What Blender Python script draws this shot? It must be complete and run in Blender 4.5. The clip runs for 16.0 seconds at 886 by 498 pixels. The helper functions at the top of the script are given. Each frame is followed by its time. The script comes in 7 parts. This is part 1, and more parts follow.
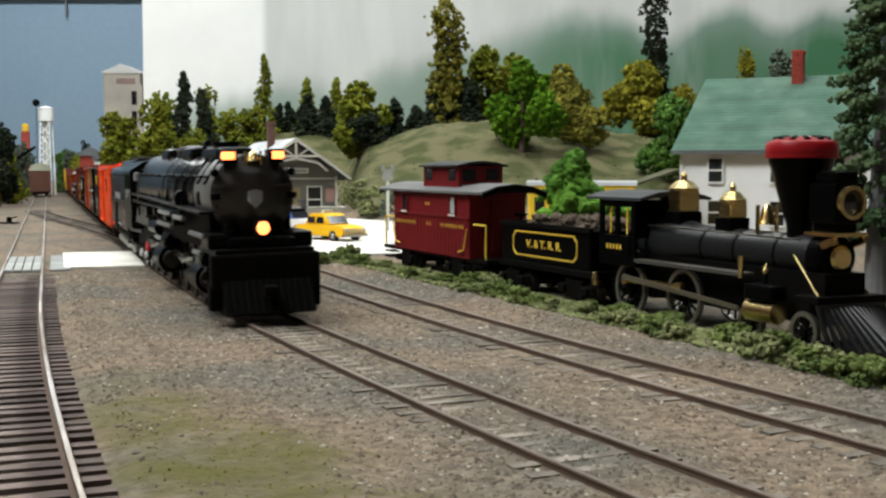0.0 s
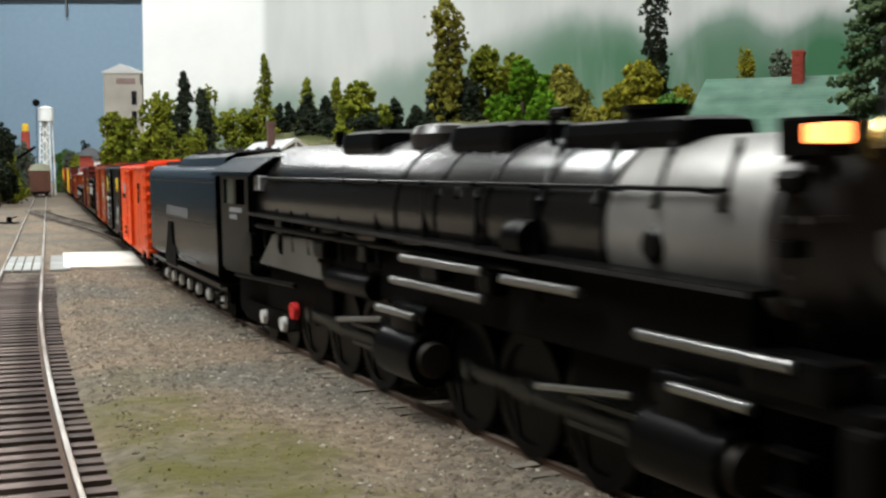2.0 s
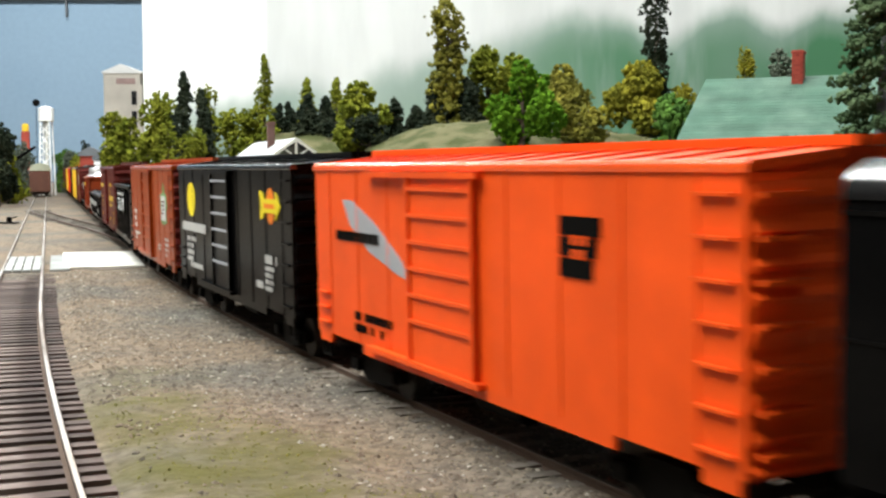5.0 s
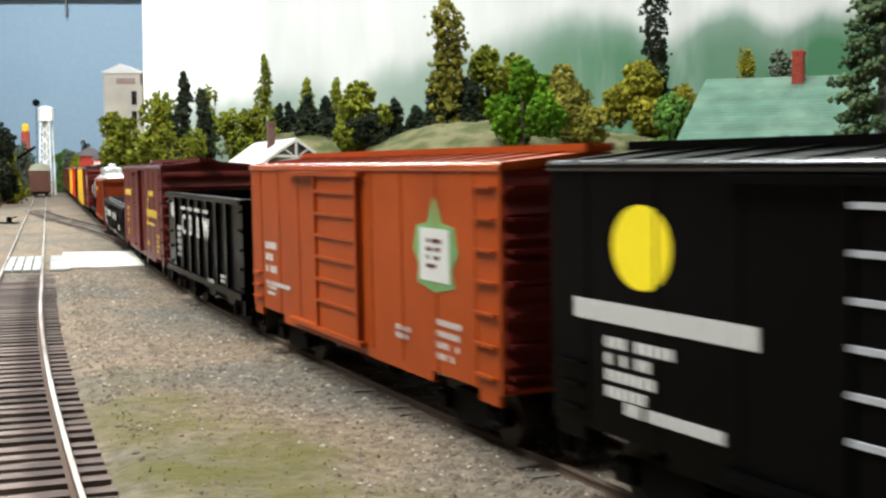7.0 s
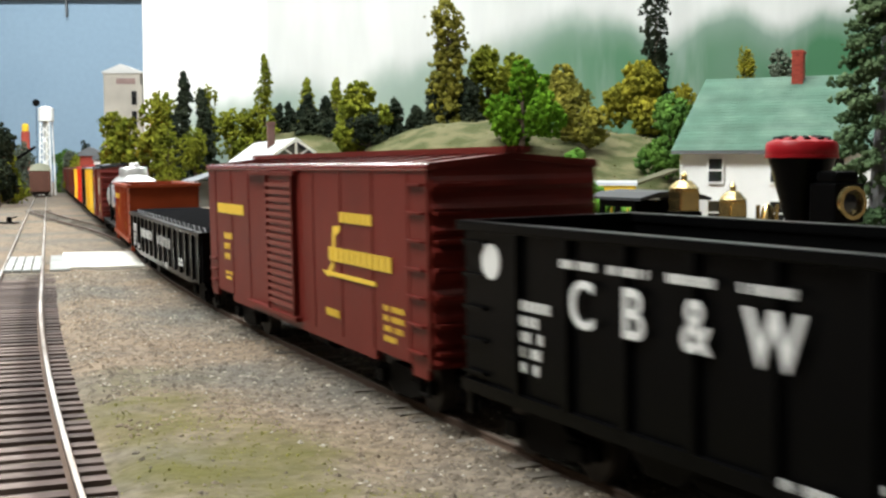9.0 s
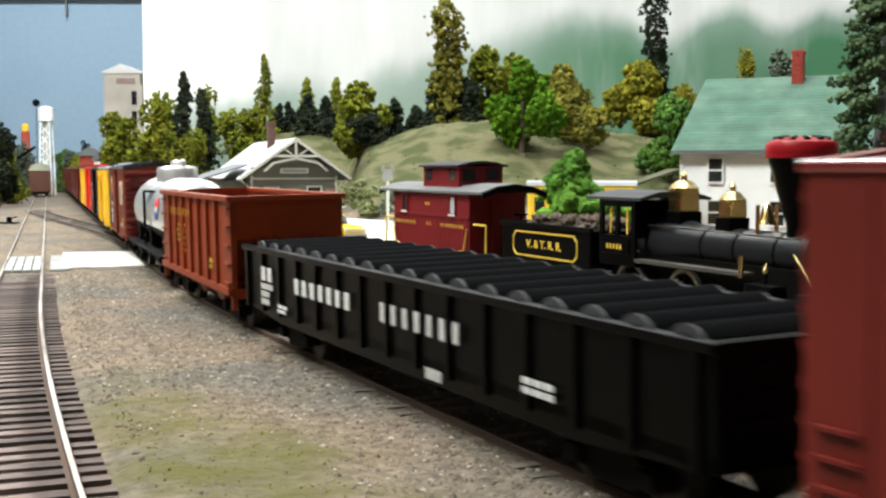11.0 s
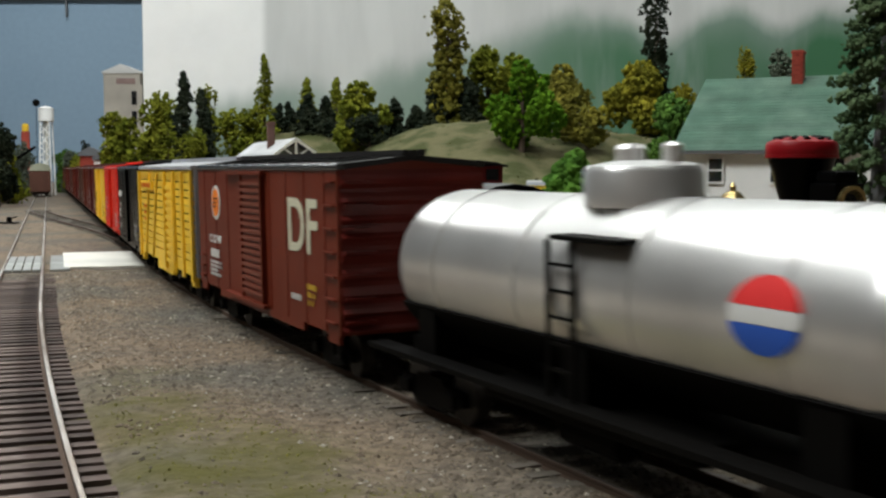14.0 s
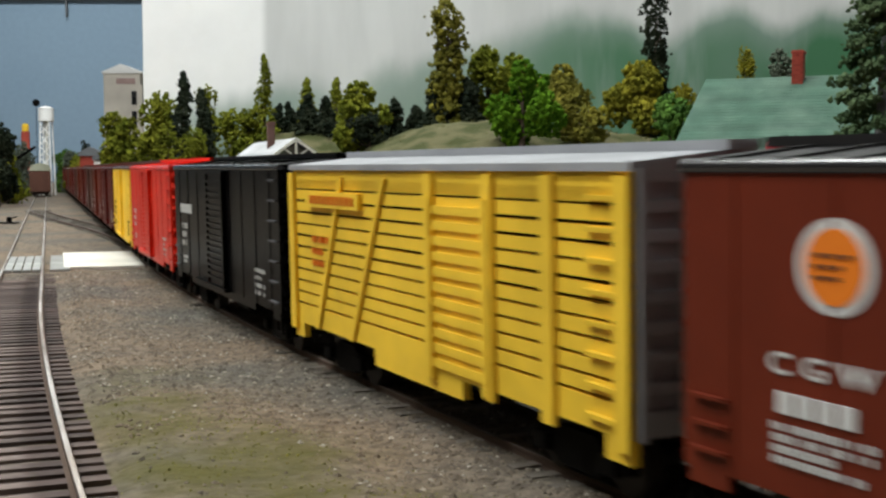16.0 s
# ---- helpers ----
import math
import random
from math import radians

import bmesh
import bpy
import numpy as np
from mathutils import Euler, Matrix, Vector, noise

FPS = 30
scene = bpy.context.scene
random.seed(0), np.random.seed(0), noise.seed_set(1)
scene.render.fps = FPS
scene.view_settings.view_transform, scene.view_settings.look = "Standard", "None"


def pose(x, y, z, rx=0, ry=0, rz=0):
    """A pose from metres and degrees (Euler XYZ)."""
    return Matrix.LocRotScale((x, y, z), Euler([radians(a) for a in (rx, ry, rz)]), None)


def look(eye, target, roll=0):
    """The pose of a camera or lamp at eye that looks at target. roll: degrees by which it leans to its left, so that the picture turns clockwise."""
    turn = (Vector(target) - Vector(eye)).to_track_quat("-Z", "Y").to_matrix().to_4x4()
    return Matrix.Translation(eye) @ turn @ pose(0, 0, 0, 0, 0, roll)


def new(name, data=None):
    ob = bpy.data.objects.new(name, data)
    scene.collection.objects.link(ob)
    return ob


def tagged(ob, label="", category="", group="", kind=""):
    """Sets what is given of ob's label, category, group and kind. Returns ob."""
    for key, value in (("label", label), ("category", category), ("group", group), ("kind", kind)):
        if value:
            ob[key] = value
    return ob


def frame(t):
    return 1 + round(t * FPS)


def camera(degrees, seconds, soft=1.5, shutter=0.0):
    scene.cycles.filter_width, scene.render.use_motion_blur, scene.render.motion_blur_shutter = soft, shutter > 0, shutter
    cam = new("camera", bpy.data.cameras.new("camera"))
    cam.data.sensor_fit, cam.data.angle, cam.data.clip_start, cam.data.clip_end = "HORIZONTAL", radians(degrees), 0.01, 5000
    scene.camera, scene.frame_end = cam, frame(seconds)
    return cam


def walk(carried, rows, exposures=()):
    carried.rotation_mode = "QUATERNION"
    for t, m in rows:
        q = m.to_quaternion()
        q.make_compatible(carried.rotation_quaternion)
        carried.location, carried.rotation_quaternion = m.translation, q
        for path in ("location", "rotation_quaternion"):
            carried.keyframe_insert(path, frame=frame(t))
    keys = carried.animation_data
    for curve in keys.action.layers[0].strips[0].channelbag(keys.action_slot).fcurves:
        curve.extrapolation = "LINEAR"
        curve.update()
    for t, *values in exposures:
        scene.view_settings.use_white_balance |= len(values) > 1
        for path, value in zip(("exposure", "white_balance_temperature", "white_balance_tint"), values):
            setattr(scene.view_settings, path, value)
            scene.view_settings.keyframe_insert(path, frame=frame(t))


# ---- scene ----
# The world is in metres; the layout is a 1:87 model, so its parts are written in millimetres and scaled by MM.
MM = 0.001
SPEED, EASE = 132.1, -0.166

cam = camera(40.9, 16.0, soft=2.5, shutter=0.6)
eye = look((0, 0, 0.0472), (0, 1.0, 0.0472 - math.tan(0.0677)))
walk(cam, [(0, eye), (16.0, eye)], exposures=[(0, -0.12), (1.0, -0.12), (2.2, 0.06), (3.2, 0.42), (4.0, 0.52), (12.8, 0.58), (13.4, 0.22), (14.0, -0.5), (14.6, -0.64), (15.3, -0.5), (16.0, -0.3)])

# ---- light: a closed train room under ceiling fluorescents ----
world = bpy.data.worlds.new("room_air")
scene.world = world
world.use_nodes = True
world.node_tree.nodes["Background"].inputs[0].default_value = (0.75, 0.85, 1.0, 1)
world.node_tree.nodes["Background"].inputs[1].default_value = 0.004


# ---- materials ----
def mat(name, base, rough=0.6, metal=0.0, vary=0.15, scale=60.0, bump=0.15, bump_scale=400.0, second=None, mix_scale=15.0, spec=0.2, per_object=0.0, per_island=0.0, emit=None, power=0.0):
    m = bpy.data.materials.new(name)
    m.use_nodes = True
    nt = m.node_tree
    N, L = nt.nodes, nt.links
    b = N["Principled BSDF"]
    b.inputs["Roughness"].default_value = rough
    b.inputs["Metallic"].default_value = metal
    b.inputs["Specular IOR Level"].default_value = spec
    co = N.new("ShaderNodeTexCoord")
    n1 = N.new("ShaderNodeTexNoise")
    n1.inputs["Scale"].default_value = scale
    n1.inputs["Detail"].default_value = 6
    L.new(co.outputs["Object"], n1.inputs["Vector"])
    n2 = N.new("ShaderNodeTexNoise")
    n2.inputs["Scale"].default_value = mix_scale
    n2.inputs["Detail"].default_value = 3
    L.new(co.outputs["Object"], n2.inputs["Vector"])
    mx = N.new("ShaderNodeMix")
    mx.data_type = "RGBA"
    c2 = second or tuple(c * 0.8 for c in base)
    mx.inputs["A"].default_value = (*base, 1)
    mx.inputs["B"].default_value = (*c2, 1)
    rp = N.new("ShaderNodeValToRGB")
    rp.color_ramp.elements[0].position, rp.color_ramp.elements[1].position = 0.4, 0.62
    L.new(n2.outputs["Fac"], rp.inputs["Fac"])
    L.new(rp.outputs["Color"], mx.inputs["Factor"])
    hsv = N.new("ShaderNodeHueSaturation")
    L.new(mx.outputs["Result"], hsv.inputs["Color"])
    mr = N.new("ShaderNodeMapRange")
    mr.inputs["From Min"].default_value, mr.inputs["From Max"].default_value = 0.3, 0.7
    mr.inputs["To Min"].default_value, mr.inputs["To Max"].default_value = 1 - vary, 1 + vary
    L.new(n1.outputs["Fac"], mr.inputs["Value"])
    value = mr.outputs["Result"]
    for amount, kind, out in ((per_object, "ShaderNodeObjectInfo", "Random"), (per_island, "ShaderNodeNewGeometry", "Random Per Island")):
        if amount:
            oi = N.new(kind)
            m2 = N.new("ShaderNodeMapRange")
            m2.inputs["To Min"].default_value, m2.inputs["To Max"].default_value = 1 - amount, 1 + amount
            L.new(oi.outputs[out], m2.inputs["Value"])
            mu = N.new("ShaderNodeMath")
            mu.operation = "MULTIPLY"
            L.new(value, mu.inputs[0])
            L.new(m2.outputs["Result"], mu.inputs[1])
            value = mu.outputs["Value"]
    L.new(value, hsv.inputs["Value"])
    L.new(hsv.outputs["Color"], b.inputs["Base Color"])
    if bump:
        n3 = N.new("ShaderNodeTexNoise")
        n3.inputs["Scale"].default_value = bump_scale
        n3.inputs["Detail"].default_value = 4
        L.new(co.outputs["Object"], n3.inputs["Vector"])
        bp = N.new("ShaderNodeBump")
        bp.inputs["Strength"].default_value = bump
        bp.inputs["Distance"].default_value = 0.0008
        L.new(n3.outputs["Fac"], bp.inputs["Height"])
        L.new(bp.outputs["Normal"], b.inputs["Normal"])
    if emit:
        b.inputs["Emission Color"].default_value = (*emit, 1)
        b.inputs["Emission Strength"].default_value = power
    return m


def paint(name, c, rough=0.45, spec=0.2, **k):
    return mat(name, c, rough, spec=spec, vary=0.08, scale=90, bump=0.06, bump_scale=900, second=tuple(v * 0.86 for v in c), mix_scale=40, **k)


M = dict(
    black=paint("black_paint", (0.0018, 0.0018, 0.0019), 0.28, spec=0.045),
    engine=paint("engine_black", (0.0026, 0.0025, 0.0025), 0.30, spec=0.07),
    boiler=paint("boiler_black", (0.004, 0.0038, 0.0037), 0.25, spec=1.0),
    tender=paint("tender_black", (0.0026, 0.0025, 0.0025), 0.2, spec=0.06),
    ash_grey=mat("dusty_firebox_grey", (0.095, 0.09, 0.078), 0.6, vary=0.2),
    # smokebox graphite in two tones: lit side shell, then shaded front
    graphite=mat("graphite_lit_shell", (0.27, 0.262, 0.25), 0.36, 0.55, vary=0.12, bump=0.05, second=(0.12, 0.115, 0.11), mix_scale=30),
    smokebox=paint("graphite_shade_tone", (0.026, 0.023, 0.022), 0.3, spec=0.5),
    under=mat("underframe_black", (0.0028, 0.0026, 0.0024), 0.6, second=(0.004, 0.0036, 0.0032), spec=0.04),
    dark_wheel=mat("dark_wheel", (0.035, 0.030, 0.026), 0.5, 0.4),
    wheel=mat("wheel_steel", (0.36, 0.36, 0.35), 0.3, 0.9),
    red_orange=paint("red_orange_paint", (0.82, 0.085, 0.008), 0.4),
    orange=paint("rust_orange_paint", (0.32, 0.052, 0.006), 0.42),
    oxide=paint("maroon_paint", (0.11, 0.013, 0.009), 0.42),
    brown=paint("oxide_brown_paint", (0.145, 0.022, 0.009), 0.46),
    dkbrown=paint("dark_brown_paint", (0.10, 0.045, 0.032), 0.5),
    hopper=paint("oxide_red_paint", (0.23, 0.036, 0.009), 0.46),
    # lighter than the car bodies: the door ribs' highlights put into their colour
    rib_brown=paint("brown_rib_highlight", (0.20, 0.055, 0.035), 0.5),
    rib_maroon=paint("maroon_rib_highlight", (0.17, 0.045, 0.035), 0.5),
    dim_grey=paint("dim_grey_paint", (0.10, 0.10, 0.105), 0.5),
    dim_steel=mat("dim_rod_steel", (0.055, 0.055, 0.05), 0.35, 0.85),
    cab_glass=mat("dark_green_cab_glass", (0.006, 0.022, 0.014), 0.15, spec=0.3, vary=0, bump=0),
    coach_grey=paint("grey_coach_roof", (0.30, 0.31, 0.31), 0.45),
    soot=paint("soot_dark_roof", (0.018, 0.017, 0.017), 0.5),
    red=paint("bright_red_paint", (0.75, 0.03, 0.012), 0.4),
    yellow=paint("chrome_yellow_paint", (0.96, 0.62, 0.05), 0.45),
    silver=mat("silver_paint", (0.86, 0.86, 0.85), 0.30, 0.8, vary=0.05, bump=0.04, second=(0.66, 0.66, 0.65), mix_scale=30),
    grey=paint("grey_paint", (0.34, 0.35, 0.37), 0.5),
    lemon=mat("lemon_lettering", (0.82, 0.66, 0.02), 0.5, vary=0.05, bump=0),
    white=mat("white_lettering", (0.62, 0.62, 0.60), 0.6, vary=0.05, bump=0),
    cream=mat("cream_lettering", (0.62, 0.60, 0.45), 0.6, vary=0.05, bump=0),
    gold=mat("yellow_lettering", (0.74, 0.50, 0.06), 0.5, vary=0.05, bump=0),
    green=mat("green_lettering", (0.16, 0.34, 0.13), 0.5, vary=0.05, bump=0),
    decal_orange=mat("orange_lettering", (0.85, 0.22, 0.02), 0.5, vary=0.05, bump=0),
    decal_red=mat("red_lettering", (0.75, 0.04, 0.04), 0.5, vary=0.05, bump=0),
    decal_blue=mat("blue_lettering", (0.03, 0.10, 0.45), 0.5, vary=0.05, bump=0),
    brass=mat("brass", (0.78, 0.60, 0.27), 0.26, 1.0, vary=0.12, bump=0.05),
    lamp=mat("amber_lamp", (1.0, 0.5, 0.15), 0.4, emit=(1.0, 0.19, 0.05), power=6.0, bump=0),
    rail=mat("rail_steel", (0.50, 0.46, 0.42), 0.32, 0.85, vary=0.15, second=(0.20, 0.13, 0.08), mix_scale=20),
    rail_dull=mat("dull_brown_rail", (0.17, 0.135, 0.11), 0.5, 0.5, vary=0.2, second=(0.10, 0.075, 0.06), mix_scale=30),
    rail_side=mat("rail_rust", (0.10, 0.066, 0.048), 0.8),
    tie=mat("creosoted_tie", (0.066, 0.046, 0.041), 0.85, vary=0.35, per_object=0.45, second=(0.115, 0.09, 0.08), mix_scale=80),
    tie_grey=mat("weathered_tie", (0.095, 0.082, 0.068), 0.9, vary=0.3, per_object=0.3, per_island=0.3, second=(0.15, 0.132, 0.11), mix_scale=80),
    stone=mat("ballast_stone", (0.19, 0.146, 0.105), 0.92, vary=0.25, scale=700, per_island=0.36, second=(0.125, 0.115, 0.096), mix_scale=14, bump=0.3, bump_scale=2500),
    concrete=mat("concrete_slab", (0.68, 0.66, 0.60), 0.85, vary=0.1, second=(0.56, 0.55, 0.50), mix_scale=25),
    plank=mat("grey_planks", (0.24, 0.25, 0.245), 0.85, vary=0.2, per_object=0.12, second=(0.28, 0.29, 0.28)),
    siding_white=mat("white_siding", (0.90, 0.91, 0.90), 0.6, vary=0.04, bump=0.05, second=(0.85, 0.86, 0.85)),
    siding_grey=mat("grey_siding", (0.20, 0.20, 0.175), 0.75, vary=0.1, second=(0.16, 0.16, 0.14)),
    roof_green=mat("green_shingles", (0.062, 0.125, 0.090), 0.85, vary=0.15, per_object=0.12, second=(0.085, 0.145, 0.11), mix_scale=30),
    roof_lit_grey=mat("lit_grey_shingles", (0.50, 0.51, 0.52), 0.8, vary=0.12, per_object=0.12, second=(0.42, 0.43, 0.44)),
    roof_dark=mat("dark_grey_roof", (0.15, 0.16, 0.17), 0.8),
    brick=mat("red_brick", (0.36, 0.065, 0.045), 0.85, per_object=0.2),
    trim=mat("cream_trim", (0.72, 0.72, 0.66), 0.6, vary=0.05),
    glass=mat("dark_window_glass", (0.02, 0.022, 0.025), 0.08, spec=0.7, vary=0, bump=0),
    pale_glass=mat("pale_window_glass", (0.45, 0.50, 0.50), 0.1, vary=0.1, bump=0),
    taxi=paint("taxi_yellow", (0.86, 0.50, 0.02), 0.25),
    car_blue=paint("car_blue", (0.08, 0.16, 0.45), 0.3),
    car_white=paint("car_white", (0.75, 0.76, 0.77), 0.3),
    rubber=mat("tyre_rubber", (0.02, 0.02, 0.02), 0.8),
    coal=mat("coal_load", (0.014, 0.012, 0.011), 0.85, vary=0.4, per_island=0.5),
    trunk=mat("bark", (0.10, 0.075, 0.055), 0.95, vary=0.3),
    bark_grey=mat("grey_bark", (0.22, 0.22, 0.23), 0.95, vary=0.35, bump=0.6),
    wall_blue=mat("pale_blue_wall", (0.235, 0.335, 0.44), 0.85, vary=0.03, second=(0.205, 0.305, 0.41), mix_scale=1.0, bump=0.05),
    plaster=mat("white_plaster", (0.72, 0.72, 0.70), 0.9, vary=0.03),
    # unseen ceiling and walls, darkened to keep fill and reflections low
    dim_ceiling=mat("dim_unseen_ceiling", (0.26, 0.26, 0.25), 0.95, vary=0.1),
    panel=mat("dark_unseen_wall", (0.06, 0.045, 0.035), 0.8, vary=0.2),
    carpet=mat("dark_floor", (0.12, 0.11, 0.10), 0.95, vary=0.2),
    caboose=paint("caboose_maroon", (0.155, 0.010, 0.012), 0.5),
    cap_red=paint("stack_red", (0.26, 0.006, 0.010), 0.4),
)


def foliage(name, c, c2):
    return mat(name, c, 0.95, vary=0.22, scale=350, bump=0.6, bump_scale=900, second=c2, mix_scale=45, per_island=0.3, spec=0.03)


F = dict(
    olive=foliage("olive_foliage", (0.155, 0.165, 0.018), (0.085, 0.105, 0.012)),
    dark=foliage("dark_fir_foliage", (0.014, 0.020, 0.013), (0.026, 0.032, 0.019)),
    green=foliage("green_foliage", (0.075, 0.15, 0.028), (0.04, 0.09, 0.02)),
    bright=foliage("bright_green_foliage", (0.085, 0.18, 0.012), (0.045, 0.11, 0.008)),
    light=foliage("light_green_foliage", (0.10, 0.215, 0.03), (0.045, 0.11, 0.018)),
    brown=foliage("brownish_olive_foliage", (0.17, 0.155, 0.026), (0.10, 0.10, 0.02)),
    yellow=foliage("yellow_olive_foliage", (0.22, 0.20, 0.022), (0.125, 0.125, 0.016)),
    # second tone paints bough highlights between darker gaps
    blue=foliage("bluish_fir_foliage", (0.05, 0.085, 0.04), (0.105, 0.15, 0.075)),
    grey=foliage("greyish_foliage", (0.10, 0.12, 0.09), (0.075, 0.09, 0.065)),
    bush=foliage("bush_foliage", (0.115, 0.145, 0.045), (0.06, 0.085, 0.028)),
    pale=foliage("pale_bush_foliage", (0.19, 0.205, 0.095), (0.125, 0.145, 0.06)),
)


# ---- mesh helpers (millimetres) ----
def bx(bm, x0, x1, y0, y1, z0, z1, bevel=0.0):
    r = bmesh.ops.create_cube(bm, size=1.0, matrix=Matrix.Translation(((x0 + x1) / 2, (y0 + y1) / 2, (z0 + z1) / 2)) @ Matrix.Diagonal((x1 - x0, y1 - y0, z1 - z0, 1)))
    if bevel:
        es = list({e for v in r["verts"] for e in v.link_edges})
        bmesh.ops.bevel(bm, geom=es, offset=bevel, segments=2, affect="EDGES", profile=0.6)


def cyl(bm, a, b, r0, r1=None, n=16, caps=True):
    a, b = Vector(a), Vector(b)
    q = (b - a).to_track_quat("Z", "Y").to_matrix().to_4x4()
    bmesh.ops.create_cone(bm, cap_ends=caps, segments=n, radius1=max(r0, 1e-4), radius2=max(r0 if r1 is None else r1, 1e-4), depth=(b - a).length, matrix=Matrix.Translation((a + b) / 2) @ q)


def prism(bm, profile, x0, x1, axis="x"):
    """A closed profile of (y, z) pulled from x0 to x1, or of (x, z) pulled along y."""
    put = (lambda s, p: (s, p[0], p[1])) if axis == "x" else (lambda s, p: (p[0], s, p[1]))
    A = [bm.verts.new(put(x0, p)) for p in profile]
    B = [bm.verts.new(put(x1, p)) for p in profile]
    n = len(profile)
    fs = [bm.faces.new(A[::-1]), bm.faces.new(B)]
    for i in range(n):
        fs.append(bm.faces.new((A[i], A[(i + 1) % n], B[(i + 1) % n], B[i])))
    bmesh.ops.recalc_face_normals(bm, faces=fs)


def lathe(bm, profile, n=24, origin=(0, 0, 0), turn=None):
    """Turn (radius, z) points round the z axis."""
    m = Matrix.Translation(origin) @ (turn or Matrix.Identity(4))
    rings = [[bm.verts.new(m @ Vector((max(r, 1e-3) * math.cos(i * math.tau / n), max(r, 1e-3) * math.sin(i * math.tau / n), z))) for i in range(n)] for r, z in profile]
    fs = []
    for A, B in zip(rings, rings[1:]):
        for i in range(n):
            fs.append(bm.faces.new((A[i], A[(i + 1) % n], B[(i + 1) % n], B[i])))
    if profile[0] == profile[-1]:
        bmesh.ops.remove_doubles(bm, verts=rings[0] + rings[-1], dist=1e-5)
        fs = [f for f in fs if f.is_valid]
    else:
        fs += [bm.faces.new(rings[0][::-1]), bm.faces.new(rings[-1])]
    bmesh.ops.recalc_face_normals(bm, faces=fs)


def part(name, bm, material, parent=None, label="", smooth=None):
    me = bpy.data.meshes.new(name)
    bm.transform(Matrix.Scale(MM, 4))
    bm.to_mesh(me)
    bm.free()
    if smooth:
        me.polygons.foreach_set("use_smooth", [True] * len(me.polygons))
        me.set_sharp_from_angle(angle=radians(smooth))
    me.materials.append(M[material] if isinstance(material, str) else material)
    ob = new(name, me)
    if parent:
        ob.parent = parent
    if label:
        tagged(ob, label)
    return ob


def made(name, build, material, parent=None, label="", smooth=None):
    bm = bmesh.new()
    build(bm)
    return part(name, bm, material, parent, label, smooth)


def shared(name, source, parent, x=0, y=0, z=0, rz=0.0, rx=0.0, ry=0.0):
    ob = new(name, source.data)
    ob.parent = parent
    ob.matrix_basis = pose(x * MM, y * MM, z * MM, rx, ry, rz)
    return ob


def thing(name, x, y, z, rz, label, category, group="", kind=""):
    ob = new(name)
    ob.empty_display_size = 0.01
    ob.matrix_basis = pose(x * MM, y * MM, z * MM, 0, 0, rz)
    return tagged(ob, label, category, group, kind)


def raw(name, verts, faces, material, parent=None, smooth=False):
    me = bpy.data.meshes.new(name)
    me.from_pydata([tuple(c * MM for c in v) for v in verts] if not isinstance(verts, np.ndarray) else (verts * MM).tolist(), [], faces if not isinstance(faces, np.ndarray) else faces.tolist())
    me.materials.append(M[material] if isinstance(material, str) else material)
    if smooth:
        me.polygons.foreach_set("use_smooth", [True] * len(me.polygons))
    ob = new(name, me)
    if parent:
        ob.parent = parent
    return ob


def words(name, text, size, material, parent, x, y, z, side=-1, squash=1.0, label=""):
    """Flat letters on a car's side, centred at x, z; size is the letters' height."""
    cu = bpy.data.curves.new("letters", "FONT")
    cu.body, cu.size, cu.align_x, cu.align_y = text, size * 1.38 * MM, "CENTER", "CENTER"
    cu.extrude = 0.08 * MM
    cu.offset = size * 0.018 * MM
    tmp = new("letters", cu)
    me = bpy.data.meshes.new_from_object(tmp.evaluated_get(bpy.context.evaluated_depsgraph_get()))
    bpy.data.objects.remove(tmp)
    ob = new(name, me)
    me.materials.clear()
    me.materials.append(M[material])
    ob.parent = parent
    turn = pose(0, 0, 0, 90, 0, 0 if side < 0 else 180)
    ob.matrix_basis = Matrix.Translation((x * MM, y * MM, z * MM)) @ turn @ Matrix.Diagonal((squash, 1, 1, 1))
    if label:
        tagged(ob, label)
    return ob


# ---- the lines of the tracks ----
def main_x(y):
    d = min(max(599.4 - y, 0.0), 900.0)
    return -106.65 + 0.3368 * (500 - y) + 3.5726e-4 * d * d / 2


def left_x(y):
    d = min(max(428 - y, 0.0), 600.0)
    return -155 - 0.332 * (y - 428) + 2.2e-4 * d * d / 2


def track_line(fx, y0, y1, step=4.0):
    ys = np.arange(y0, y1, -step)
    return np.array([(fx(y), y) for y in ys])


def parallel(pts, off):
    t = np.gradient(pts, axis=0)
    t /= np.linalg.norm(t, axis=1)[:, None]
    return pts + off * np.column_stack((t[:, 1], -t[:, 0]))


# the main line comes out of a bend behind the scenery and runs straight, then bends past the camera
bend = [(main_x(2500) + 900 * 0.9477 + 900 * math.cos(a), 2500 + 900 * 0.3192 + 900 * math.sin(a)) for a in np.linspace(radians(60), radians(198.6), 160)]
MAIN = np.vstack((np.array([(bend[0][0] + 2.5 * k * 0.866, bend[0][1] - 2.5 * k * 0.5) for k in range(900, 0, -6)]), np.array(bend), track_line(main_x, 2496, -700)))
MAIN_S = np.concatenate([[0], np.cumsum(np.linalg.norm(np.diff(MAIN, axis=0), axis=1))])
MAIN_S -= np.interp(-200.0, -MAIN[-700:, 1], MAIN_S[-700:])


def on_main(s):
    return Vector((float(np.interp(s, MAIN_S, MAIN[:, 0])), float(np.interp(s, MAIN_S, MAIN[:, 1]))))


def ride(s, base):
    """The pose of a vehicle whose middle is s along the main line, its trucks base apart; the outer rail is a little high."""
    a, b = on_main(s - base / 2), on_main(s + base / 2)
    c = (a + b) / 2
    return pose(c.x * MM, c.y * MM, 0, 1.2, 0, math.degrees(math.atan2(b.y - a.y, b.x - a.x)))


def at_time(start, t):
    return start + SPEED * t + EASE * (t - 8) ** 2


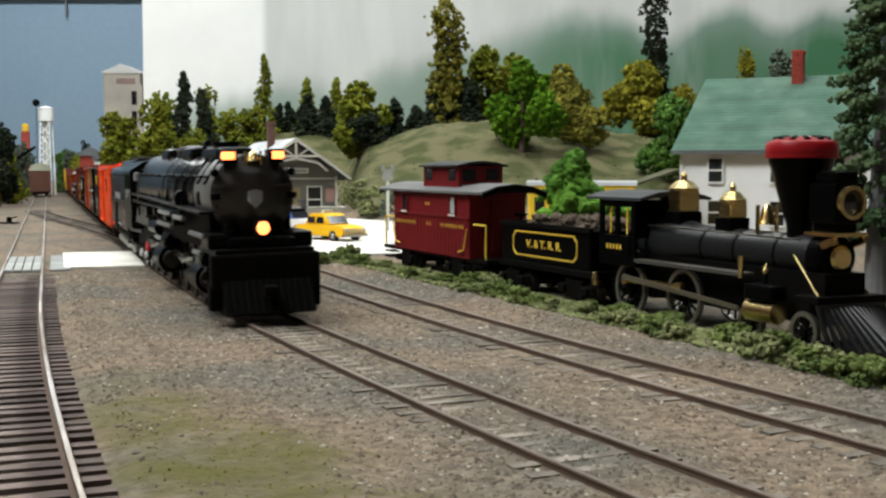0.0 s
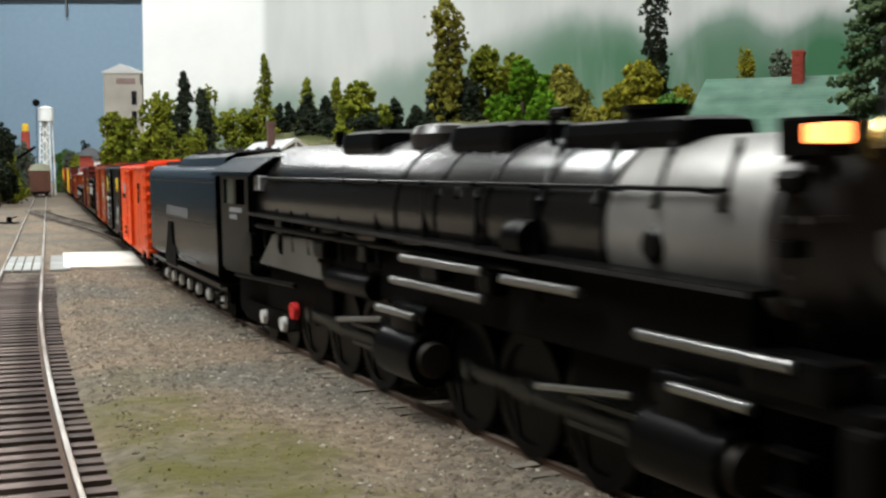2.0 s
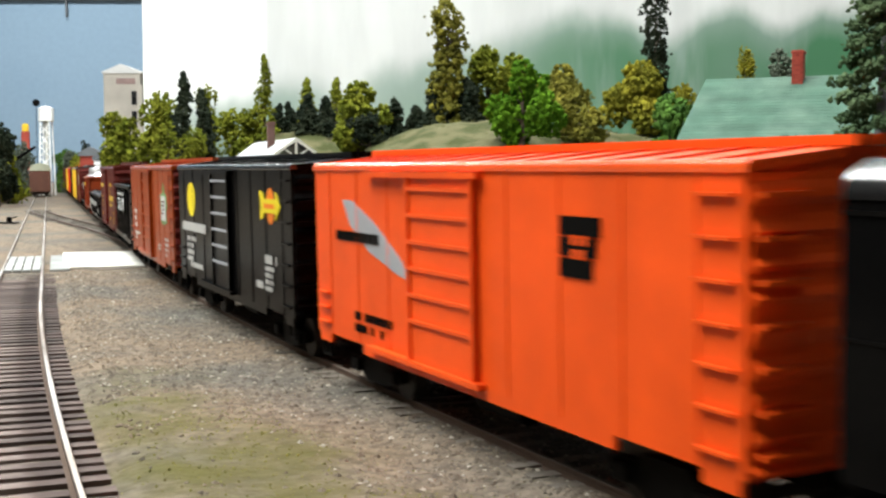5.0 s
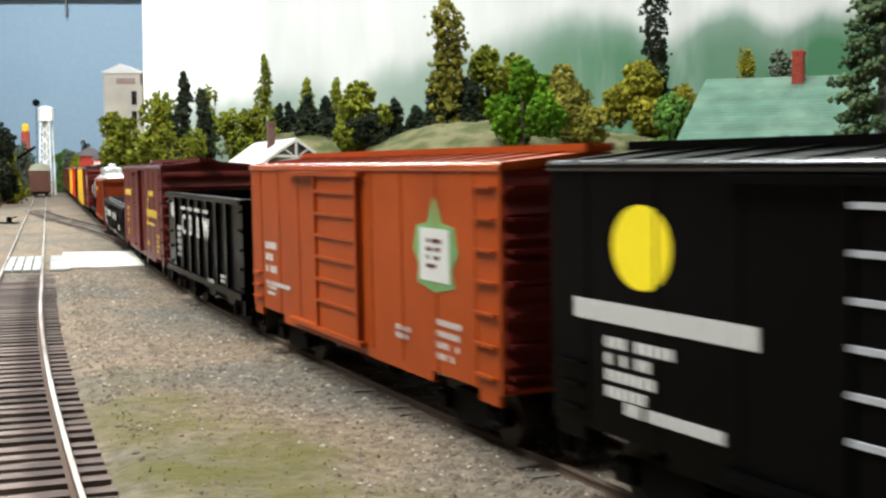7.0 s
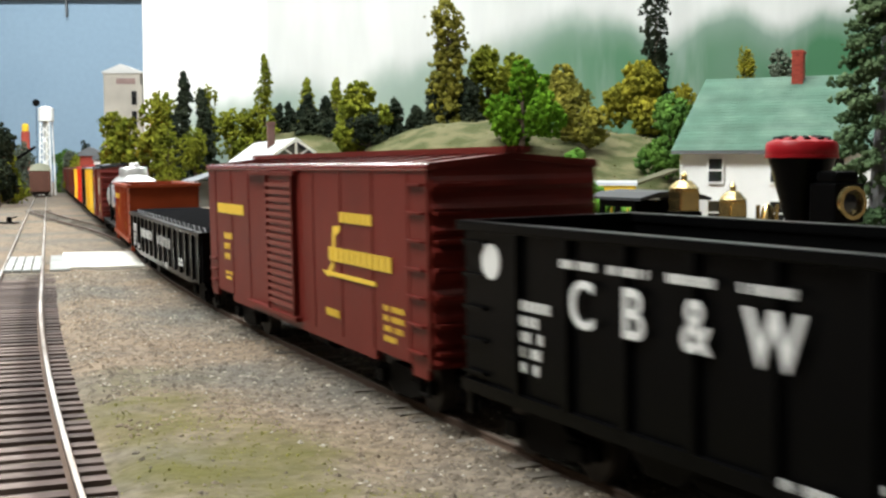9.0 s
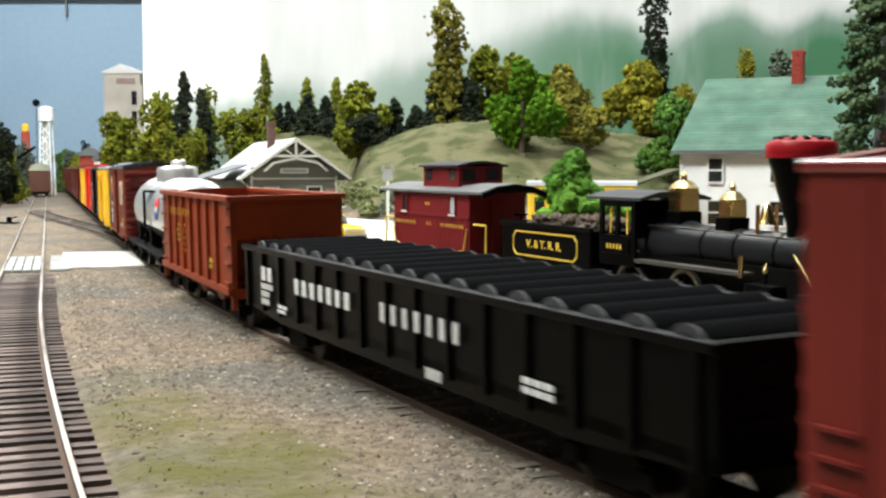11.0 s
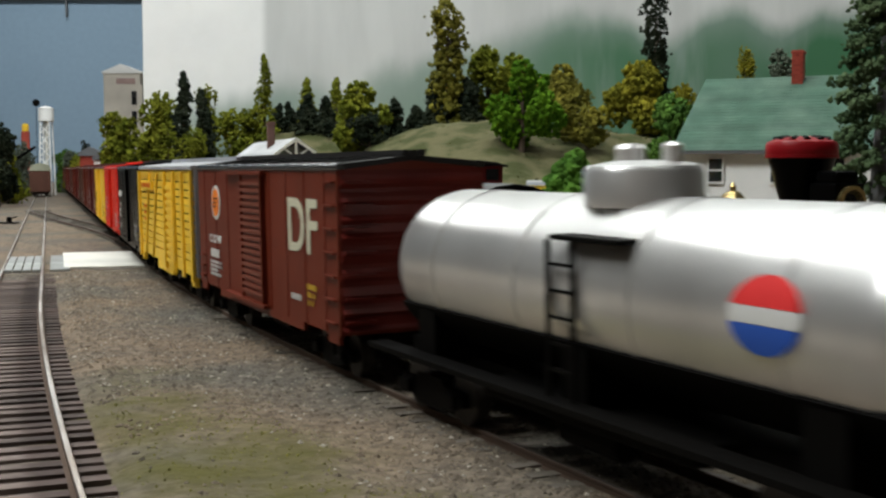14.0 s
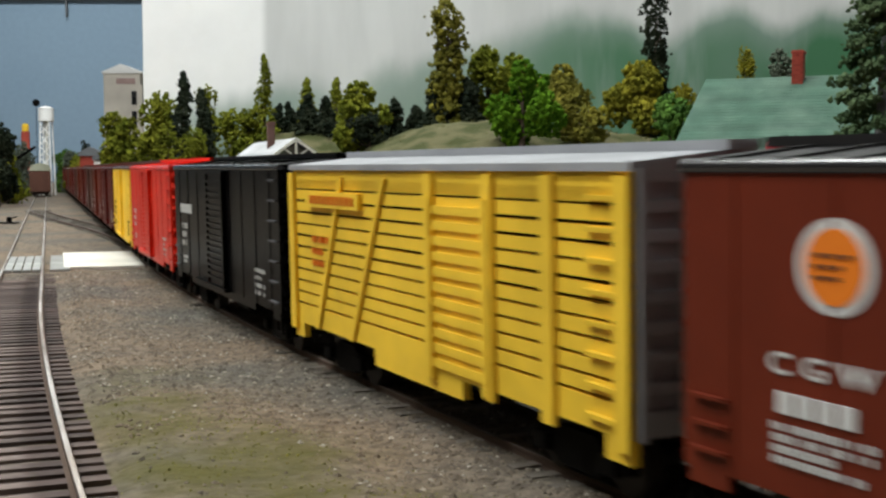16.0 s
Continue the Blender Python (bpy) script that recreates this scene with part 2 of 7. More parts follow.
TRAIN = []          # (vehicle, middle at zero, truck spacing)
ROLLING = []        # (wheelset, place, radius, car)
TURNING = []        # (wheel or rod, radius, throw, place)


# ---- the room and the land ----
def smooth(a, b, v):
    u = np.clip((v - a) / (b - a), 0, 1)
    return u * u * (3 - 2 * u)


def land(x, y, fine=True):
    """Height of the ground; arrays or numbers, millimetres."""
    x, y = np.asarray(x, float), np.asarray(y, float)
    d = np.clip(599.4 - y, 0, 900)
    mx = -106.65 + 0.3368 * (500 - y) + 3.5726e-4 * d * d / 2
    right = (x - mx) * 0.93
    dl = np.clip(428 - y, 0, 600)
    side = np.abs(x - (-155 - 0.332 * (y - 428) + 2.2e-4 * dl * dl / 2))
    z = -1.55 - 1.3 * smooth(24, 15, side) * smooth(620, 420, y) + 0 * x
    z = z - 1.0 * smooth(11, 27, np.abs(right)) * smooth(46, 30, np.abs(right)) * smooth(900, 500, y)
    # low bank of the siding, then the station yard, then the hill
    z = z + 1.6 * smooth(66, 84, right) * smooth(1500, 900, y)
    z = z + 15.0 * smooth(790, 980, y) * smooth(50, 120, right) * smooth(2300, 1500, y)
    # the ridge dips behind the depot, then runs level behind the trees
    wob = 14 * np.sin(x * 0.013 + 1.0) + 8 * np.sin(x * 0.031)
    back = 330 * smooth(-62, -104, x)
    at = (-280, -180, -150, -112, -81, -25, 26, 65, 149, 200, 300)
    tall = (62, 74, 80, 66, 55, 73, 81, 74, 76, 63, 60)
    crest = sum(np.interp(x + k, at, tall) for k in (-16, -8, 0, 8, 16)) / 5
    hill = crest * smooth(870 + back, 1190 + 0.42 * back, y + wob) * smooth(90, 190, right)
    z = z + hill * smooth(2300, 1500, y)
    if fine:
        z = z + 0.3 * np.sin(x * 0.21 + 1.3 * np.sin(y * 0.11)) * np.sin(y * 0.17 + x * 0.05) + smooth(18, 50, z) * (2.4 * np.sin(x * 0.07 + y * 0.05) * np.sin(y * 0.06 - x * 0.02) + 1.3 * np.sin(x * 0.19 + 2 * np.sin(y * 0.04)) * np.sin(y * 0.13))
    return z


def spread(a, b, near0, near1, small, grow):
    out = list(np.arange(near0, near1, small))
    s, v = small, near0
    while v > a:
        s *= grow
        v -= s
        out.insert(0, max(v, a))
    s, v = small, near1
    while v < b:
        out.append(min(v, b))
        s *= grow
        v += s
    out.append(b)
    return np.array(sorted(set(out)))


def ground_material():
    m = mat("ballast_and_earth", (0.155, 0.117, 0.083), 0.95, vary=0.5, scale=330, bump=0.9, bump_scale=420, second=(0.10, 0.091, 0.076), mix_scale=14, spec=0.2)
    nt = m.node_tree
    N, L = nt.nodes, nt.links
    b = N["Principled BSDF"]
    stone = b.inputs["Base Color"].links[0].from_socket
    geo = N.new("ShaderNodeNewGeometry")
    sep = N.new("ShaderNodeSeparateXYZ")
    L.new(geo.outputs["Position"], sep.inputs[0])

    def layer(below, colour, fac):
        x = N.new("ShaderNodeMix")
        x.data_type = "RGBA"
        L.new(fac, x.inputs["Factor"])
        L.new(below, x.inputs["A"])
        x.inputs["B"].default_value = (*colour, 1)
        return x.outputs["Result"]

    def ramp(value, lo, hi):
        r = N.new("ShaderNodeMapRange")
        r.interpolation_type = "SMOOTHSTEP"
        r.inputs["From Min"].default_value, r.inputs["From Max"].default_value = lo, hi
        L.new(value, r.inputs["Value"])
        return r.outputs["Result"]

    def noise_at(scale, detail=4.0):
        n = N.new("ShaderNodeTexNoise")
        n.inputs["Scale"].default_value, n.inputs["Detail"].default_value = scale, detail
        L.new(geo.outputs["Position"], n.inputs["Vector"])
        return n.outputs["Fac"]

    def times(a, c):
        x = N.new("ShaderNodeMath")
        x.operation = "MULTIPLY"
        L.new(a, x.inputs[0])
        L.new(c, x.inputs[1])
        return x.outputs[0]

    def patch(cx, cy, r0, r1):
        v = N.new("ShaderNodeVectorMath")
        v.operation = "DISTANCE"
        v.inputs[1].default_value = (cx * MM, cy * MM, -0.003)
        L.new(geo.outputs["Position"], v.inputs[0])
        return ramp(v.outputs["Value"], r1 * MM, r0 * MM)

    moss = ramp(noise_at(60, 8.0), 0.22, 0.74)
    for cx, cy, r0, r1 in ((-34, 195, 8, 36), (-22, 168, 6, 28), (-62, 240, 4, 30), (-44, 215, 5, 26), (-5, 165, 4, 22), (-70, 275, 3, 22), (-30, 150, 5, 24)):
        stone = layer(stone, (0.072, 0.066, 0.012), times(moss, patch(cx, cy, r0, r1)))
    # grassed hill
    green = ramp(sep.outputs["Z"], 0.010, 0.024)
    turf = N.new("ShaderNodeMix")
    turf.data_type = "RGBA"
    L.new(ramp(noise_at(42, 9.0), 0.40, 0.60), turf.inputs["Factor"])
    turf.inputs["A"].default_value = (0.042, 0.049, 0.015, 1)
    turf.inputs["B"].default_value = (0.098, 0.092, 0.045, 1)
    x = N.new("ShaderNodeMix")
    x.data_type = "RGBA"
    L.new(green, x.inputs["Factor"])
    L.new(stone, x.inputs["A"])
    L.new(turf.outputs["Result"], x.inputs["B"])
    L.new(x.outputs["Result"], b.inputs["Base Color"])
    return m


def make_land():
    xs = spread(-3200, 2600, -190, 170, 4.0, 1.09)
    ys = spread(-900, 4400, 110, 640, 4.0, 1.07)
    X, Y = np.meshgrid(xs, ys)
    Z = land(X, Y)
    V = np.column_stack((X.ravel(), Y.ravel(), Z.ravel()))
    nx, ny = len(xs), len(ys)
    i = np.arange(ny - 1)[:, None] * nx + np.arange(nx - 1)[None, :]
    Fs = np.stack((i, i + 1, i + 1 + nx, i + nx), axis=-1).reshape(-1, 4)
    ob = raw("ground", V, Fs, ground_material(), smooth=True)
    tagged(ob, "ballast, earth and grassed hill of a model railway", "ground", kind="structure")


def make_room():
    def wall(name, x0, x1, y0, y1, z0, z1, material, label, category):
        ob = made(name, lambda bm: bx(bm, x0, x1, y0, y1, z0, z1), material)
        tagged(ob, label, category, kind="structure")
    wall("wall_north", -3300, 2700, 4400, 4500, -1100, 1500, "wall_blue", "pale blue painted room wall behind the layout", "wall")
    # side and rear walls and ceiling are unseen; their dark tones shape the light
    wall("wall_west", -3300, -3200, -900, 4400, -1100, 1500, "panel", "unseen side wall, dark to cut reflected light", "wall")
    wall("wall_east", 2600, 2700, -900, 4400, -1100, 1500, "panel", "unseen side wall, dark to cut reflected light", "wall")
    wall("wall_south", -3300, 2700, -1000, -900, -1100, 1500, "panel", "unseen wall behind the camera, dark to cut reflected light", "wall")
    wall("ceiling", -3300, 2700, -1000, 4500, 1500, 1560, "dim_ceiling", "unseen ceiling with fluorescent fixtures, dim to cut bounced light", "ceiling")
    wall("floor", -3300, 2700, -1000, 4500, -1160, -1100, "carpet", "dark floor under the layout", "floor")
    # trim line high on the blue wall
    tagged(made("trim", lambda bm: bx(bm, -3200, 2600, 4380, 4400, 660, 668), "roof_dark"), "dark seam along the blue wall", "trim", kind="structure")
    tagged(made("trim", lambda bm: bx(bm, -1378, -1373, 4384, 4400, 600, 660), "roof_dark"), "dark seam down the blue wall", "trim", kind="structure")
    # unseen ceiling fixtures with their lamps, placed to light train, backdrop and blue wall
    for n, (x, y) in enumerate(((-1000, 80), (450, -550), (-450, 1180), (750, 1180), (-1300, 3300), (-650, 380))):
        f = thing("ceiling_light", x, y, 1500, 0, "white fluorescent fixture added on the ceiling, out of view", "ceiling light", "ceiling lights")
        made("housing", lambda bm: bx(bm, -600, 600, -90, 90, -40, 0, 6), "plaster", f)
        tube = mat("fluorescent_tube", (0.9, 0.9, 0.9), 0.4, emit=(0.95, 1.0, 0.97), power=6.0, bump=0) if n == 0 else bpy.data.materials["fluorescent_tube"]
        for dy in (-45, 45):
            made("tube", lambda bm: cyl(bm, (-580, dy, -56), (580, dy, -56), 13, n=12), tube, f)
        lamp = bpy.data.lights.new("fluorescent", "AREA")
        lamp.shape, lamp.size, lamp.size_y = "RECTANGLE", 1.2, 0.18
        lamp.energy, lamp.color = LAMP_POWER[n], (0.97, 1.0, 0.98)
        ob = new("fluorescent", lamp)
        ob.matrix_basis = look((x * MM, y * MM, 1.42), (x * MM, y * MM, 0))


# the weakest added fixtures only give fill and highlights
LAMP_POWER = (40, 0.6, 28, 13, 34, 2.5)


def backdrop_material():
    m = mat("painted_misty_hills", (0.90, 0.905, 0.90), 0.9, vary=0.02, bump=0.03, second=(0.86, 0.87, 0.87))
    nt = m.node_tree
    N, L = nt.nodes, nt.links
    b = N["Principled BSDF"]
    geo = N.new("ShaderNodeNewGeometry")
    mp = N.new("ShaderNodeMapping")
    mp.inputs["Scale"].default_value = (1, 1, 0.45)
    L.new(geo.outputs["Position"], mp.inputs["Vector"])
    sep = N.new("ShaderNodeSeparateXYZ")
    L.new(geo.outputs["Position"], sep.inputs[0])

    def nz(scale, detail, socket=None):
        n = N.new("ShaderNodeTexNoise")
        n.inputs["Scale"].default_value, n.inputs["Detail"].default_value = scale, detail
        L.new(socket or mp.outputs["Vector"], n.inputs["Vector"])
        return n.outputs["Fac"]

    def calc(op, a, c):
        x = N.new("ShaderNodeMath")
        x.operation = op
        for s, v in zip(x.inputs, (a, c)):
            if isinstance(v, (int, float)):
                s.default_value = v
            else:
                L.new(v, s)
        return x.outputs[0]

    def ramp(value, lo, hi):
        r = N.new("ShaderNodeMapRange")
        r.interpolation_type = "SMOOTHSTEP"
        r.inputs["From Min"].default_value, r.inputs["From Max"].default_value = lo, hi
        L.new(value, r.inputs["Value"])
        return r.outputs["Result"]

    def over(below, colour, fac):
        x = N.new("ShaderNodeMix")
        x.data_type = "RGBA"
        L.new(fac, x.inputs["Factor"])
        L.new(below, x.inputs["A"])
        x.inputs["B"].default_value = (*colour, 1)
        return x.outputs["Result"]

    # painted tree line along the board: position, height, strength of the paint, greenness
    line = N.new("ShaderNodeValToRGB")
    line.color_ramp.interpolation = "B_SPLINE"
    stops = ((-363, 132, 0.0, 0.2), (-290, 140, 0.6, 0.3), (-225, 140, 0.7, 0.2), (-185, 168, 0.6, 0.1), (-140, 150, 0.5, 0.1), (-108, 146, 0.5, 0.1), (-70, 186, 0.6, 0.1), (-38, 168, 0.6, 0.2), (-10, 196, 0.6, 0.2),
             (50, 206, 0.65, 0.2), (95, 226, 0.6, 0.3), (125, 228, 0.65, 0.55), (185, 234, 0.7, 0.6), (235, 232, 0.8, 0.7), (272, 196, 0.85, 0.75), (315, 244, 0.9, 0.6), (355, 254, 0.9, 0.45), (396, 204, 0.95, 0.7), (430, 226, 1.0, 0.8), (462, 246, 1.0, 0.9), (560, 225, 1.0, 0.8))
    els = line.color_ramp.elements
    while len(els) < len(stops):
        els.new(0.5)
    for el, (px, pz, op, gr) in zip(els, stops):
        el.position = (px + 363) / 923
        el.color = ((pz - 100) / 200, op, gr, 1)
    u = N.new("ShaderNodeMapRange")
    u.inputs["From Min"].default_value, u.inputs["From Max"].default_value = -0.363, 0.560
    L.new(sep.outputs["X"], u.inputs["Value"])
    L.new(u.outputs["Result"], line.inputs["Fac"])
    rgb = N.new("ShaderNodeSeparateColor")
    L.new(line.outputs["Color"], rgb.inputs[0])
    streak = N.new("ShaderNodeMapping")
    streak.inputs["Scale"].default_value = (1, 1, 0.16)
    L.new(geo.outputs["Position"], streak.inputs["Vector"])
    crowns = calc("MULTIPLY", calc("SUBTRACT", nz(16, 4), 0.5), 0.05)
    top = calc("ADD", calc("ADD", calc("MULTIPLY", rgb.outputs[0], 0.2), 0.1), crowns)
    depth = calc("SUBTRACT", top, sep.outputs["Z"])
    fac = calc("MULTIPLY", ramp(depth, -0.012, 0.034), rgb.outputs[1])
    grey = calc("MULTIPLY", ramp(sep.outputs["X"], -0.222, -0.210), calc("ADD", calc("MULTIPLY", ramp(nz(26, 5, streak.outputs["Vector"]), 0.3, 0.7), 0.28), 0.66))
    sky = over(b.inputs["Base Color"].links[0].from_socket, (0.56, 0.575, 0.57), grey)
    pale = over(sky, (0.24, 0.325, 0.28), calc("MULTIPLY", calc("MINIMUM", calc("MULTIPLY", fac, 1.35), 1.0), ramp(nz(20, 5), -0.1, 0.42)))
    green = calc("MULTIPLY", calc("MULTIPLY", ramp(depth, -0.004, 0.06), rgb.outputs[2]), ramp(nz(30, 5, streak.outputs["Vector"]), 0.2, 0.52))
    pale = over(pale, (0.062, 0.178, 0.092), calc("MINIMUM", calc("MULTIPLY", green, 1.3), 1.0))
    L.new(pale, b.inputs["Base Color"])
    return m


def make_backdrop():
    ob = made("backdrop", lambda bm: bx(bm, -363, 1500, 1450, 1462, -20, 900), backdrop_material())
    tagged(ob, "white backdrop board painted with misty green hills", "backdrop", kind="structure")


def rail_mesh(name, pts, parent, head="rail"):
    """A rail along the points: foot, web and head in one rusty mesh, and its bright top as a strip."""
    prof = ((-1.1, -2.2), (1.1, -2.2), (1.1, -1.9), (0.35, -1.5), (0.35, -0.75), (0.55, -0.5), (0.55, -0.12), (-0.55, -0.12), (-0.55, -0.5), (-0.35, -0.75), (-0.35, -1.5), (-1.1, -1.9))
    n, k = len(pts), len(prof)
    t = np.gradient(pts, axis=0)
    t /= np.linalg.norm(t, axis=1)[:, None]
    nr = np.column_stack((t[:, 1], -t[:, 0]))
    V = [(p[0] + q[0] * a, p[1] + q[1] * a, z) for p, q in zip(pts, nr) for a, z in prof]
    Fs = [(i * k + j, i * k + (j + 1) % k, (i + 1) * k + (j + 1) % k, (i + 1) * k + j) for i in range(n - 1) for j in range(k)]
    r = raw(name, V, Fs, "rail_side", parent)
    V = [(p[0] + q[0] * a, p[1] + q[1] * a, z) for p, q in zip(pts, nr) for a, z in ((-0.55, -0.12), (-0.42, 0.0), (0.42, 0.0), (0.55, -0.12))]
    Fs = [(i * 4 + j, i * 4 + j + 1, (i + 1) * 4 + j + 1, (i + 1) * 4 + j) for i in range(n - 1) for j in range(3)]
    h = raw("rail_head", V, Fs, head, r)
    tagged(h, "polished steel rail head" if head == "rail" else "dull brown rail head")
    return r


def make_track(label, pts, tie_mat, split_from, split_to, spacing=6.6, rise=0.0, tie_len=29.0, tie_top=-1.35):
    half = 1.7 if tie_mat == "tie" else 1.35
    tr = thing("railway_track", 0, 0, rise, 0, label, "railway track", "tracks of the layout", "structure")
    for off in (-8.25 - 0.55, 8.25 + 0.55):
        rail_mesh("rail", parallel(pts, off), tr, "rail" if tie_mat == "tie" else "rail_dull")
    s = np.concatenate([[0], np.cumsum(np.linalg.norm(np.diff(pts, axis=0), axis=1))])
    src, far_v, far_f = None, [], []
    rng = random.Random(7)
    for d in np.arange(3, s[-1], spacing):
        x, y = np.interp(d, s, pts[:, 0]), np.interp(d, s, pts[:, 1])
        x2, y2 = np.interp(d + 2, s, pts[:, 0]), np.interp(d + 2, s, pts[:, 1])
        a = math.degrees(math.atan2(y2 - y, x2 - x)) + rng.uniform(-1.5, 1.5)
        if split_from < y < split_to:
            if src is None:
                src = made("tie", lambda bm: bx(bm, -half, half, -tie_len / 2, tie_len / 2, -4.2, tie_top), tie_mat, tr)
                src.matrix_basis = pose(x * MM, y * MM, 0, 0, 0, a)
            else:
                shared("tie", src, tr, x + rng.uniform(-0.2, 0.2), y, rng.uniform(-0.25, 0.02), a)
        else:
            c, q = math.cos(radians(a)), math.sin(radians(a))
            b0 = len(far_v)
            far_v += [(x + u * c - v * q, y + u * q + v * c, z) for z in (-4.2, tie_top) for u, v in ((-1.3, -14), (1.3, -14), (1.3, 14), (-1.3, 14))]
            far_f += [tuple(b0 + i for i in f) for f in ((4, 5, 6, 7), (0, 1, 5, 4), (1, 2, 6, 5), (2, 3, 7, 6), (3, 0, 4, 7))]
    if far_v:
        o = raw("far_ties", far_v, far_f, tie_mat, tr)
        tagged(o, kind="stuff")
    return tr


def make_tracks():
    make_track("main line track on grey weathered ties in ballast", MAIN[MAIN_S > -2600], "tie_grey", 120, 700)
    make_track("side track with bright rails on dark brown ties", track_line(left_x, 2600, -600), "tie", 100, 700, 6.6, tie_top=-1.9)
    second = parallel(track_line(main_x, 1100, -300), -55)
    make_track("second line track on weathered ties in ballast", second, "tie_grey", 150, 620)
    third = np.array([(81.6 - 0.425 * (y - 360), y) for y in np.arange(760, 100, -6.0)])
    make_track("siding track half buried in grass", third, "tie_grey", 250, 620, rise=0.0)
    cross = np.array([(left_x(y) + (main_x(y) - left_x(y)) * u * u * (3 - 2 * u), y) for u, y in zip(np.linspace(0, 1, 90), np.linspace(1400, 720, 90))])
    make_track("crossover track between the side track and the main line", cross, "tie_grey", 0, 1)


make_land()
make_room()
make_backdrop()
make_tracks()


# ---- rolling stock; x runs forward, z up from the rail head ----
def truck(parent, x, wheel_r=5.2, base=19.5):
    t = made("truck", lambda bm: bx(bm, -3.5, 3.5, -10.9, 10.9, 4.4, 8.6, 0.4), "under", parent)
    for s in (-1, 1):
        made("side_frame", lambda bm: (prism(bm, ((-base / 2 - 4, 4.2), (-base / 2 - 3, 6.6), (-base / 2 + 3, 6.8), (-5, 8.2), (5, 8.2), (base / 2 - 3, 6.8), (base / 2 + 3, 6.6), (base / 2 + 4, 4.2), (base / 2 - 2, 3.6), (5, 2.2), (-5, 2.2), (-base / 2 + 2, 3.6)), s * 11.7 - 0.9, s * 11.7 + 0.9, "y"),
             [bx(bm, sx - 2.2, sx + 2.2, s * 12.9 - 0.9, s * 12.9 + 0.9, 3.6, 6.4, 0.3) for sx in (-base / 2, base / 2)]), "under", t)
    t.location = (x * MM, 0, 0)
    for sx in (-base / 2, base / 2):
        w = made("wheelset", lambda bm: (cyl(bm, (0, -10, 0), (0, 10, 0), 1.2, n=8),
                 [cyl(bm, (0, s * 7.2, 0), (0, s * 10.1, 0), wheel_r + (0.35 if k == 0 else 0), wheel_r - 0.15, n=20) for s in (-1, 1) for k in (1,)]), "dark_wheel", t, "dark wheels on an axle", 40)
        w.location = (sx * MM, 0, wheel_r * MM)
        ROLLING.append((w, sx, wheel_r, parent))
    return t


def coupler(parent, x, d):
    made("coupler", lambda bm: (bx(bm, min(x, x + d * 5), max(x, x + d * 5), -1.1, 1.1, 8.6, 10.8, 0.3), bx(bm, min(x + d * 4, x + d * 7.5), max(x + d * 4, x + d * 7.5), -2.3, 2.3, 8.0, 11.4, 0.6)), "under", parent)


def ladder(parent, material, x0, x1, y, z0, z1, n, thick=0.45):
    s, src = (1 if y > 0 else -1), None
    for i in range(n):
        z = z0 + (z1 - z0) * i / (n - 1)
        if src is None:
            src = made("rung", lambda bm: bx(bm, x0, x1, min(y, y + s * 0.9), max(y, y + s * 0.9), z0 - thick / 2, z0 + thick / 2), material, parent)
        else:
            shared("rung", src, parent, 0, 0, z - z0)


def end_ladder(parent, material, x, y0, y1, z0, z1, n):
    s, src = (1 if x > 0 else -1), None
    for i in range(n):
        z = z0 + (z1 - z0) * i / (n - 1)
        if src is None:
            src = made("end_rung", lambda bm: bx(bm, min(x - s * 0.4, x + s * 0.9), max(x - s * 0.4, x + s * 0.9), y0, y1, z0 - 0.3, z0 + 0.3), material, parent)
        else:
            shared("end_rung", src, parent, 0, 0, z - z0)


def bars(parent, material, x, z, w, h, rows, cols=1, gap=0.35, half=17.5, name="lettering"):
    """Unreadable lettering as plain bars, one set on each side."""
    hh = h / rows
    split = cols == 1 and w / hh > 2.4 and hh < 4.2 and gap > 0.12
    def build(bm, s):
        rng = random.Random(int(x * 7 + z * 13 + w))
        for r in range(rows):
            z0 = z + h / 2 - (r + 1) * hh
            ww = w * (1.0 if r == 0 or rows == 1 else rng.uniform(0.6, 1.0))
            n = max(2, round(ww / (hh * 0.72))) if split else cols
            for c in range(n):
                if split and 0 < c < n - 1 and rng.random() < 0.14:
                    continue
                cw = ww / n
                a = x - w / 2 + c * cw
                trim = max(gap, 0.7) if split else gap
                a0, a1 = a + cw * trim * 0.3, a + cw * (1 - trim * 0.3)
                if s > 0:
                    a0, a1 = -a1, -a0
                bx(bm, a0, a1, min(s * (half - 0.1), s * (half + 0.14)), max(s * (half - 0.1), s * (half + 0.14)), z0 + hh * gap * 0.5 * (rows > 1), z0 + hh * (1 - gap * 0.5 * (rows > 1)))
    for s in (-1, 1):
        tagged(made(name, lambda bm: build(bm, s), material, parent), kind="stuff" if rows * cols > 1 or split else "")


def disc(parent, material, x, z, rx, rz, half, proud=0.14, name="emblem", n=28):
    for s in (-1, 1):
        made(name, lambda bm: bmesh.ops.create_cone(bm, cap_ends=True, segments=n, radius1=1, radius2=1, depth=1,
                                                    matrix=Matrix.Translation((x * -s, s * (half + proud / 2), z)) @ Matrix.Rotation(radians(90), 4, "X") @ Matrix.Diagonal((rx, rz, proud, 1))), material, parent)


def shape(parent, material, pts, half, proud=0.14, name="emblem"):
    for s in (-1, 1):
        made(name, lambda bm: prism(bm, [(-s * px, pz) for px, pz in pts], s * half, s * (half + proud), "y"), material, parent)


def both(name, text, size, material, parent, x, z, half, squash=1.0):
    words(name, text, size, material, parent, x, -half - 0.12, z, -1, squash)
    words(name, text, size, material, parent, -x, half + 0.12, z, 1, squash)


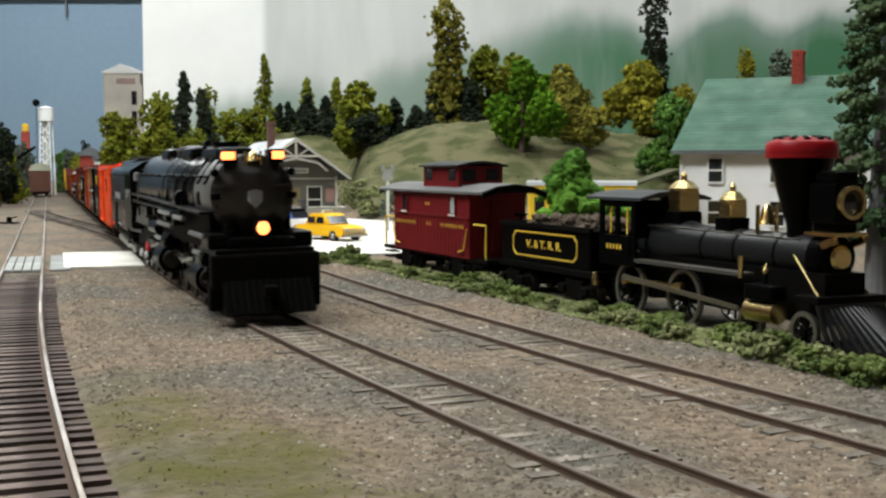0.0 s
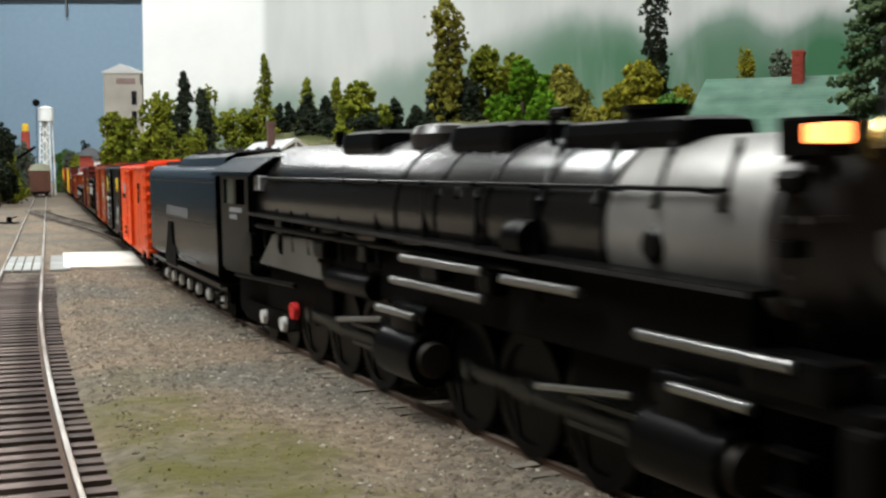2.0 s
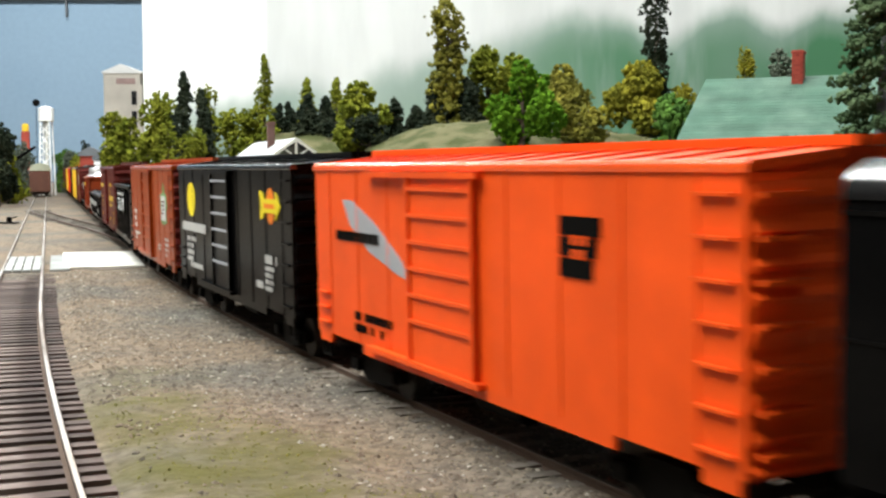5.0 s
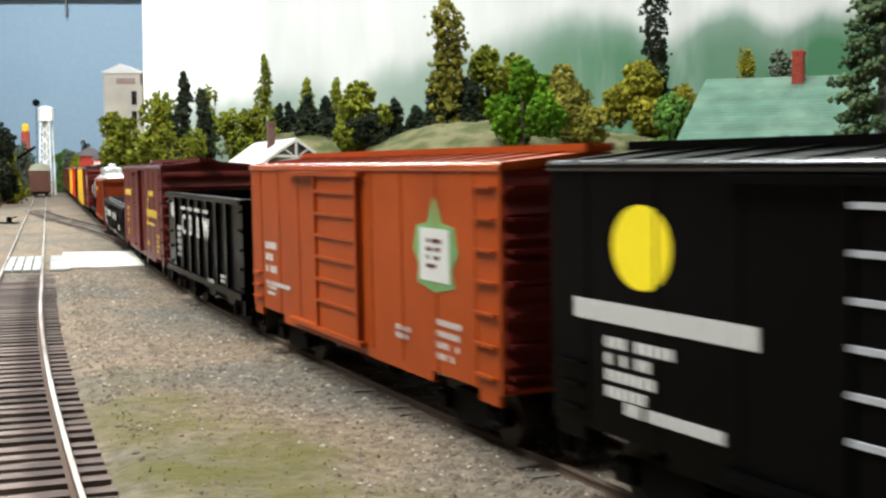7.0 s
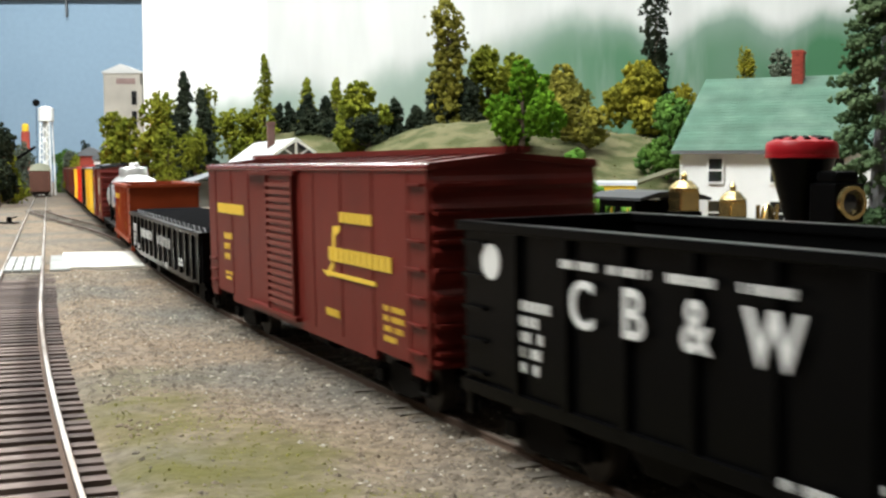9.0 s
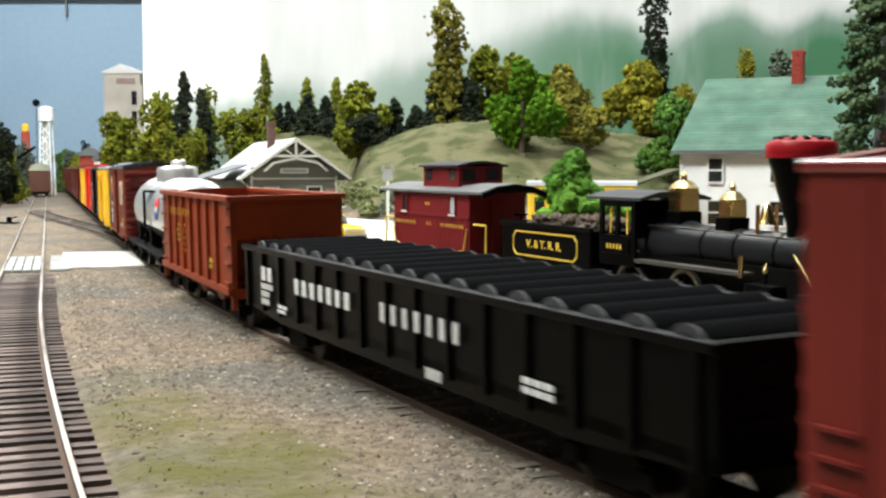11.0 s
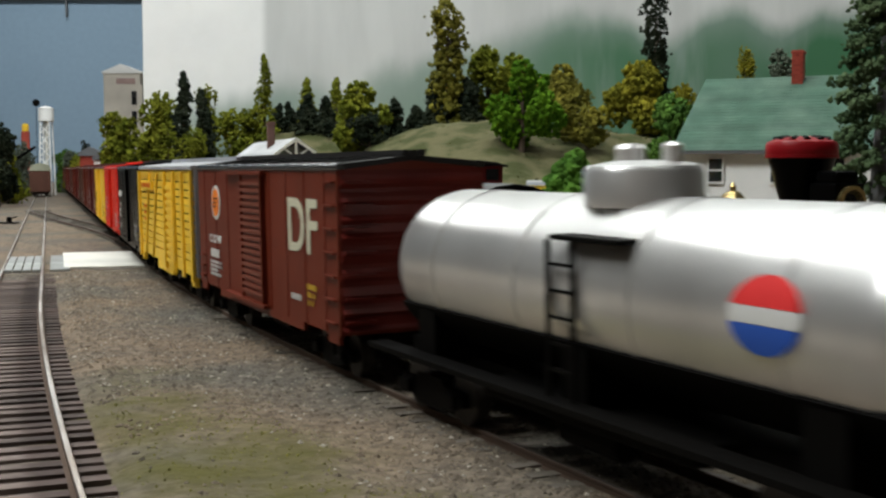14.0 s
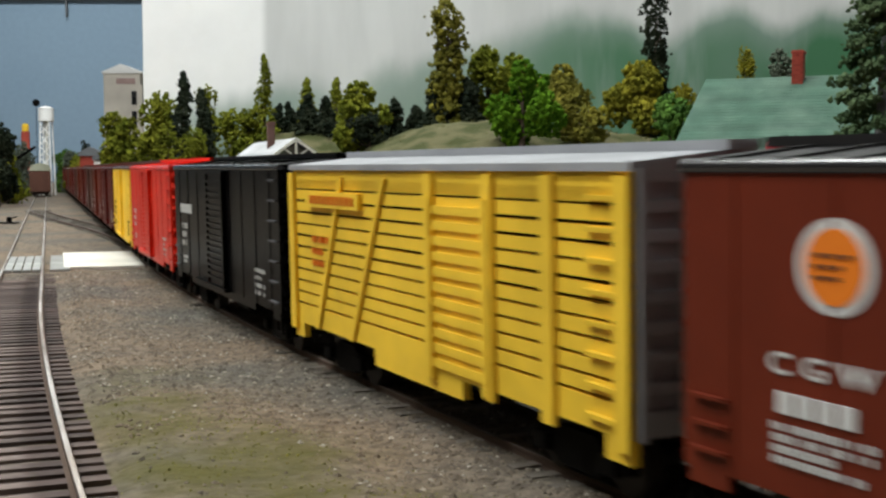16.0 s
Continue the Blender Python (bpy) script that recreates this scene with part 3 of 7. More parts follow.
def gloss(name):
    """The same paint, polished, for rounded roof edges that catch the lamps."""
    key = "gloss_" + name
    if key not in M:
        base = M[name].node_tree.nodes["Mix"].inputs["A"].default_value
        M[key] = paint("polished_" + M[name].name, tuple(base)[:3], 0.24, spec=0.9)
    return key


EAVE, SILL, HALF = 47.6, 11.4, 17.3


def freight(label, category, middle, length, base=None):
    v = thing("freight_car", 0, 0, 0, 0, label, category, "cars of the freight train")
    TRAIN.append((v, middle, (base or length * 0.7)))
    b = (base or length * 0.7) / 2
    truck(v, -b)
    truck(v, b)
    coupler(v, length / 2, 1)
    coupler(v, -length / 2, -1)
    made("underframe", lambda bm: (bx(bm, -length / 2 + 1, length / 2 - 1, -5, 5, 8.4, 11.6), bx(bm, -length / 5, length / 5, -13, 13, 8.6, 11.6, 0.4), cyl(bm, (-9, -8, 6.4), (7, -8, 6.4), 2.6, n=12)), "under", v)
    return v


def boxcar(label, middle, paint_name, length=142.0, roof=None, door="ribbed", door_x=0.0, door_w=23.0, rung=None, end_paint=None, rib_paint=None, tabs=True, rib_drop=0.0):
    v = freight(label, "boxcar", middle, length)
    L2, rung = length / 2, rung or paint_name
    roof, end_paint = roof or paint_name, end_paint or paint_name
    def body(bm):
        prism(bm, ((-HALF, SILL), (-HALF, EAVE), (-HALF + 0.5, EAVE + 0.3), (0, EAVE + 1.9), (HALF - 0.5, EAVE + 0.3), (HALF, EAVE), (HALF, SILL)), -L2, L2)
    made("body", body, paint_name, v)
    if tabs:
        for s in (-1, 1):
            for a, b in ((-L2 + 1, -L2 + 8), (-L2 + 27, L2 - 27), (L2 - 8, L2 - 1)):
                made("side_sill", lambda bm: bx(bm, a, b, *sorted((s * HALF, s * (HALF - 0.9))), SILL - 2.0, SILL), paint_name, v)
    made("roof", lambda bm: prism(bm, ((-HALF - 0.35, EAVE - 0.5), (-HALF - 0.35, EAVE + 0.5), (-HALF + 0.4, EAVE + 0.9), (0, EAVE + 2.5), (HALF - 0.4, EAVE + 0.9), (HALF + 0.35, EAVE + 0.5), (HALF + 0.35, EAVE - 0.5), (0, EAVE + 1.4)), -L2 - 0.5, L2 + 0.5), roof, v)
    src = None
    for x in np.linspace(-L2 + 6, L2 - 6, 13):
        if src is None:
            src = made("roof_rib", lambda bm: prism(bm, ((-HALF, EAVE + 0.4), (-HALF, EAVE + 1.2), (0, EAVE + 2.9), (HALF, EAVE + 1.2), (HALF, EAVE + 0.4), (0, EAVE + 2.0)), -0.35, 0.35), roof, v)
            src.matrix_basis = pose(x * MM, 0, 0)
        else:
            shared("roof_rib", src, v, x)
    for y in (-1.9, 0, 1.9):
        made("running_board", lambda bm: bx(bm, -L2 - 2, L2 + 2, y - 0.8, y + 0.8, EAVE + 2.4, EAVE + 3.7), roof, v)
    for s in (-1, 1):
        made("eave", lambda bm: prism(bm, [(s * (HALF - 0.75 + 1.15 * math.cos(a)), EAVE + 0.0 + 1.15 * math.sin(a)) for a in np.linspace(-0.3, 1.6, 9)] + [(s * (HALF - 1.6), EAVE - 0.3)], -L2 - 0.6, L2 + 0.6), gloss(roof), v, "polished rounded roof edge", 60)
    # corrugated ends
    for e in (-1, 1):
        zs = np.linspace(SILL + 1, EAVE - 0.5, 37)
        prof = [(e * (L2 - 0.3), zs[0])] + [(e * (L2 + 0.3 + 0.9 * max(0.0, math.sin((z - SILL) / (EAVE - SILL) * math.tau * 9))), z) for z in zs] + [(e * (L2 - 0.3), zs[-1])]
        made("end", lambda bm: prism(bm, prof, -HALF + 0.6, HALF - 0.6, "y"), end_paint, v)
        end_ladder(v, end_paint, e * (L2 + 1.2), *( (-HALF + 1, -HALF + 8) if e > 0 else (HALF - 8, HALF - 1)), SILL + 3, EAVE - 3, 7)
    made("brake_wheel", lambda bm: (lathe(bm, ((2.2, 0), (3.0, 0.3), (3.0, 0.8), (2.2, 1.0)), 18, (-L2 - 3, 6, EAVE - 6), Matrix.Rotation(radians(90), 4, "Y")), cyl(bm, (-L2 - 3, 6, EAVE - 6), (-L2, 6, EAVE - 6), 0.5, n=8)), end_paint, v)
    for s in (-1, 1):
        x0, x1 = door_x * -s - door_w / 2, door_x * -s + door_w / 2
        y2, y3 = sorted((s * (HALF + 0.6), s * (HALF + 1.45)))
        leaf = made("door", lambda bm: bx(bm, x0, x1, *sorted((s * HALF, s * (HALF + 0.9))), SILL + 0.6, EAVE - 1.5), paint_name, v)
        zs, thick = {"ribbed": (np.linspace(SILL + 3, EAVE - 4, 17), 0.42), "panel": (np.linspace(SILL + 8.2, EAVE - 3.7, 6) - rib_drop, 0.34)}.get(door, ((), 0))
        rib = None
        for z in zs:
            if rib is None:
                rib = made("door_rib", lambda bm: bx(bm, x0 + 1.0, x1 - 1.0, y2, y3, -thick, thick), rib_paint or paint_name, leaf)
                rib.location.z = z * MM
            else:
                shared("door_rib", rib, leaf, 0, 0, z)
        for x in (x0 + 0.5, x1 - 0.5):
            made("door_edge", lambda bm: bx(bm, x - 0.5, x + 0.5, y2, y3, SILL + 0.6, EAVE - 1.5), paint_name, leaf)
        for z in (SILL + 0.3, EAVE - 1.2):
            made("door_track", lambda bm: bx(bm, x0 - 18 * (s < 0) - 2, x1 + 18 * (s > 0) + 2, *sorted((s * HALF, s * (HALF + 1.7))), z - 0.5, z + 0.5), paint_name, v)
        xl = L2 - 5 if s < 0 else -L2 + 5
        ladder(v, rung, xl - 3.6, xl + 3.6, s * HALF, SILL + 2.5, EAVE - 3, 7)
        ladder(v, rung, -xl - 3.0, -xl + 3.0, s * HALF, SILL + 2.5, SILL + 9, 3)
        for x in (-L2 + 4, L2 - 4):
            made("stirrup", lambda bm: (bx(bm, x - 2.6, x - 2.1, s * 16.6 - 0.3, s * 16.6 + 0.3, 6.4, SILL), bx(bm, x + 2.1, x + 2.6, s * 16.6 - 0.3, s * 16.6 + 0.3, 6.4, SILL), bx(bm, x - 2.6, x + 2.6, s * 16.6 - 0.3, s * 16.6 + 0.3, 6.0, 6.5)), "under", v)
    src = None
    for s in (-1, 1):
        for x in np.linspace(-L2 + 9, L2 - 9, 9):
            if abs(x - door_x * -s) > door_w / 2 + 1:
                if src is None:
                    src = made("panel_seam", lambda bm: bx(bm, -0.22, 0.22, -0.12, 0.12, SILL, EAVE - 0.6), paint_name, v)
                    src.matrix_basis = pose(x * MM, s * (HALF + 0.05) * MM, 0)
                else:
                    shared("panel_seam", src, v, x, s * (HALF + 0.05))
    return v


def numbers(v, material, x_left, x_right, half=HALF):
    bars(v, material, x_left, 25, 10, 9, 3, 1, 0.4, half)
    bars(v, material, x_left, 16.5, 8, 3, 2, 1, 0.4, half)
    bars(v, material, x_right, 17.5, 11, 8, 4, 1, 0.45, half)


def make_train():
    # red-orange boxcar behind the tender
    v = boxcar("bright red-orange boxcar with a silver wing emblem", -668, "red_orange", 146, door="panel", rung="red_orange", door_x=-7, door_w=27)
    shape(v, "grey", ((-56, 41), (-51, 41), (-38, 36.5), (-25, 30), (-22, 26.5), (-28, 27.5), (-42, 31), (-52, 36)), HALF)
    bars(v, "under", -48, 33.5, 24, 2.0, 1, 8)
    bars(v, "under", 38, 36.5, 11, 9, 3, 1, 0.1)
    bars(v, "red_orange", 38, 36.5, 5, 4, 2, 1, 0.3, HALF + 0.3)
    bars(v, "under", -40, 16, 20, 5, 2)
    # long black boxcar
    # grey door ribs paint in the bright lines that light leaves on them
    v = boxcar("black boxcar with a yellow disc and an arrow emblem", -831, "black", 144, roof="black", door="panel", rung="black", door_x=-3, rib_paint="grey")
    disc(v, "lemon", -50.5, 37.3, 6.3, 5.6, HALF)
    bars(v, "white", -47, 28.2, 38, 2.8, 1, 17, 0.55)
    bars(v, "white", -51, 20.8, 15, 9, 4)
    bars(v, "white", -44, 15.6, 20, 1.6, 1)
    disc(v, "decal_orange", 52.4, 38, 4.0, 4.6, HALF)
    shape(v, "lemon", ((42, 41.8), (45.4, 41.0), (46.4, 39.8), (58, 39.8), (58, 41.6), (62, 38), (58, 34.4), (58, 36.2), (46.4, 36.2), (45.4, 34.8), (42, 34.2), (43.4, 38)), HALF, 0.3)
    bars(v, "decal_orange", 52, 38, 11, 1.2, 1, 1, 0.1, HALF + 0.22)
    bars(v, "white", 52, 24.2, 12, 2.2, 1)
    bars(v, "white", 50.5, 19.2, 9, 7, 4)
    bars(v, "white", 40, 17, 7, 1.8, 1)
    # rust orange boxcar
    v = boxcar("rust orange boxcar with a green maple leaf emblem", -990, "orange", 144, door="panel", rung="orange", end_paint="oxide", door_x=-3, door_w=27, rib_drop=1.4)
    shape(v, "green", ((39, 27), (47, 25.6), (55, 27), (54, 30), (56.5, 33), (55, 37.4), (50, 38), (47, 43), (44, 38), (39, 37.4), (37.5, 33), (40, 30)), HALF)
    bars(v, "white", 47, 32.3, 13, 9.4, 1, 1, 0.05, HALF + 0.14)
    bars(v, "oxide", 47, 32.6, 6.5, 6, 4, 1, 0.5, HALF + 0.29)
    numbers(v, "white", -55, 52)
    bars(v, "white", -49, 18.4, 20, 1.0, 1)
    bars(v, "white", 32, 16.7, 7, 3, 2)
    # maroon boxcar behind the black hopper
    v = boxcar("maroon boxcar with yellow script lettering", -1294, "oxide", 170, rib_paint="rib_maroon", door="ribbed", rung="oxide", end_paint="oxide", door_x=-5)
    bars(v, "gold", 47.6, 37.2, 20, 2.2, 1, 6, 0.4)
    bars(v, "gold", 49, 29.0, 38, 3.0, 1, 11, 0.4)
    shape(v, "gold", ((25, 25), (29, 23.6), (33, 26), (34.4, 33), (38, 34.2), (38, 35.4), (33, 35), (31.6, 27), (29, 25)), HALF)
    bars(v, "gold", 45, 24.6, 30, 0.9, 1, 1, 0.1)
    bars(v, "gold", -58, 36.0, 30, 2.8, 1, 10, 0.35)
    numbers(v, "gold", -62, 68)
    bars(v, "gold", 32, 16, 9, 1.6, 1)
    # brown automobile boxcar
    # ends in the darker maroon, to put their shade into the paint
    v = boxcar("oxide brown boxcar with large white letters on its side", -1980.8, "brown", 140, roof="soot", rib_paint="rib_brown", door="ribbed", rung="brown", end_paint="oxide", door_x=0.3, door_w=22)
    both("lettering", "DF", 13.0, "cream", v, 43.8, 33.5, HALF, 1.14)
    disc(v, "white", -45.5, 37.3, 5.4, 5.2, HALF)
    disc(v, "decal_orange", -45.5, 37.3, 4.2, 4.1, HALF + 0.14)
    bars(v, "dkbrown", -45.5, 37.3, 6, 3.6, 3, 3, 0.6, HALF + 0.29)
    both("lettering", "C G W", 2.5, "white", v, -47.4, 26, HALF, 1.5)
    bars(v, "white", -48, 21.8, 12, 2.4, 1, 4, 0.4)
    bars(v, "white", -47, 17.2, 15, 5, 4)
    bars(v, "gold", 51, 18.4, 7, 5.6, 3)
    bars(v, "white", 38, 17, 8, 1.4, 1)
    # black, red and yellow cars further back
    v = boxcar("black boxcar with small white lettering", -2285, "black", 142, roof="black", door="ribbed", rung="dim_grey")
    bars(v, "white", -50, 34, 20, 3, 1, 6)
    numbers(v, "white", -54, 50)
    v = boxcar("bright red boxcar with ribbed doors", -2438, "red", 142, door="ribbed")
    numbers(v, "white", -54, 50)
    v = boxcar("yellow refrigerator car with a brown roof", -2591, "yellow", 142, roof="dkbrown", door="plain", end_paint="dkbrown")
    numbers(v, "under", -54, 50)
    tail = (("oxide", "maroon boxcar"), ("brown", "oxide brown boxcar"), ("dkbrown", "dark brown boxcar"), ("oxide", "maroon boxcar"), ("brown", "oxide brown boxcar"), ("dkbrown", "dark brown boxcar"), ("oxide", "maroon boxcar"), ("brown", "oxide brown boxcar"),
            ("dkbrown", "dark brown boxcar"), ("brown", "oxide brown boxcar"), ("oxide", "maroon boxcar"), ("brown", "oxide brown boxcar"))
    for n, (c, lab) in enumerate(tail):
        v = boxcar(lab + " near the rear of the train", -2744 - 153 * n, c, 142)
        numbers(v, "white", -54, 50)
    stock_car()
    hopper("black open hopper car with large white letters", -1135, 122, "black", "white", True)
    hopper("oxide red ribbed hopper car with yellow lettering", -1677, 122, "hopper", "gold", False)
    gondola()
    tank_car()


def stock_car():
    v = freight("yellow slatted stock car with grey ends", "stock car", -2132, 141)
    L2 = 70.5
    # black box behind the slats stands in for the interior's shade
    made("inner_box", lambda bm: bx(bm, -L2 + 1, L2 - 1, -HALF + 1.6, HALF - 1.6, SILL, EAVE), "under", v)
    made("roof", lambda bm: prism(bm, ((-HALF - 0.5, EAVE - 0.4), (-HALF - 0.5, EAVE + 0.8), (0, EAVE + 2.4), (HALF + 0.5, EAVE + 0.8), (HALF + 0.5, EAVE - 0.4)), -L2 - 1, L2 + 1), "grey", v)
    for y in (-1.9, 0, 1.9):
        made("running_board", lambda bm: bx(bm, -L2 - 2, L2 + 2, y - 0.8, y + 0.8, EAVE + 2.2, EAVE + 3.6), "grey", v)
    rng = random.Random(3)
    for s in (-1, 1):
        y0, y1 = sorted((s * (HALF - 1.5), s * HALF))
        z = SILL
        for n in range(13):
            h = 2.1 if n else 4.5
            made("slat", lambda bm: bx(bm, -L2, L2, y0, y1, z, z + h + rng.uniform(-0.08, 0.08)), "yellow", v)
            z += h + 0.56
        made("fascia", lambda bm: bx(bm, -L2, L2, y0, y1 + 0.0, EAVE - 4.6, EAVE), "yellow", v)
        y2, y3 = sorted((s * HALF, s * (HALF + 0.9)))
        for x in (-L2 + 1, -8.5 * s - 0.3, -31 * s, -50 * s, L2 - 1):
            made("post", lambda bm: bx(bm, x - 1.7, x + 1.7, y2, y3, SILL - 1.5, EAVE - 1), "yellow", v)
        for x0, x1 in ((-54.5, -37.6), (-33, -14)):
            made("brace", lambda bm: prism(bm, ((x0 * -s, SILL), (x0 * -s + 2.0, SILL), (x1 * -s + 2.0, EAVE - 2), (x1 * -s, EAVE - 2)), s * HALF, s * (HALF + 0.7), "y"), "yellow", v)
        dx0, dx1 = sorted((-8.5 * s, -30.5 * s))
        leaf = made("door", lambda bm: bx(bm, dx0 + 0.6, dx1 - 0.6, *sorted((s * (HALF - 0.3), s * (HALF + 0.1))), SILL, EAVE - 6), "yellow", v)
        for zz in np.linspace(SILL + 1, EAVE - 8, 11):
            made("slat", lambda bm: bx(bm, dx0, dx1, *sorted((s * HALF, s * (HALF + 0.7))), zz, zz + 1.5), "yellow", leaf)
        for x in (dx0, dx1):
            made("door_post", lambda bm: bx(bm, x - 1, x + 1, *sorted((s * HALF, s * (HALF + 1.2))), SILL - 1, EAVE - 5), "yellow", leaf)
        made("route_board", lambda bm: bx(bm, *sorted((-58 * -s, -25 * -s)), *sorted((s * HALF, s * (HALF + 1.2))), 39, 42.4), "yellow", v)
        bars(v, "decal_orange", -41, 40.7, 28, 1.8, 1, 10, 0.5, HALF + 1.2)
        bars(v, "decal_orange", -51, 29, 12, 8, 3, 3, 0.5, HALF + 0.2)
        for a, b in ((-L2, -L2 + 6), (-20, 20), (L2 - 6, L2)):
            made("side_sill", lambda bm: bx(bm, a, b, y0, y1, SILL - 3.4, SILL), "yellow", v)
        ladder(v, "yellow", L2 - 10 if s < 0 else -L2 + 2, L2 - 2 if s < 0 else -L2 + 10, s * HALF, SILL + 2, EAVE - 4, 8, 0.7)
    for e in (-1, 1):
        wall = made("end", lambda bm: bx(bm, *sorted((e * (L2 - 1), e * L2)), -HALF, HALF, SILL, EAVE + 1), "grey", v)
        for z in np.linspace(SILL + 3, EAVE - 1, 9):
            made("end_rib", lambda bm: bx(bm, *sorted((e * L2, e * (L2 + 1.0))), -HALF + 0.5, HALF - 0.5, z - 0.9, z + 0.9, 0.4), "grey", wall)
        for y in (-16, -9, 9, 16):
            made("end_post", lambda bm: bx(bm, *sorted((e * L2, e * (L2 + 1.6))), y - 0.6, y + 0.6, SILL, EAVE), "grey", wall)


def hopper(label, middle, length, paint_name, letter, black):
    v = freight(label, "hopper car", middle, length)
    L2, top, W = length / 2, 38.5 if black else 39.0, 17.0
    t = 0.9
    for s in (-1, 1):
        y0, y1 = sorted((s * (W - t), s * W))
        made("side", lambda bm: (prism(bm, ((-L2 + 1, 13.5), (-L2 + 1, top), (L2 - 1, top), (L2 - 1, 13.5), (L2 - 17, 10.5), (-L2 + 17, 10.5)), y0, y1, "y")), paint_name, v)
        for x in np.linspace(-L2 + 18, L2 - 18, 7):
            made("rib", lambda bm: bx(bm, x - 0.8, x + 0.8, *sorted((s * W, s * (W + 1.1))), 11.5, top - 1.0), paint_name, v)
        made("top_chord", lambda bm: bx(bm, -L2, L2, *sorted((s * (W - 1.4), s * (W + 1.2))), top - 1.1, top + 0.5, 0.3), paint_name, v)
        made("side_sill", lambda bm: bx(bm, -L2, L2, *sorted((s * (W - 1.2), s * (W + 1.1))), 10.6, 12.6), paint_name, v)
        for e in (-1, 1):
            ladder(v, paint_name, e * (L2 - 4) - 3.4, e * (L2 - 4) + 3.4, s * W, 14, top - 3, 5, 0.6)
            made("corner_post", lambda bm: bx(bm, *sorted((e * (L2 - 1.6), e * L2)), *sorted((s * (W - 1.6), s * W)), 6.4, top), paint_name, v)
    for e in (-1, 1):
        made("slope_sheet", lambda bm: prism(bm, ((e * (L2 - 1), 27), (e * (L2 - 1), 28), (e * (L2 - 26), 11), (e * (L2 - 26), 10)), -W + t, W - t, "y"), paint_name, v)
        made("end_sheet", lambda bm: (bx(bm, *sorted((e * (L2 - 1.2), e * L2)), -W, W, 27, top), bx(bm, *sorted((e * (L2 - 1.4), e * (L2 + 1.2))), -W - 1, W + 1, top - 1.1, top + 0.5),
                                      ), paint_name, v)
        made("end_sill", lambda bm: bx(bm, *sorted((e * (L2 - 2), e * L2)), -W, W, 9.5, 12.5), paint_name, v)
        for y in (-9, -4, 4, 9):
            made("end_post", lambda bm: bx(bm, *sorted((e * (L2 - 2), e * L2)), y - 0.7, y + 0.7, 11, 28), paint_name, v)
    made("hopper_bay", lambda bm: [prism(bm, ((x - 13, 12), (x + 13, 12), (x + 4, 4.6), (x - 4, 4.6)), -11, 11, "y") for x in (-15, 15)], paint_name, v)
    made("floor_sheet", lambda bm: bx(bm, -L2 + 20, L2 - 20, -W + t, W - t, 12.2, 13.2), paint_name, v)
    if black:
        for ch, x, w in (("C", -23.6, 0.95), ("B", -11.6, 0.95), ("&", 1.4, 0.9), ("W", 15, 0.95)):
            both("lettering", ch, 6.9, "white", v, x, 28.2, W + 1.1, w)
            bars(v, "white", x - 1.2, 34.0, 9, 1.2, 1, 1, 0.2, W + 1.1)
        disc(v, "white", -52, 32.6, 3.0, 2.9, W)
        bars(v, "white", -39, 21.8, 11, 12, 5, 1, 0.35, W + 0.2)
        bars(v, "white", 34, 14.5, 8, 3, 2, 1, 0.4, W + 0.2)
        bars(v, "white", 20, 12.8, 8, 1.2, 1, 1, 0.2, W + 1.1)
        made("load", lambda bm: bx(bm, -L2 + 2, L2 - 2, -W + 1, W - 1, 29, 33.0, 1.5), "coal", v)
    else:
        bars(v, letter, -18, 32.6, 42, 2.8, 1, 8, 1.5, W + 1.1)
        bars(v, letter, -26, 25, 6, 7, 4, 1, 0.4, W + 0.3)
        bars(v, letter, -15.5, 22.5, 6, 13, 6, 1, 0.4, W + 0.3)
        bars(v, letter, 31, 18, 8, 4, 2, 1, 0.4, W + 0.3)
        bars(v, letter, 12, 15, 5, 1.6, 1, 1, 0.2, W + 0.3)
    return v


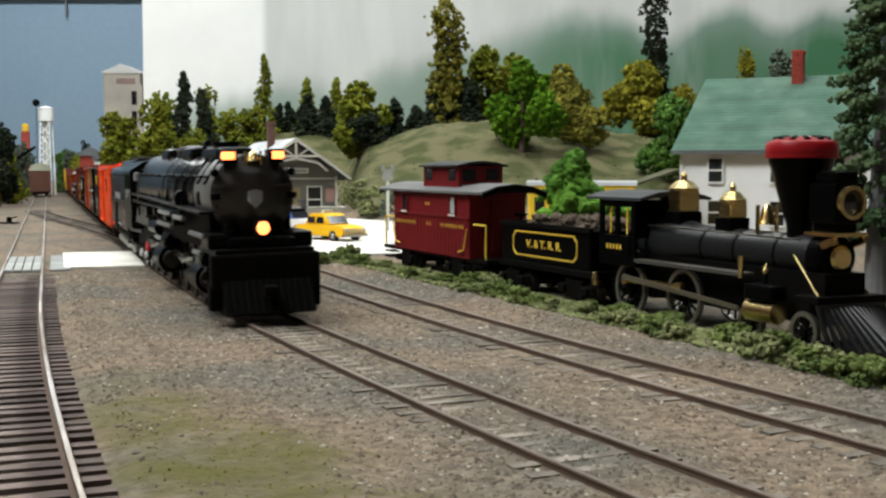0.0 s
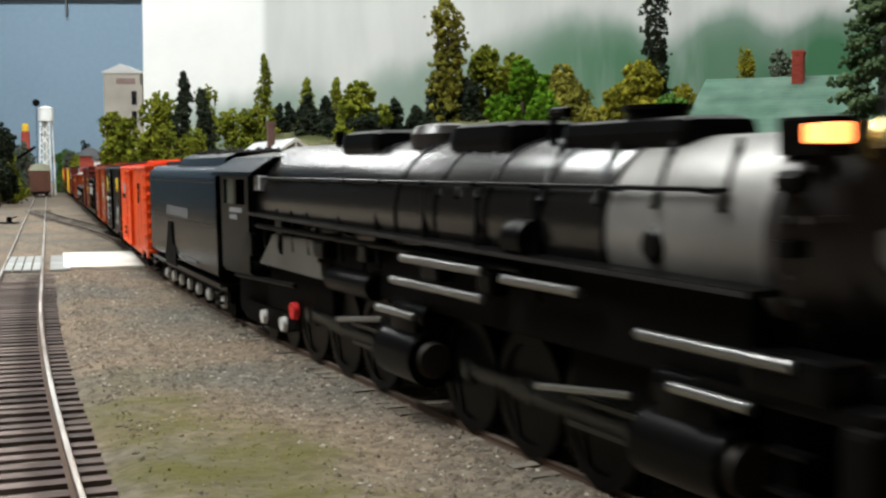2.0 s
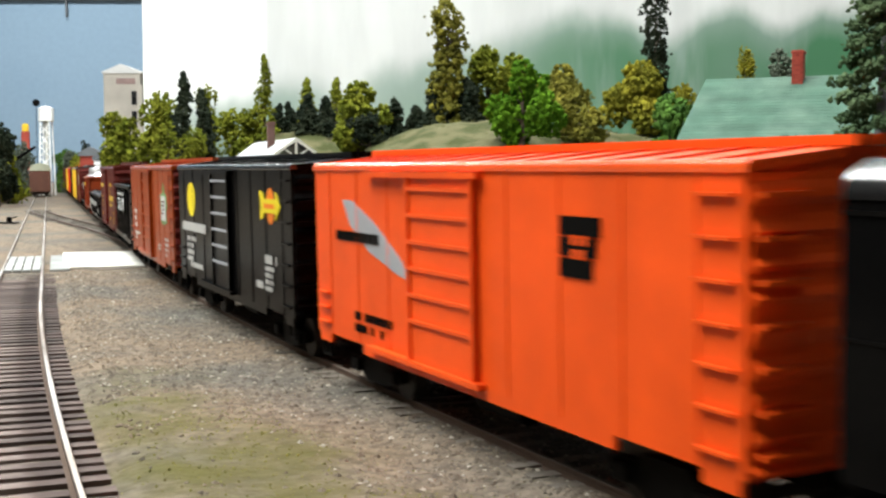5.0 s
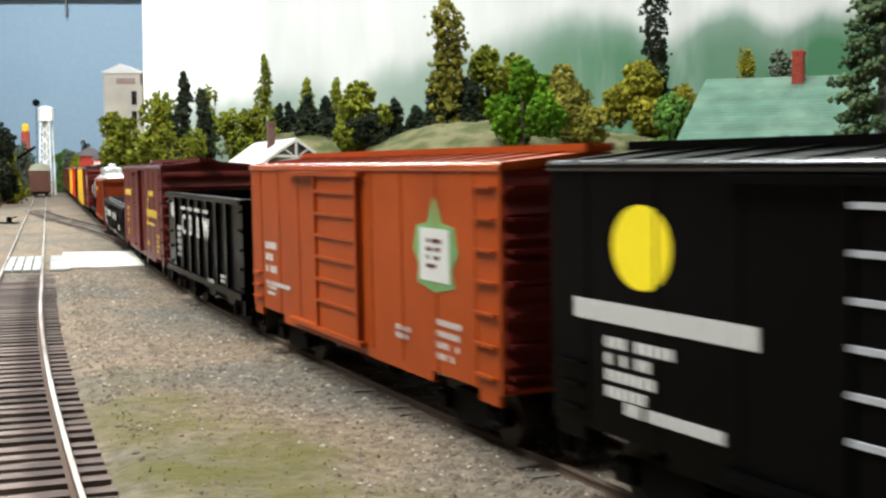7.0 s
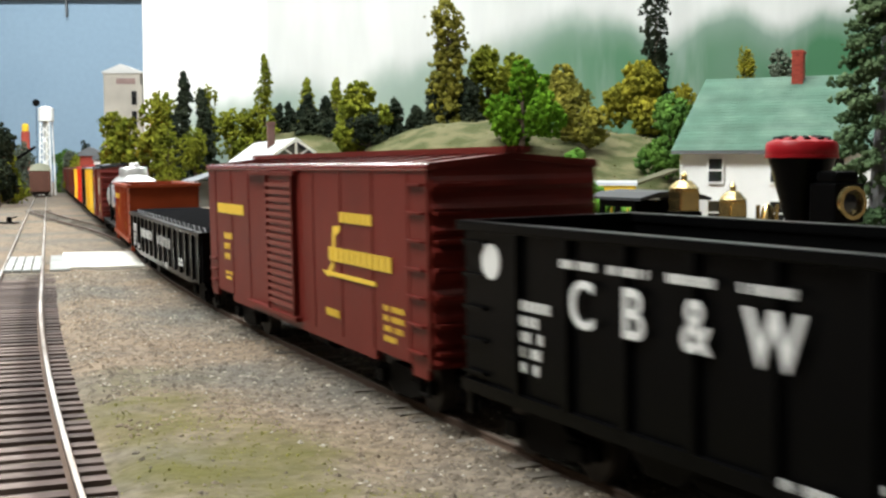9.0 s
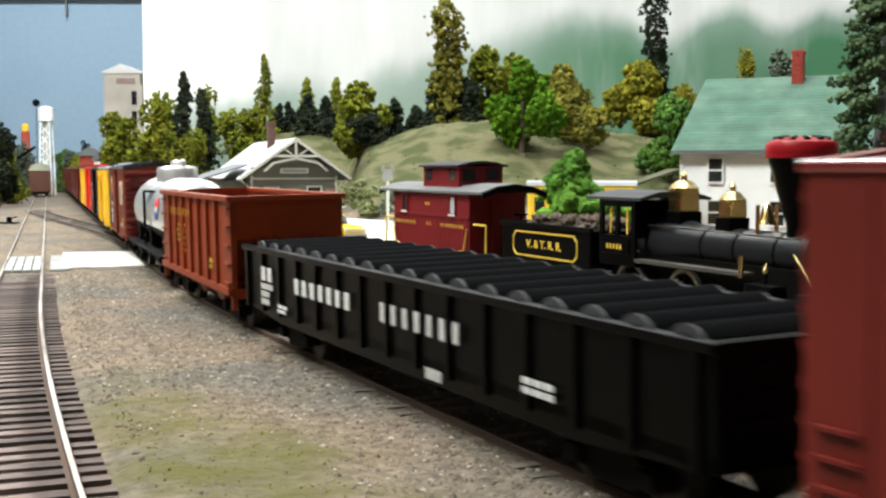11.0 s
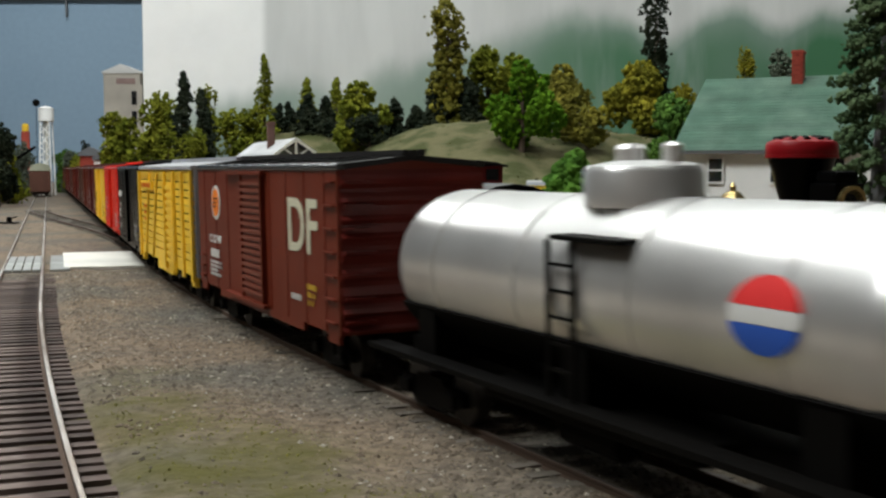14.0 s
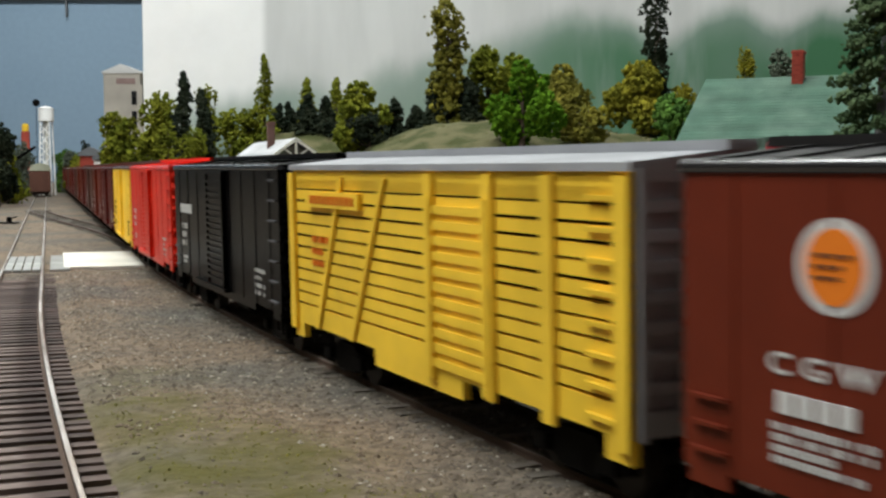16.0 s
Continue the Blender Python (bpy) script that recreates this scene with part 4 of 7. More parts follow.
def gondola():
    v = freight("long black gondola car loaded with dark coils", "gondola car", -1495, 206, 146)
    L2, top, W = 103, 26.6, 17.0
    made("floor_sheet", lambda bm: bx(bm, -L2, L2, -W, W, 11, 13), "black", v)
    for s in (-1, 1):
        made("side", lambda bm: prism(bm, ((-L2, 11), (-L2, top), (L2, top), (L2, 11), (L2 - 32, 8.5), (-L2 + 32, 8.5)), *sorted((s * (W - 0.9), s * W)), axis="y"), "black", v)
        for x in np.linspace(-L2 + 4, L2 - 4, 15):
            made("rib", lambda bm: bx(bm, x - 0.9, x + 0.9, *sorted((s * W, s * (W + 0.9))), 10.5, top - 0.8), "black", v)
        made("top_chord", lambda bm: bx(bm, -L2, L2, *sorted((s * (W - 1.2), s * (W + 1.1))), top - 1.0, top + 0.4, 0.3), "black", v)
    for e in (-1, 1):
        made("end_sheet", lambda bm: bx(bm, *sorted((e * (L2 - 1), e * L2)), -W, W, 11, top + 0.5), "black", v)
        end_ladder(v, "black", e * L2, -14, -7, 14, top - 3, 4)
    bars(v, "white", -38, 19.4, 40, 3.7, 1, 7, 0.9, W + 0.9)
    bars(v, "white", 16, 19.3, 39, 3.8, 1, 7, 1.15, W + 0.9)
    bars(v, "white", -80, 20.4, 10.5, 3.6, 1, 2, 0.6, W + 0.9)
    bars(v, "white", -80, 15.2, 10.5, 6, 3, 1, 0.25, W + 0.9)
    bars(v, "white", -67, 12.6, 8, 2.4, 2, 2, 0.35, W + 0.9)
    bars(v, "white", 23, 10.6, 7, 2.0, 1, 1, 0.25, W + 0.9)
    bars(v, "white", 61, 14.5, 10, 3, 2, 3, 0.35, W + 0.9)
    coilm = mat("coil_steel", (0.0025, 0.0025, 0.003), 0.8, spec=0.01)
    M["coil_rim"] = mat("coil_rim", (0.05, 0.05, 0.054), 0.5)
    for x in np.linspace(-L2 + 9, L2 - 9, 18):
        roll = made("coil", lambda bm: lathe(bm, ((2.9, -14.6), (4.9, -14.6), (4.9, 14.6), (2.9, 14.6), (2.9, -14.6)), 20, (x, 0, top - 3.2), Matrix.Rotation(radians(90), 4, "X")), coilm, v, "dark rolled coil", 40)
        for e in (-1, 1):
            made("rim", lambda bm: lathe(bm, ((3.5, -0.25), (4.8, -0.25), (4.8, 0.25), (3.5, 0.25), (3.5, -0.25)), 20, (x, e * 14.8, top - 3.2), Matrix.Rotation(radians(90), 4, "X")), "coil_rim", roll, "lighter grey ring on the coil end", 40)


def tank_car():
    v = freight("silver tank car with a red, white and blue emblem", "tank car", -1824, 148, 104)
    zc, R, L2 = 28.5, 14.6, 68
    Rx = Matrix.Rotation(radians(90), 4, "Y")
    made("tank", lambda bm: lathe(bm, ((2, -L2), (8, -L2 + 0.8), (12, -L2 + 3), (14, -L2 + 6), (R, -L2 + 9.5), (R, L2 - 9.5), (14, L2 - 6), (12, L2 - 3), (8, L2 - 0.8), (2, L2)), 48, (0, 0, zc), Rx), "silver", v, "", 35)
    for x in (-46, -16, 16, 46):
        made("tank_band", lambda bm: lathe(bm, ((R, x - 0.5), (R + 0.2, x - 0.5), (R + 0.2, x + 0.5), (R, x + 0.5)), 48, (0, 0, zc), Rx), "silver", v, "", 35)
    made("dome", lambda bm: (lathe(bm, ((9.2, 0), (9.2, 5.2), (8.6, 6.2), (5, 6.9), (1, 7)), 32, (0, 0, zc + R - 1.6)), lathe(bm, ((2.4, 0), (2.4, 2.2), (1.8, 2.8), (0.4, 3)), 16, (-3.5, 0, zc + R + 5)), lathe(bm, ((1.5, 0), (1.5, 2.6), (0.4, 3.2)), 12, (4.5, 2, zc + R + 5))), "silver", v, "", 35)
    made("dome_platform", lambda bm: [bx(bm, -s * 6 - 9, -s * 6 + 9, *sorted((s * 10, s * 15.4)), zc + 8.4, zc + 9.2, 0.2) for s in (-1, 1)], "under", v)
    for s in (-1, 1):
        steps = made("dome_ladder", lambda bm: [bx(bm, x - 0.4, x + 0.4, *sorted((s * 14.9, s * 15.5)), 13, zc + 8.4) for x in (-3.5, 3.5)], "under", v)
        for z in (17, 21, 25, 29, 33):
            made("rung", lambda bm: bx(bm, -3.1, 3.1, *sorted((s * 15.0, s * 15.4)), z, z + 0.5), "under", steps)
    made("side_board", lambda bm: [bx(bm, -72, 72, *sorted((s * 12.6, s * 17)), 11.6, 12.6) for s in (-1, 1)], "under", v)
    for x in (-52, 52, 0):
        made("tank_cradle", lambda bm: bx(bm, x - 3.5, x + 3.5, -13, 13, 11, 21), "under", v)
    arc = [radians(a) for a in range(-152, -27, 4)]
    made("tank_bottom", lambda bm: prism(bm, [((R + 0.5) * math.cos(a), zc + (R + 0.5) * math.sin(a)) for a in arc] + [(R * 0.9 * math.cos(a), zc + R * 0.9 * math.sin(a)) for a in reversed(arc)], -L2 + 6, L2 - 6), "under", v, "black lower shell", 35)
    for s in (-1, 1):
        def badge(bm, z0, z1):
            n = 12
            a0, a1 = (z0 - zc), (z1 - zc)
            zs = np.linspace(a0, a1, 8)
            V = []
            for z in zs:
                w = math.sqrt(max(0.01, 1 - ((z - 2.0) / 4.8) ** 2)) * 6.2
                y = s * (math.sqrt((R + 0.34) ** 2 - z * z) + 0.1)
                V.append((bm.verts.new((44 * -s - w, y, zc + z)), bm.verts.new((44 * -s + w, y, zc + z))))
            for a, b in zip(V, V[1:]):
                bm.faces.new((a[0], a[1], b[1], b[0]))
        made("emblem", lambda bm: badge(bm, zc + 3.0, zc + 6.7), "decal_red", v)
        made("emblem", lambda bm: badge(bm, zc + 0.9, zc + 2.95), "white", v)
        made("emblem", lambda bm: badge(bm, zc - 2.7, zc + 0.85), "decal_blue", v)


# ---- plants ----
ICO = None


def clump_arrays(rng, centres, radii, subdiv=1):
    """Many small rough foam clumps as one mesh."""
    global ICO
    if ICO is None:
        b = bmesh.new()
        bmesh.ops.create_icosphere(b, subdivisions=1, radius=1.0)
        b.verts.ensure_lookup_table()
        ICO = (np.array([v.co[:] for v in b.verts]), np.array([[v.index for v in f.verts] for f in b.faces]))
        b.free()
    V0, F0 = ICO
    n, k = len(centres), len(V0)
    jit = rng.uniform(0.55, 1.35, (n, k, 1))
    V = V0[None] * jit * np.asarray(radii)[:, None, None] * rng.uniform(0.75, 1.25, (n, 1, 3)) + np.asarray(centres)[:, None, :]
    Fs = F0[None] + (np.arange(n) * k)[:, None, None]
    return V.reshape(-1, 3), Fs.reshape(-1, 3)


def tree(seed, x, y, top, width, kind, form):
    rng = np.random.default_rng(seed)
    base = float(land(x, y)) - 1
    names = dict(olive="olive green", dark="dark evergreen", green="mid green", bright="bright green", light="light green", brown="brownish olive", yellow="yellowish olive", grey="greyish green", pale="pale green", blue="bluish green", bush="fresh green")
    forms = dict(round="broadleaf model tree of foam clumps", spire="narrow model fir tree", column="tall columnar model conifer", fir="small model fir tree with layered boughs", bush="low model bush of foam clumps", giant="tall model fir with clumpy boughs and grey trunk")
    v = thing("bush" if form == "bush" else "tree", x, y, base, rng.uniform(0, 360), names[kind] + " " + forms[form], "bush" if form == "bush" else "tree", "model trees")
    h = max(top - base, width * (0.35 if form == "bush" else 0.7))
    low = {"round": max(0.03, 1 - 2.3 * width / h), "spire": max(0.03, 1 - 5.0 * width / h), "column": max(0.03, 1 - 6.0 * width / h), "fir": 0.06, "bush": 0.0, "giant": 0.32}[form]
    if form != "bush":
        tr = max(width * 0.045, 0.8)
        def trunk(bm):
            cyl(bm, (0, 0, 0), (0, 0, h * 0.92), tr * 1.5, tr * 0.3, 9)
            for i in range(7):
                a, z = i * 2.4, h * (low + (0.85 - low) * i / 8)
                cyl(bm, (0, 0, z), (math.cos(a) * width * 0.33, math.sin(a) * width * 0.33, z + h * 0.07), tr * 0.5, tr * 0.15, 6)
        made("trunk", trunk, "trunk", v)
    dense = 1400 if width > 39 or form == "column" else 650
    width = width * {"round": 1.12, "spire": 1.25, "column": 1.15, "fir": 2.0}.get(form, 1.0)
    if form == "bush":
        dense = 190
    u = rng.uniform(0, 1, dense)
    if form in ("round", "bush"):
        # several lobes, so that the outline is uneven
        lobes = 12 if form == "round" else 6
        lc = np.column_stack((rng.normal(0, 0.2, lobes), rng.normal(0, 0.2, lobes), rng.uniform(0.10, 0.80, lobes)))
        lc[0] = (0, 0, 0.84)
        lc[:, :2] *= (1.15 - 0.75 * np.abs(lc[:, 2:3] - 0.35))
        which = rng.integers(0, lobes, dense)
        d = rng.normal(0, 1, (dense, 3))
        d /= np.linalg.norm(d, axis=1)[:, None]
        r = rng.uniform(0.6, 1.0, dense)[:, None]
        p = lc[which] + d * r * np.array((0.27, 0.27, 0.19))
        z = low * h + (h - low * h) * p[:, 2]
        c = np.column_stack((p[:, 0] * width, p[:, 1] * width, np.clip(z, h * low * 0.9, h)))
        rad = rng.uniform(0.026, 0.052, dense) * width + 0.25
    else:
        tiers = {"spire": 9, "column": 8, "fir": 8, "giant": 10}[form]
        zz = u ** (1.2 if form != "column" else 1.0)
        taper = {"spire": (1 - zz * 0.95) ** 0.65, "fir": (1 - zz * 0.97) ** 0.72, "column": np.clip(2.4 - zz ** 4 * 2.1, 0, 1) * 0.9, "giant": 1 - zz * 0.45}[form]
        tier = 0.80 + 0.20 * np.cos((zz * tiers % 1.0) * math.pi)
        if form == "fir":
            tier = 0.60 + 0.40 * np.cos((zz * tiers % 1.0) * math.pi * 0.5)
        a = rng.uniform(0, math.tau, dense)
        bough = 0.8 + 0.2 * np.sin(a * 5 + np.floor(zz * tiers) * 1.7)
        rr = np.sqrt(rng.uniform(0.25, 1, dense)) * taper * tier * bough * width / 2
        wob = 0.06 * width * np.sin(zz * 9 + seed)
        c = np.column_stack((np.cos(a) * rr + wob, np.sin(a) * rr, h * (low + (1 - low) * zz) - rr * 0.25))
        rad = rng.uniform(0.028, 0.052, dense) * width * (1.1 - 0.4 * zz) + 0.25
    c, rad = np.asarray(c), np.asarray(rad)
    V, Fs = clump_arrays(rng, c, rad)
    # loose flecks of foam at the outline
    V2, F2 = clump_arrays(rng, c[::2] + rng.normal(0, 1, c[::2].shape) * rad[::2, None] * 0.6, rad[::2] * 0.5)
    raw("crown", np.vstack((V, V2)), np.vstack((Fs, F2 + len(V))), F[kind], v)
    return v


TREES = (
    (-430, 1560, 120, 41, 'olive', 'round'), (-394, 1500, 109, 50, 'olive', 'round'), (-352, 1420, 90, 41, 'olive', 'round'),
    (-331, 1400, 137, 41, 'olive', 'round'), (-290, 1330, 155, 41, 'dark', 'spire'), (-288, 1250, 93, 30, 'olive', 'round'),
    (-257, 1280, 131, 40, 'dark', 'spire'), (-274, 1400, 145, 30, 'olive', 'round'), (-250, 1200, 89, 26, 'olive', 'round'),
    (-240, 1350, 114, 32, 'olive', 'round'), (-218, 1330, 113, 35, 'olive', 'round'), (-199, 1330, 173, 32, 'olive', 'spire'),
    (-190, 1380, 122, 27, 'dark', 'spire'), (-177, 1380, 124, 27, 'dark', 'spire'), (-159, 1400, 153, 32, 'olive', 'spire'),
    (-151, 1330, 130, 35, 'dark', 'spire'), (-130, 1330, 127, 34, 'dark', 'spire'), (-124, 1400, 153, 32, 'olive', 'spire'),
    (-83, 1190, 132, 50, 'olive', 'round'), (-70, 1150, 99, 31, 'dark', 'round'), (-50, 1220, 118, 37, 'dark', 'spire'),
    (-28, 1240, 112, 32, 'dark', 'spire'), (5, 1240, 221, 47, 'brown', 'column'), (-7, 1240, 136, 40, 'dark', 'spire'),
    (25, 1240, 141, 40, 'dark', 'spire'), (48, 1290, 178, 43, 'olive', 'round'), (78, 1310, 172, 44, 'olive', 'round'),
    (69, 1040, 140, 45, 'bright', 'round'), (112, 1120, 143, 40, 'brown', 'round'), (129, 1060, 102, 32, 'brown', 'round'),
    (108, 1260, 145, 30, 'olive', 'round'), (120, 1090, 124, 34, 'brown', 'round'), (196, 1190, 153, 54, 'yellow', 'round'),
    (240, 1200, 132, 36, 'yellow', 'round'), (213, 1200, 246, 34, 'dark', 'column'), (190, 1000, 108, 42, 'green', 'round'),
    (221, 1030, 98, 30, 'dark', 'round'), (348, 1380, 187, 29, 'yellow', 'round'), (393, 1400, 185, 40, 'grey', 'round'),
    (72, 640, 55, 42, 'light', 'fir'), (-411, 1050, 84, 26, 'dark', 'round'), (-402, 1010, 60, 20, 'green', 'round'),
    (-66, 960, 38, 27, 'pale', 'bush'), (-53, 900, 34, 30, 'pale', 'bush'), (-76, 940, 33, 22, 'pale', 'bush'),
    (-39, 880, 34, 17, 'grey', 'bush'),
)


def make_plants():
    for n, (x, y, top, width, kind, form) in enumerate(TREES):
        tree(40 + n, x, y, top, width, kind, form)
    # the near fir
    v = thing("tree", 158, 430, -1, 0, "large dark bluish-green model fir with a thick grey trunk", "tree")
    rng = np.random.default_rng(5)
    made("trunk", lambda bm: (cyl(bm, (0, 0, -3), (0, 0, 30), 5.2, 4.2, 14), cyl(bm, (0, 0, 30), (2, 0, 120), 4.2, 1.2, 12)), "bark_grey", v, "thick grey bark")
    cs, rs = [], []
    for k in range(64):
        z = 24 + 100 * k / 64
        a = k * 2.399
        reach = (22 - 16 * abs(k / 64 - 0.25)) * rng.uniform(0.75, 1.1)
        tip = np.array((math.cos(a) * reach, math.sin(a) * reach, z - 5))
        m = 120
        d = rng.normal(0, 1, (m, 3)) * np.array((1.7, 1.7, 0.9))
        f = rng.uniform(0.35, 1.0, m)[:, None]
        cs.append(np.array((0, 0, z)) * (1 - f) + tip * f + d)
        rs.append(rng.uniform(0.5, 1.25, m))
    V, Fs = clump_arrays(rng, np.vstack(cs), np.concatenate(rs))
    raw("crown", V, Fs, F["blue"], v)
    # bushes along the siding: each a clump of its own
    rng = np.random.default_rng(11)
    for k in range(46):
        y = 620 - 395 * (k + rng.uniform(-0.4, 0.4)) / 46
        mid = 81.6 - 0.425 * (y - 360)
        off = rng.uniform(-32, -19)
        w = rng.uniform(9, 16) * (0.75 if y > 480 else 1.0)
        x = mid + off
        tree(300 + k, x, y, float(land(x, y)) + w * rng.uniform(0.30, 0.48), w, "bush" if rng.uniform() < 0.7 else "pale", "bush")
    for x, y, w, h in ((-62, 600, 12, 6), (-48, 615, 11, 7), (-55, 640, 9, 5)):
        tree(int(400 + x), x, y, float(land(x, y)) + h, w, "bush", "bush")
    # loose turf beside the siding and on the moss
    n = 5200
    y = rng.uniform(210, 640, n)
    x = 81.6 - 0.425 * (y - 360) + rng.uniform(-34, -11, n)
    V, Fs = clump_arrays(rng, np.column_stack((x, y, land(x, y) + 0.2)), rng.uniform(0.4, 1.1, n))
    tagged(raw("turf", V, Fs, F["pale"]), "pale green ground foam beside the siding", "turf", kind="stuff")
    n = 1100
    spots = np.array(((-34, 195, 15), (-22, 168, 12), (-60, 235, 12), (-44, 215, 11), (-5, 165, 9)))
    pick = spots[rng.integers(0, len(spots), n)]
    x, y = pick[:, 0] + rng.normal(0, 1, n) * pick[:, 2], pick[:, 1] + rng.normal(0, 1, n) * pick[:, 2]
    V, Fs = clump_arrays(rng, np.column_stack((x, y, land(x, y))), rng.uniform(0.10, 0.26, n))
    tagged(raw("moss", V, Fs, mat("moss_foam", (0.17, 0.16, 0.04), 0.95, vary=0.3, scale=300, per_island=0.3)), "dull green ground foam on the ballast", "moss", kind="stuff")
    # hillside tufts
    n = 1500
    x, y = rng.uniform(-200, 260, n), rng.uniform(860, 1400, n)
    z = land(x, y)
    keep = z > 16
    V, Fs = clump_arrays(rng, np.column_stack((x, y, z))[keep], rng.uniform(0.3, 1.0, n)[keep])
    tagged(raw("hill_turf", V, Fs, foliage("hill_foam", (0.075, 0.082, 0.026), (0.105, 0.10, 0.045))), "olive ground foam on the hillside", "turf", kind="stuff")


def make_ballast():
    """Loose stones over the bed, denser and finer near the camera."""
    rng = np.random.default_rng(21)
    oct_v = np.array(((1, 0, 0), (0, 1, 0), (-1, 0, 0), (0, -1, 0), (0, 0, 1), (0, 0, -1)), float)
    oct_f = np.array(((0, 1, 4), (1, 2, 4), (2, 3, 4), (3, 0, 4), (1, 0, 5), (2, 1, 5), (3, 2, 5), (0, 3, 5)))
    def strew(n, x0, x1, y0, y1, r0, r1, name, material, label):
        y = y0 + (y1 - y0) * rng.uniform(0, 1, n) ** 1.5
        x = rng.uniform(x0, x1, n) + np.array([main_x(v) for v in y])
        # keep the side track's ties and all rail tops clear
        lx = np.array([left_x(v) for v in y])
        keep = (np.abs(x - lx) > 14.5) | (y > 480)
        for off in (0, 55):
            c = np.array([main_x(v) for v in y]) + off * 1.07
            keep &= np.abs(np.abs((x - c) * 0.93) - 8.8) > 1.4
        # moss keeps the loose stones sparse
        for cx, cy, rr in ((-34, 195, 30), (-22, 168, 24), (-62, 240, 20), (-44, 215, 20), (-5, 165, 16), (-30, 150, 18)):
            keep &= rng.uniform(0, 1, n) > 0.97 * np.clip(1.8 * (1 - np.hypot(x - cx, y - cy) / rr), 0, 1)
        x, y = x[keep], y[keep]
        n = len(x)
        r = rng.uniform(r0, r1, n) * (0.7 + 0.6 * rng.uniform(0, 1, n) ** 3)
        a = rng.uniform(0, math.tau, n)
        V = oct_v[None] * rng.uniform(0.6, 1.3, (n, 6, 1)) * r[:, None, None] * np.array((1, 1, 0.6))
        ca, sa = np.cos(a)[:, None], np.sin(a)[:, None]
        V = np.stack((V[..., 0] * ca - V[..., 1] * sa, V[..., 0] * sa + V[..., 1] * ca, V[..., 2]), -1)
        V = V + np.column_stack((x, y, land(x, y) + 0.05 * r))[:, None, :]
        Fs = oct_f[None] + (np.arange(n) * 6)[:, None, None]
        tagged(raw(name, V.reshape(-1, 3), Fs.reshape(-1, 3), material), label, "ballast", kind="stuff")
    strew(46000, -75, 110, 120, 620, 0.32, 0.78, "ballast", "stone", "crushed beige and grey ballast stones")
    strew(3400, -70, 105, 120, 600, 0.3, 0.8, "ballast", mat("pale_stone", (0.37, 0.335, 0.28), 0.9, per_island=0.35), "larger pale ballast stones")


# ---- the large articulated locomotive and its tender ----
def driver(parent, x, y_sign, r, name="driving_wheel"):
    w = made(name, lambda bm: (
        lathe(bm, ((r - 1.6, -1.1), (r + 0.5, -1.1), (r + 0.5, -0.6), (r, -0.5), (r, 1.1), (r - 1.6, 1.1), (r - 1.6, -1.1)), 28, (0, 0, 0), Matrix.Rotation(radians(90 * y_sign), 4, "X")),
        cyl(bm, (0, -0.5, 0), (0, 0.5, 0), r - 1.3, n=28),
        cyl(bm, (0, -1.3, 0), (0, 1.3, 0), 2.0, n=14),
        prism(bm, [((r - 1.2) * math.cos(a), (r - 1.2) * math.sin(a)) for a in np.linspace(-2.4, -0.74, 8)], -0.8, 0.8, "y")), "engine", parent, "black disc driving wheel", 40)
    TURNING.append((w, x, y_sign * 9.3, r, r, 0))
    return w


